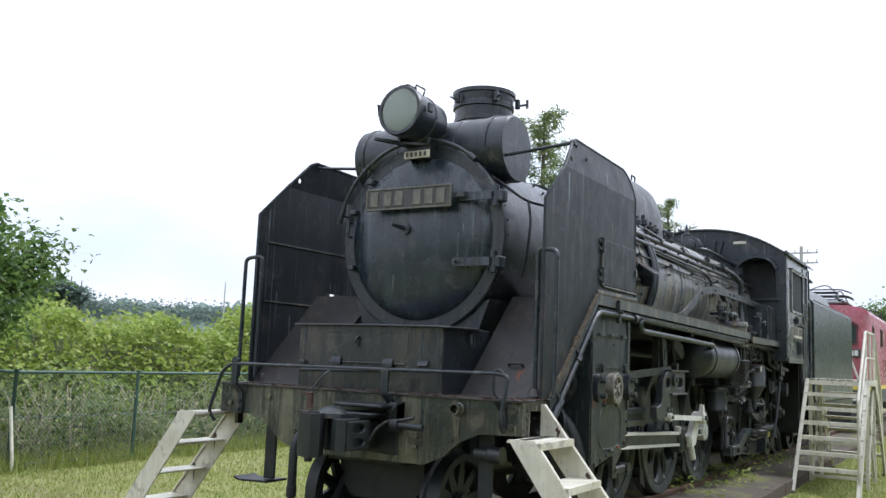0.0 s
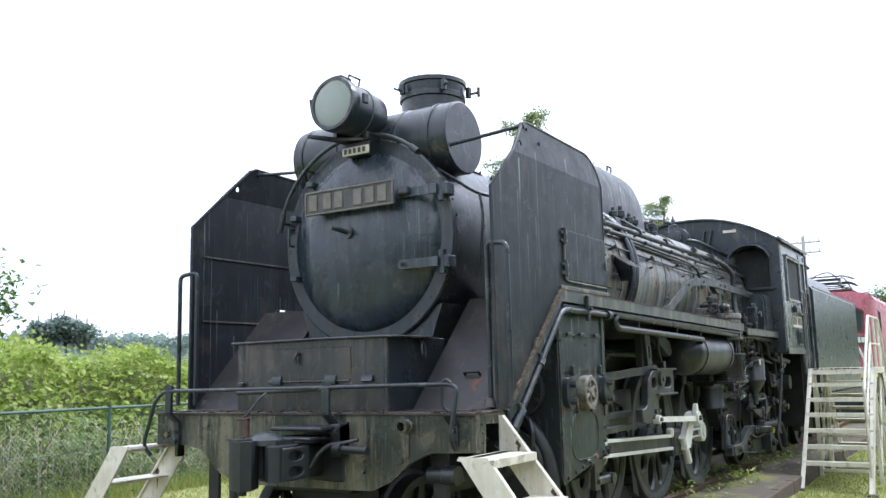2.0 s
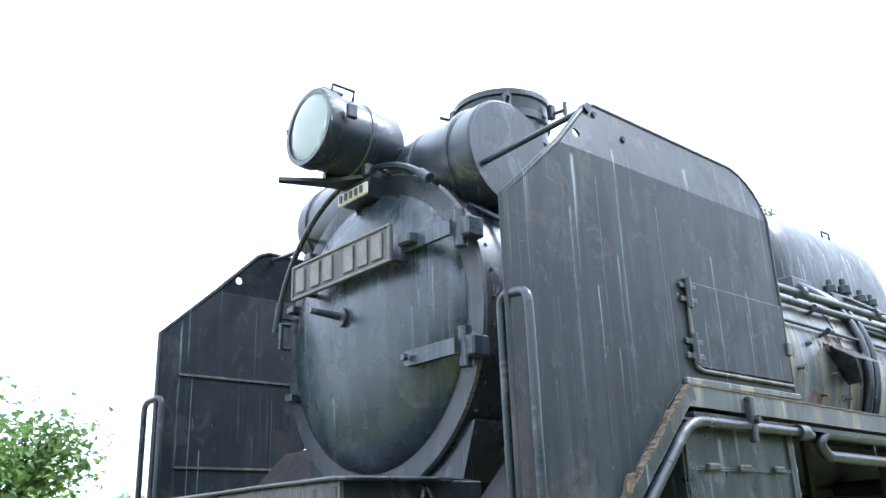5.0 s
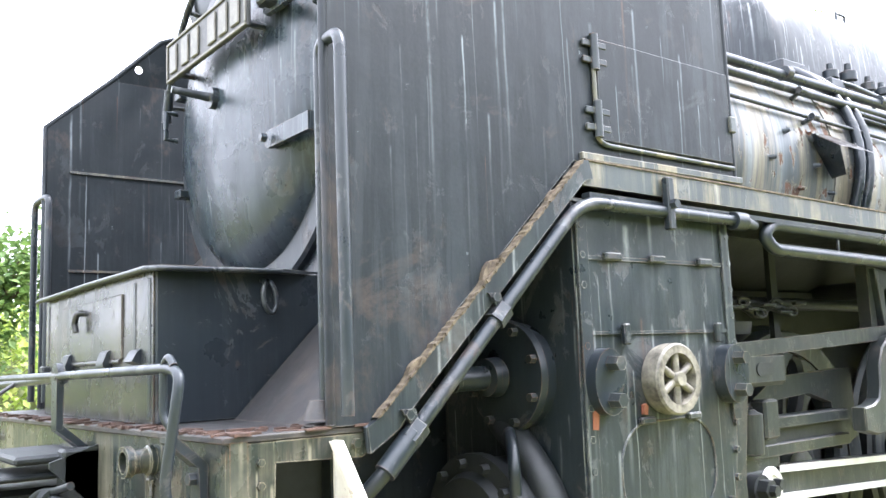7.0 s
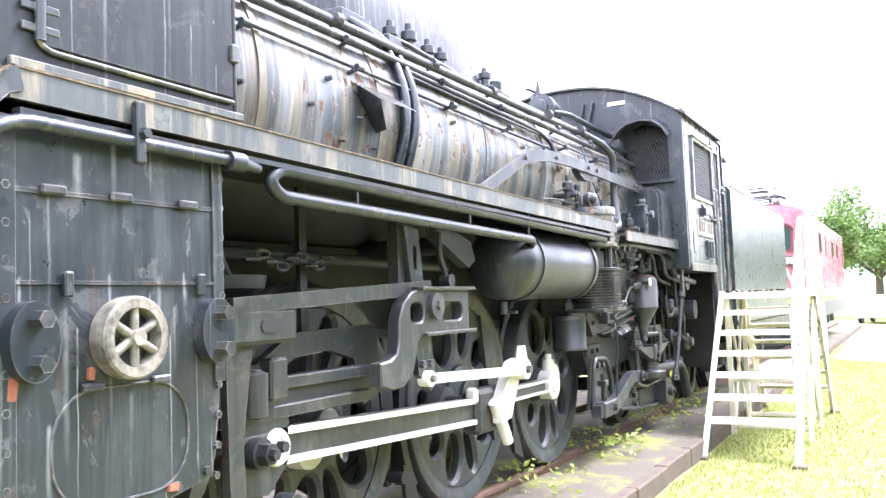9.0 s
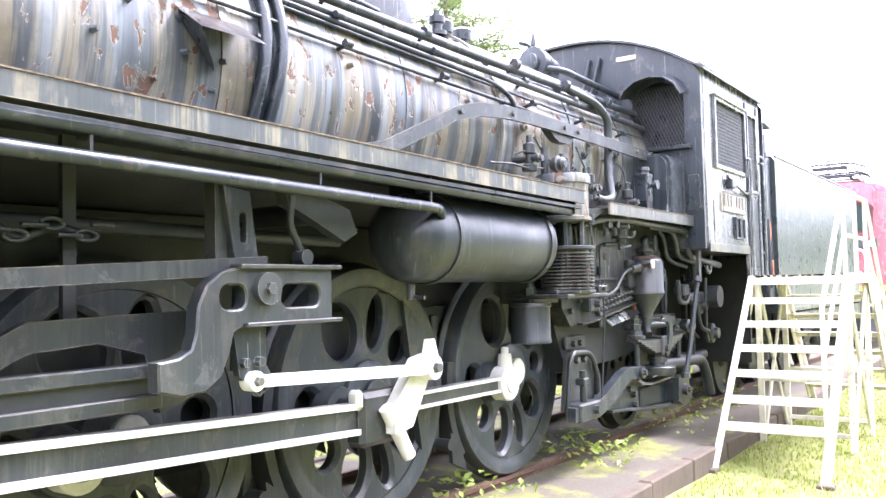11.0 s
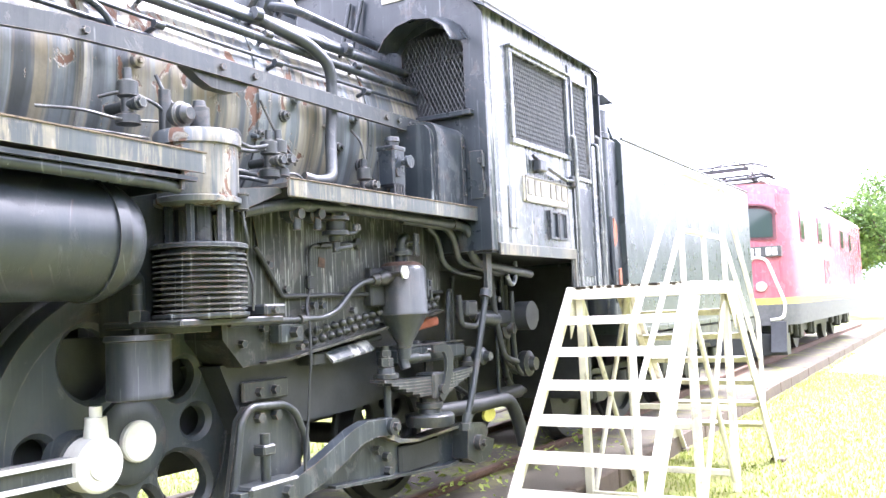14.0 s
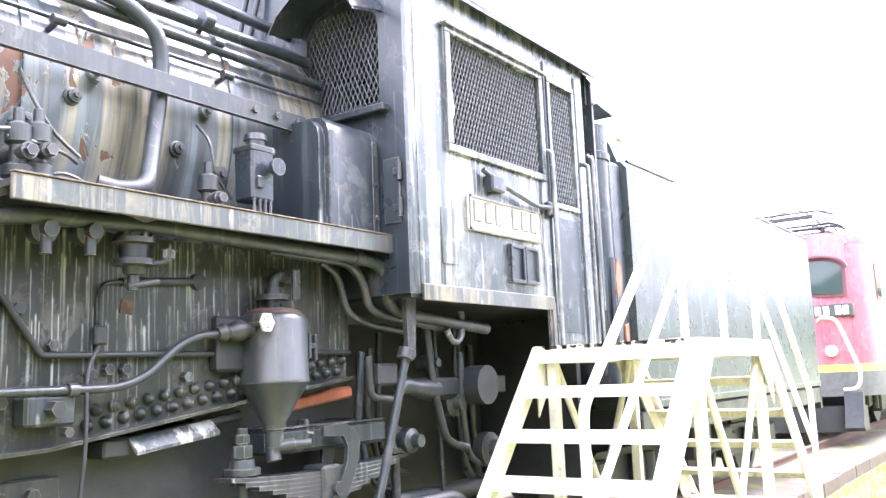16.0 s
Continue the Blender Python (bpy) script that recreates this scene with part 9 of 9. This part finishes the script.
def blades(x0, x1, y0, y1, n, h0, h1, avoid=1.62):
    x, y = rs.uniform(x0, x1, n), rs.uniform(y0, y1, n)
    ok = np.abs(x) > avoid
    x, y = x[ok], y[ok]
    z = np.array([ground_z(a, b) for a, b in zip(x, y)])
    h = rs.uniform(h0, h1, len(x))[:, None]
    a = rs.uniform(0, 2 * np.pi, len(x))
    lean = np.stack([np.cos(a), np.sin(a), np.zeros(len(x))], 1) * rs.uniform(0.2, 0.9, (len(x), 1)) * h
    w = np.stack([-np.sin(a), np.cos(a), np.zeros(len(x))], 1) * 0.008
    p = np.stack([x, y, z], 1)
    v = np.stack([p - w, p + w, p + lean + np.array([0, 0, 1.0]) * h], 1).reshape(-1, 3)
    return v, np.arange(len(x) * 3).reshape(-1, 3)


GRASS_BLADE = leaf_material("grass_blades", (0.15, 0.20, 0.036), (0.30, 0.35, 0.082), (0.48, 0.43, 0.17))
parts = [blades(1.6, 6.5, 2, 24, 60000, 0.02, 0.06), blades(-8.2, -1.6, -3, 16, 60000, 0.02, 0.06), blades(1.56, 1.75, 4, 30, 1500, 0.02, 0.06), blades(-8.4, -7.7, 1, 26, 9000, 0.08, 0.40)]
off, vs, fs = 0, [], []
for v, f in parts:
    vs.append(v)
    fs.append(f + off)
    off += len(v)
grass = new("grass_tufts", leaf_mesh("grass_tufts", np.concatenate(vs), np.concatenate(fs), GRASS_BLADE))
tagged(grass, "short grass blades and taller tufts", "grass", kind="stuff")
# weeds between rail and wheels
n = 480
wx, wy = rs.uniform(0.3, 1.25, n), np.concatenate([rs.normal(c, 0.12, n // 6) for c in (6.6, 8.35, 8.7, 10.3, 11.6, 13.0)])
v3, f3 = leaves(np.stack([wx, wy, rs.uniform(-0.12, 0.10, n)], 1), rs.uniform(0.04, 0.10, n), rs, -0.1, 0.5)
weeds = new("track_weeds", leaf_mesh("track_weeds", v3, f3, KUDZU))
tagged(weeds, "small weeds growing along the rail", "weeds", kind="stuff")


# ---- trees ----
def limb(shape, p, d, length, r, depth, tips, rng):
    q = p + d * length
    bend = Vector((rng.uniform(-1, 1), rng.uniform(-1, 1), rng.uniform(-0.2, 0.6))) * length * 0.12
    mid = (p + q) / 2 + bend
    shape.spin(p, mid, [(0, r), (1, r * 0.82)], 7, False).spin(mid, q, [(0, r * 0.82), (1, r * 0.6)], 7, False)
    tips.append(q)
    tips.append(mid)
    if depth:
        for _ in range(3):
            nd = (d + Vector((rng.uniform(-1, 1), rng.uniform(-1, 1), rng.uniform(-0.3, 0.7))) * 0.8).normalized()
            limb(shape, q if rng.random() < 0.7 else mid, nd, length * rng.uniform(0.55, 0.8), r * 0.58, depth - 1, tips, rng)


def broad_tree(at, height, seed, label, spread=1.0, count=9000, size=(0.10, 0.22), leaf=None):
    rng, rr = random.Random(seed), np.random.RandomState(seed)
    t = thing("tree", label, "tree", at=at)
    trunk, tips = Shape(), []
    h = height * 0.30
    trunk.spin((0, 0, -0.1), (0.05, 0.03, h), [(0, height * 0.035), (0.1, height * 0.027), (1, height * 0.02)], 10)
    for k in range(6):
        a = k * 1.05 + rng.uniform(-0.3, 0.3)
        d = Vector((math.cos(a) * spread, math.sin(a) * spread, rng.uniform(0.5, 1.4))).normalized()
        limb(trunk, Vector((0.04, 0.02, h * rng.uniform(0.75, 1.0))), d, height * 0.27, height * 0.012, 2, tips, rng)
    part("trunk", trunk, BARK, t)
    c = np.array([tuple(q) for q in tips])
    idx = rr.randint(0, len(c), count)
    pts = c[idx] + rr.normal(0, height * 0.045, (count, 3)) * np.array([1.2, 1.2, 0.8])
    v, f = leaves(pts, rr.uniform(*size, count), rr, 0.2, 0.7)
    o = new("crown", leaf_mesh("crown", v, f, leaf or BROAD))
    o.parent = t
    return t


def conifer(at, height, seed, label, width=0.34):
    """A loose conifer: whorls of drooping limbs with hanging sprays."""
    rng, rr = random.Random(seed), np.random.RandomState(seed)
    t = thing("tree", label, "tree", at=at)
    trunk = Shape().spin((0, 0, -0.1), (0.1, 0.05, height), [(0, height * 0.022), (0.6, height * 0.012), (1, 0.01)], 9)
    pts = []
    z = height * 0.22
    while z < height * 0.985:
        reach = width * height * (1 - z / height) ** 0.6 + 0.15
        for _ in range(3):
            a, L = rng.uniform(0, 2 * math.pi), reach * rng.uniform(0.65, 1.15)
            d = Vector((math.cos(a), math.sin(a), rng.uniform(0.0, 0.35)))
            p = Vector((0.1 * z / height, 0.05 * z / height, z))
            e = p + d * L
            e2 = e + Vector((d.x, d.y, 0.4)) * L * 0.12
            trunk.tube([p, p + d * L * 0.5 - Vector((0, 0, 0.03)), e, e2], 0.012 * height / 8, 4)
            for s in np.linspace(0.15, 1.1, int(8 + L * 20)):
                q = p + d * L * s
                for _ in range(3):
                    pts.append((q.x + rng.gauss(0, 0.07 + 0.06 * L), q.y + rng.gauss(0, 0.07 + 0.06 * L), q.z + rng.gauss(0.0, 0.05)))
        z += height * 0.033
    part("trunk", trunk, BARK, t)
    pts = np.array(pts)
    pts = np.repeat(pts, 3, 0) + rr.normal(0, 0.07, (len(pts) * 3, 3))
    v, f = leaves(pts, rr.uniform(0.08, 0.20, len(pts)), rr, 0.15, 0.26)
    o = new("crown", leaf_mesh("crown", v, f, CONIFER))
    o.parent = t
    return t


conifer((-7.0, 17.9, -0.35), 9.6, 21, "loose green conifer with thin hanging sprays behind the engine")
conifer((-8.4, 35.0, -0.35), 10.0, 22, "loose green conifer standing further back")
broad_tree((-6.7, -0.1, -0.33), 4.4, 31, "leafy dark green evergreen standing by the fence", 0.52, 12000, (0.06, 0.13), TREE_GREEN)
broad_tree((1.9, 60.5, -0.36), 10.2, 39, "large dark green tree beyond the red locomotive", 1.3, 16000, (0.16, 0.32), TREE_GREEN)
for k, (x, y, h) in enumerate(((-2.6, 68.0, 8.0), (4.6, 66.0, 8.8), (7.5, 64.0, 8.2), (12.0, 60.0, 7.6), (-5.5, 72.0, 7.6), (17.0, 66.0, 8.4))):
    broad_tree((x, y, -0.36), h, 40 + k, "round light green tree beyond the grass field", 1.25, 9000, (0.18, 0.34))

# ---- distance: poles, houses, hills, a parked car ----
POLE = plain("grey_pole_concrete", (0.30, 0.30, 0.29), (0.42, 0.42, 0.40), 0.8, 5)
def utility_pole(at, h):
    p = thing("utility_pole", "grey concrete utility pole with cross arms and insulators", "pole", at=at)
    part("shaft", Shape().cyl((0, 0, -0.2), (0, 0, h), 0.17, 0.11, 12), POLE, p)
    for z in (h - 0.5, h - 1.2):
        arm = part("cross_arm", Shape().box(-1.1, 1.1, -0.05, 0.05, z, z + 0.1, 0.01), POLE, p)
        for x in (-1.0, -0.4, 0.4, 1.0):
            part("insulator", Shape().spin((x, 0, z + 0.1), (x, 0, z + 0.32), [(0, 0.03), (0.3, 0.07), (0.5, 0.04), (0.8, 0.06), (1, 0.02)], 8), ROD_WHITE, arm)


utility_pole((-61.5, 32.0, -0.3), 10.9)
utility_pole((-6.1, 58.5, -0.3), 10.6)
mast = thing("antenna_mast", "thin grey radio mast far beyond the fence", "mast", at=(-150, 145, -0.3))
part("shaft", Shape().cyl((0, 0, 0), (0, 0, 18), 0.35, 0.12, 6), POLE, mast)
HOUSE_WALL, HOUSE_ROOF = plain("pale_house_wall", (0.55, 0.54, 0.50), (0.68, 0.66, 0.62), 0.8, 1), plain("grey_roof_tiles", (0.12, 0.12, 0.13), (0.2, 0.2, 0.21), 0.7, 4)
def house(at, w, d, h, turn):
    o = thing("house", "pale distant house with a grey pitched roof", "house", "distant houses", at=at)
    o.rotation_euler = (0, 0, radians(turn))
    part("wall", Shape().box(-w / 2, w / 2, -d / 2, d / 2, -1, h), HOUSE_WALL, o)
    part("roof", Shape().prism("x", [(-d / 2 - 0.5, h - 0.1), (d / 2 + 0.5, h - 0.1), (d / 2 + 0.5, h + 0.1), (0, h + 2.0), (-d / 2 - 0.5, h + 0.1)], -w / 2 - 0.4, w / 2 + 0.4), HOUSE_ROOF, o)
    for x in (-w / 4, w / 4):
        for y, sg in ((-d / 2, -1), (d / 2, 1)):
            part("window", Shape().box(x - 0.9, x + 0.9, y - 0.04, y + 0.04, h * 0.35, h * 0.7), GLASS, o)


for ang, dist, z in ((-66.3, 250, 6.6), (-64.2, 262, 7.2), (-60.6, 255, 6.6), (-59.4, 246, 6.2), (-62.2, 265, 7.4)):
    house((4 + math.sin(radians(ang)) * dist, -3 + math.cos(radians(ang)) * dist, z), 10, 8, 4.0, ang + 20)
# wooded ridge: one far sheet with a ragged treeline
# distance haze is put into these far leaf and woodland colours
HAZED_LEAF = leaf_material("hazed_far_tree_leaves", (0.10, 0.15, 0.125), (0.20, 0.26, 0.22), (0.26, 0.31, 0.26))
HAZED_WOOD = plain("hazed_far_woodland", (0.10, 0.14, 0.125), (0.17, 0.22, 0.19), 0.95, 0.08, 0.2, 0.0, 0.5)
def ridge(dist, height, a0, a1, name, seed, step=0.18):
    v, f = [], []
    angs = np.arange(a0, a1, step)
    for k, a in enumerate(angs):
        d = (math.sin(radians(a)), math.cos(radians(a)))
        h = height(a) * (1 + 0.16 * noise.noise((a * 1.9, seed, 0.3)) + 0.10 * noise.noise((a * 7.0, seed, 1.3)))
        for t, z in ((0.86, -1.0), (0.93, h * 0.55), (0.97, h * 0.85), (1.0, h), (1.15, -1.0)):
            j = 1 + 0.012 * noise.noise((a * 5.0, t * 9, seed))
            v.append((4 + d[0] * dist * t * j, -3 + d[1] * dist * t * j, z))
    for k in range(len(angs) - 1):
        for i in range(4):
            f.append((k * 5 + i, k * 5 + i + 1, (k + 1) * 5 + i + 1, (k + 1) * 5 + i))
    o = new(name, mesh_of(name, Shape().add(v, f), HAZED_WOOD, 0))
    return tagged(o, "far wooded ridge, its colour paled to blue-green for haze", "hills", kind="structure")


def hill_height(a):
    base = 16.0 + 2.5 * math.exp(-((a + 56.0) / 1.6) ** 2) * 2.0 + 2.5 * math.exp(-((a + 66) / 4.0) ** 2)
    return base


ridge(300, hill_height, -100, -20, "backdrop_hills", 2.0)
ridge(420, lambda a: 14.0, -20, 60, "backdrop_woods", 7.0)
# tree crowns along the ridge, far off
crowns = []
for a in np.arange(-72, -44, 0.16):
    r = 286 + 6 * math.sin(a * 9)
    h = hill_height(a)
    for k in range(48):
        crowns.append((4 + math.sin(radians(a)) * r + rs.normal(0, 1.6), -3 + math.cos(radians(a)) * r + rs.normal(0, 1.6), h * 0.80 + rs.normal(0, 1.2) + 1.2 * math.sin(a * 23)))
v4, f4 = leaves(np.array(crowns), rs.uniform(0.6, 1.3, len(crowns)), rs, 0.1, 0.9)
o = new("ridge_trees", leaf_mesh("ridge_trees", v4, f4, HAZED_LEAF))
tagged(o, "far treeline on the ridge, its colour paled for haze", "trees", kind="stuff")
for a, hh in ((-56.6, 6.0), (-55.9, 7.0), (-55.2, 5.5), (-57.3, 5.0), (-54.6, 4.2)):
    r, pts = 280, []
    for _ in range(420):
        t = rs.rand()
        w = 2.6 * (1 - abs(t - 0.55) * 1.4)
        pts.append((4 + math.sin(radians(a)) * r + rs.normal(0, max(w, 0.4)), -3 + math.cos(radians(a)) * r + rs.normal(0, 1), 14.0 + t * hh * 1.0))
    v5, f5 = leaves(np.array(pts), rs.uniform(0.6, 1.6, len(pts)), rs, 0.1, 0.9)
    far_tree = thing("tree", "tall dark tree on the far ridge, haze put into its leaf colour", "tree", "ridge trees")
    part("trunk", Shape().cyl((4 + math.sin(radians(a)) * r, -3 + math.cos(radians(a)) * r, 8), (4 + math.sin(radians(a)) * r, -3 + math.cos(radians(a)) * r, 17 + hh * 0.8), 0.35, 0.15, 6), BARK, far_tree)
    o = new("crown", leaf_mesh("crown", v5, f5, HAZED_LEAF))
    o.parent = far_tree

car = thing("car", "small white car parked far across the grass", "car", at=(2.2, 51, -0.36))
car.rotation_euler = (0, 0, radians(80))
WHITE_PAINT = plain("white_car_paint", (0.72, 0.73, 0.74), (0.8, 0.8, 0.8), 0.25, 3, 0.02)
cl = [(-2.0, 0.35), (-2.0, 0.85), (-1.2, 0.95), (-0.6, 1.45), (1.0, 1.48), (1.7, 0.98), (2.0, 0.9), (2.05, 0.35)]
part("body", Shape().prism("y", cl, -0.78, 0.78), WHITE_PAINT, car)
for s in (1, -1):
    part("side_window", Shape().prism("y", [(-1.0, 0.98), (-0.55, 1.38), (0.95, 1.40), (1.45, 0.98)], s * 0.78, s * 0.79), GLASS, car)
    for x in (-1.3, 1.3):
        w = part("wheel", Shape().spin((x, s * 0.62, 0.32), (x, s * 0.80, 0.32), [(0, 0.2), (0, 0.30), (0.2, 0.32), (0.9, 0.32), (1, 0.28), (1, 0.02)], 20), GRIME, car)
part("windscreen", Shape().prism("y", [(1.06, 1.42), (1.72, 0.99), (1.74, 1.0), (1.08, 1.44)], -0.7, 0.7), GLASS, car)

# woods closing the place on the side of the path and ahead of the engine
wood = np.concatenate([np.stack([rs.uniform(11.5, 16, 60000), rs.uniform(-32, 34, 60000), rs.rand(60000)], 1), np.stack([rs.uniform(-20, 16, 34000), rs.uniform(-36, -29, 34000), rs.rand(34000)], 1)])
lump = 1 + 0.28 * np.sin(wood[:, 1] * 0.7 + 1.0) * np.sin(wood[:, 0] * 0.5 + wood[:, 1] * 0.23) + 0.12 * np.sin(wood[:, 1] * 1.9 + wood[:, 0])
wood[:, 2] = -0.35 + wood[:, 2] ** 0.8 * 5.6 * lump
v6, f6 = leaves(wood, rs.uniform(0.22, 0.5, len(wood)), rs, 0.3, 0.8)
o = new("woods", leaf_mesh("woods", v6, f6, BROAD))
tagged(o, "dark leafy woods along the edge of the grass", "woods", kind="stuff")
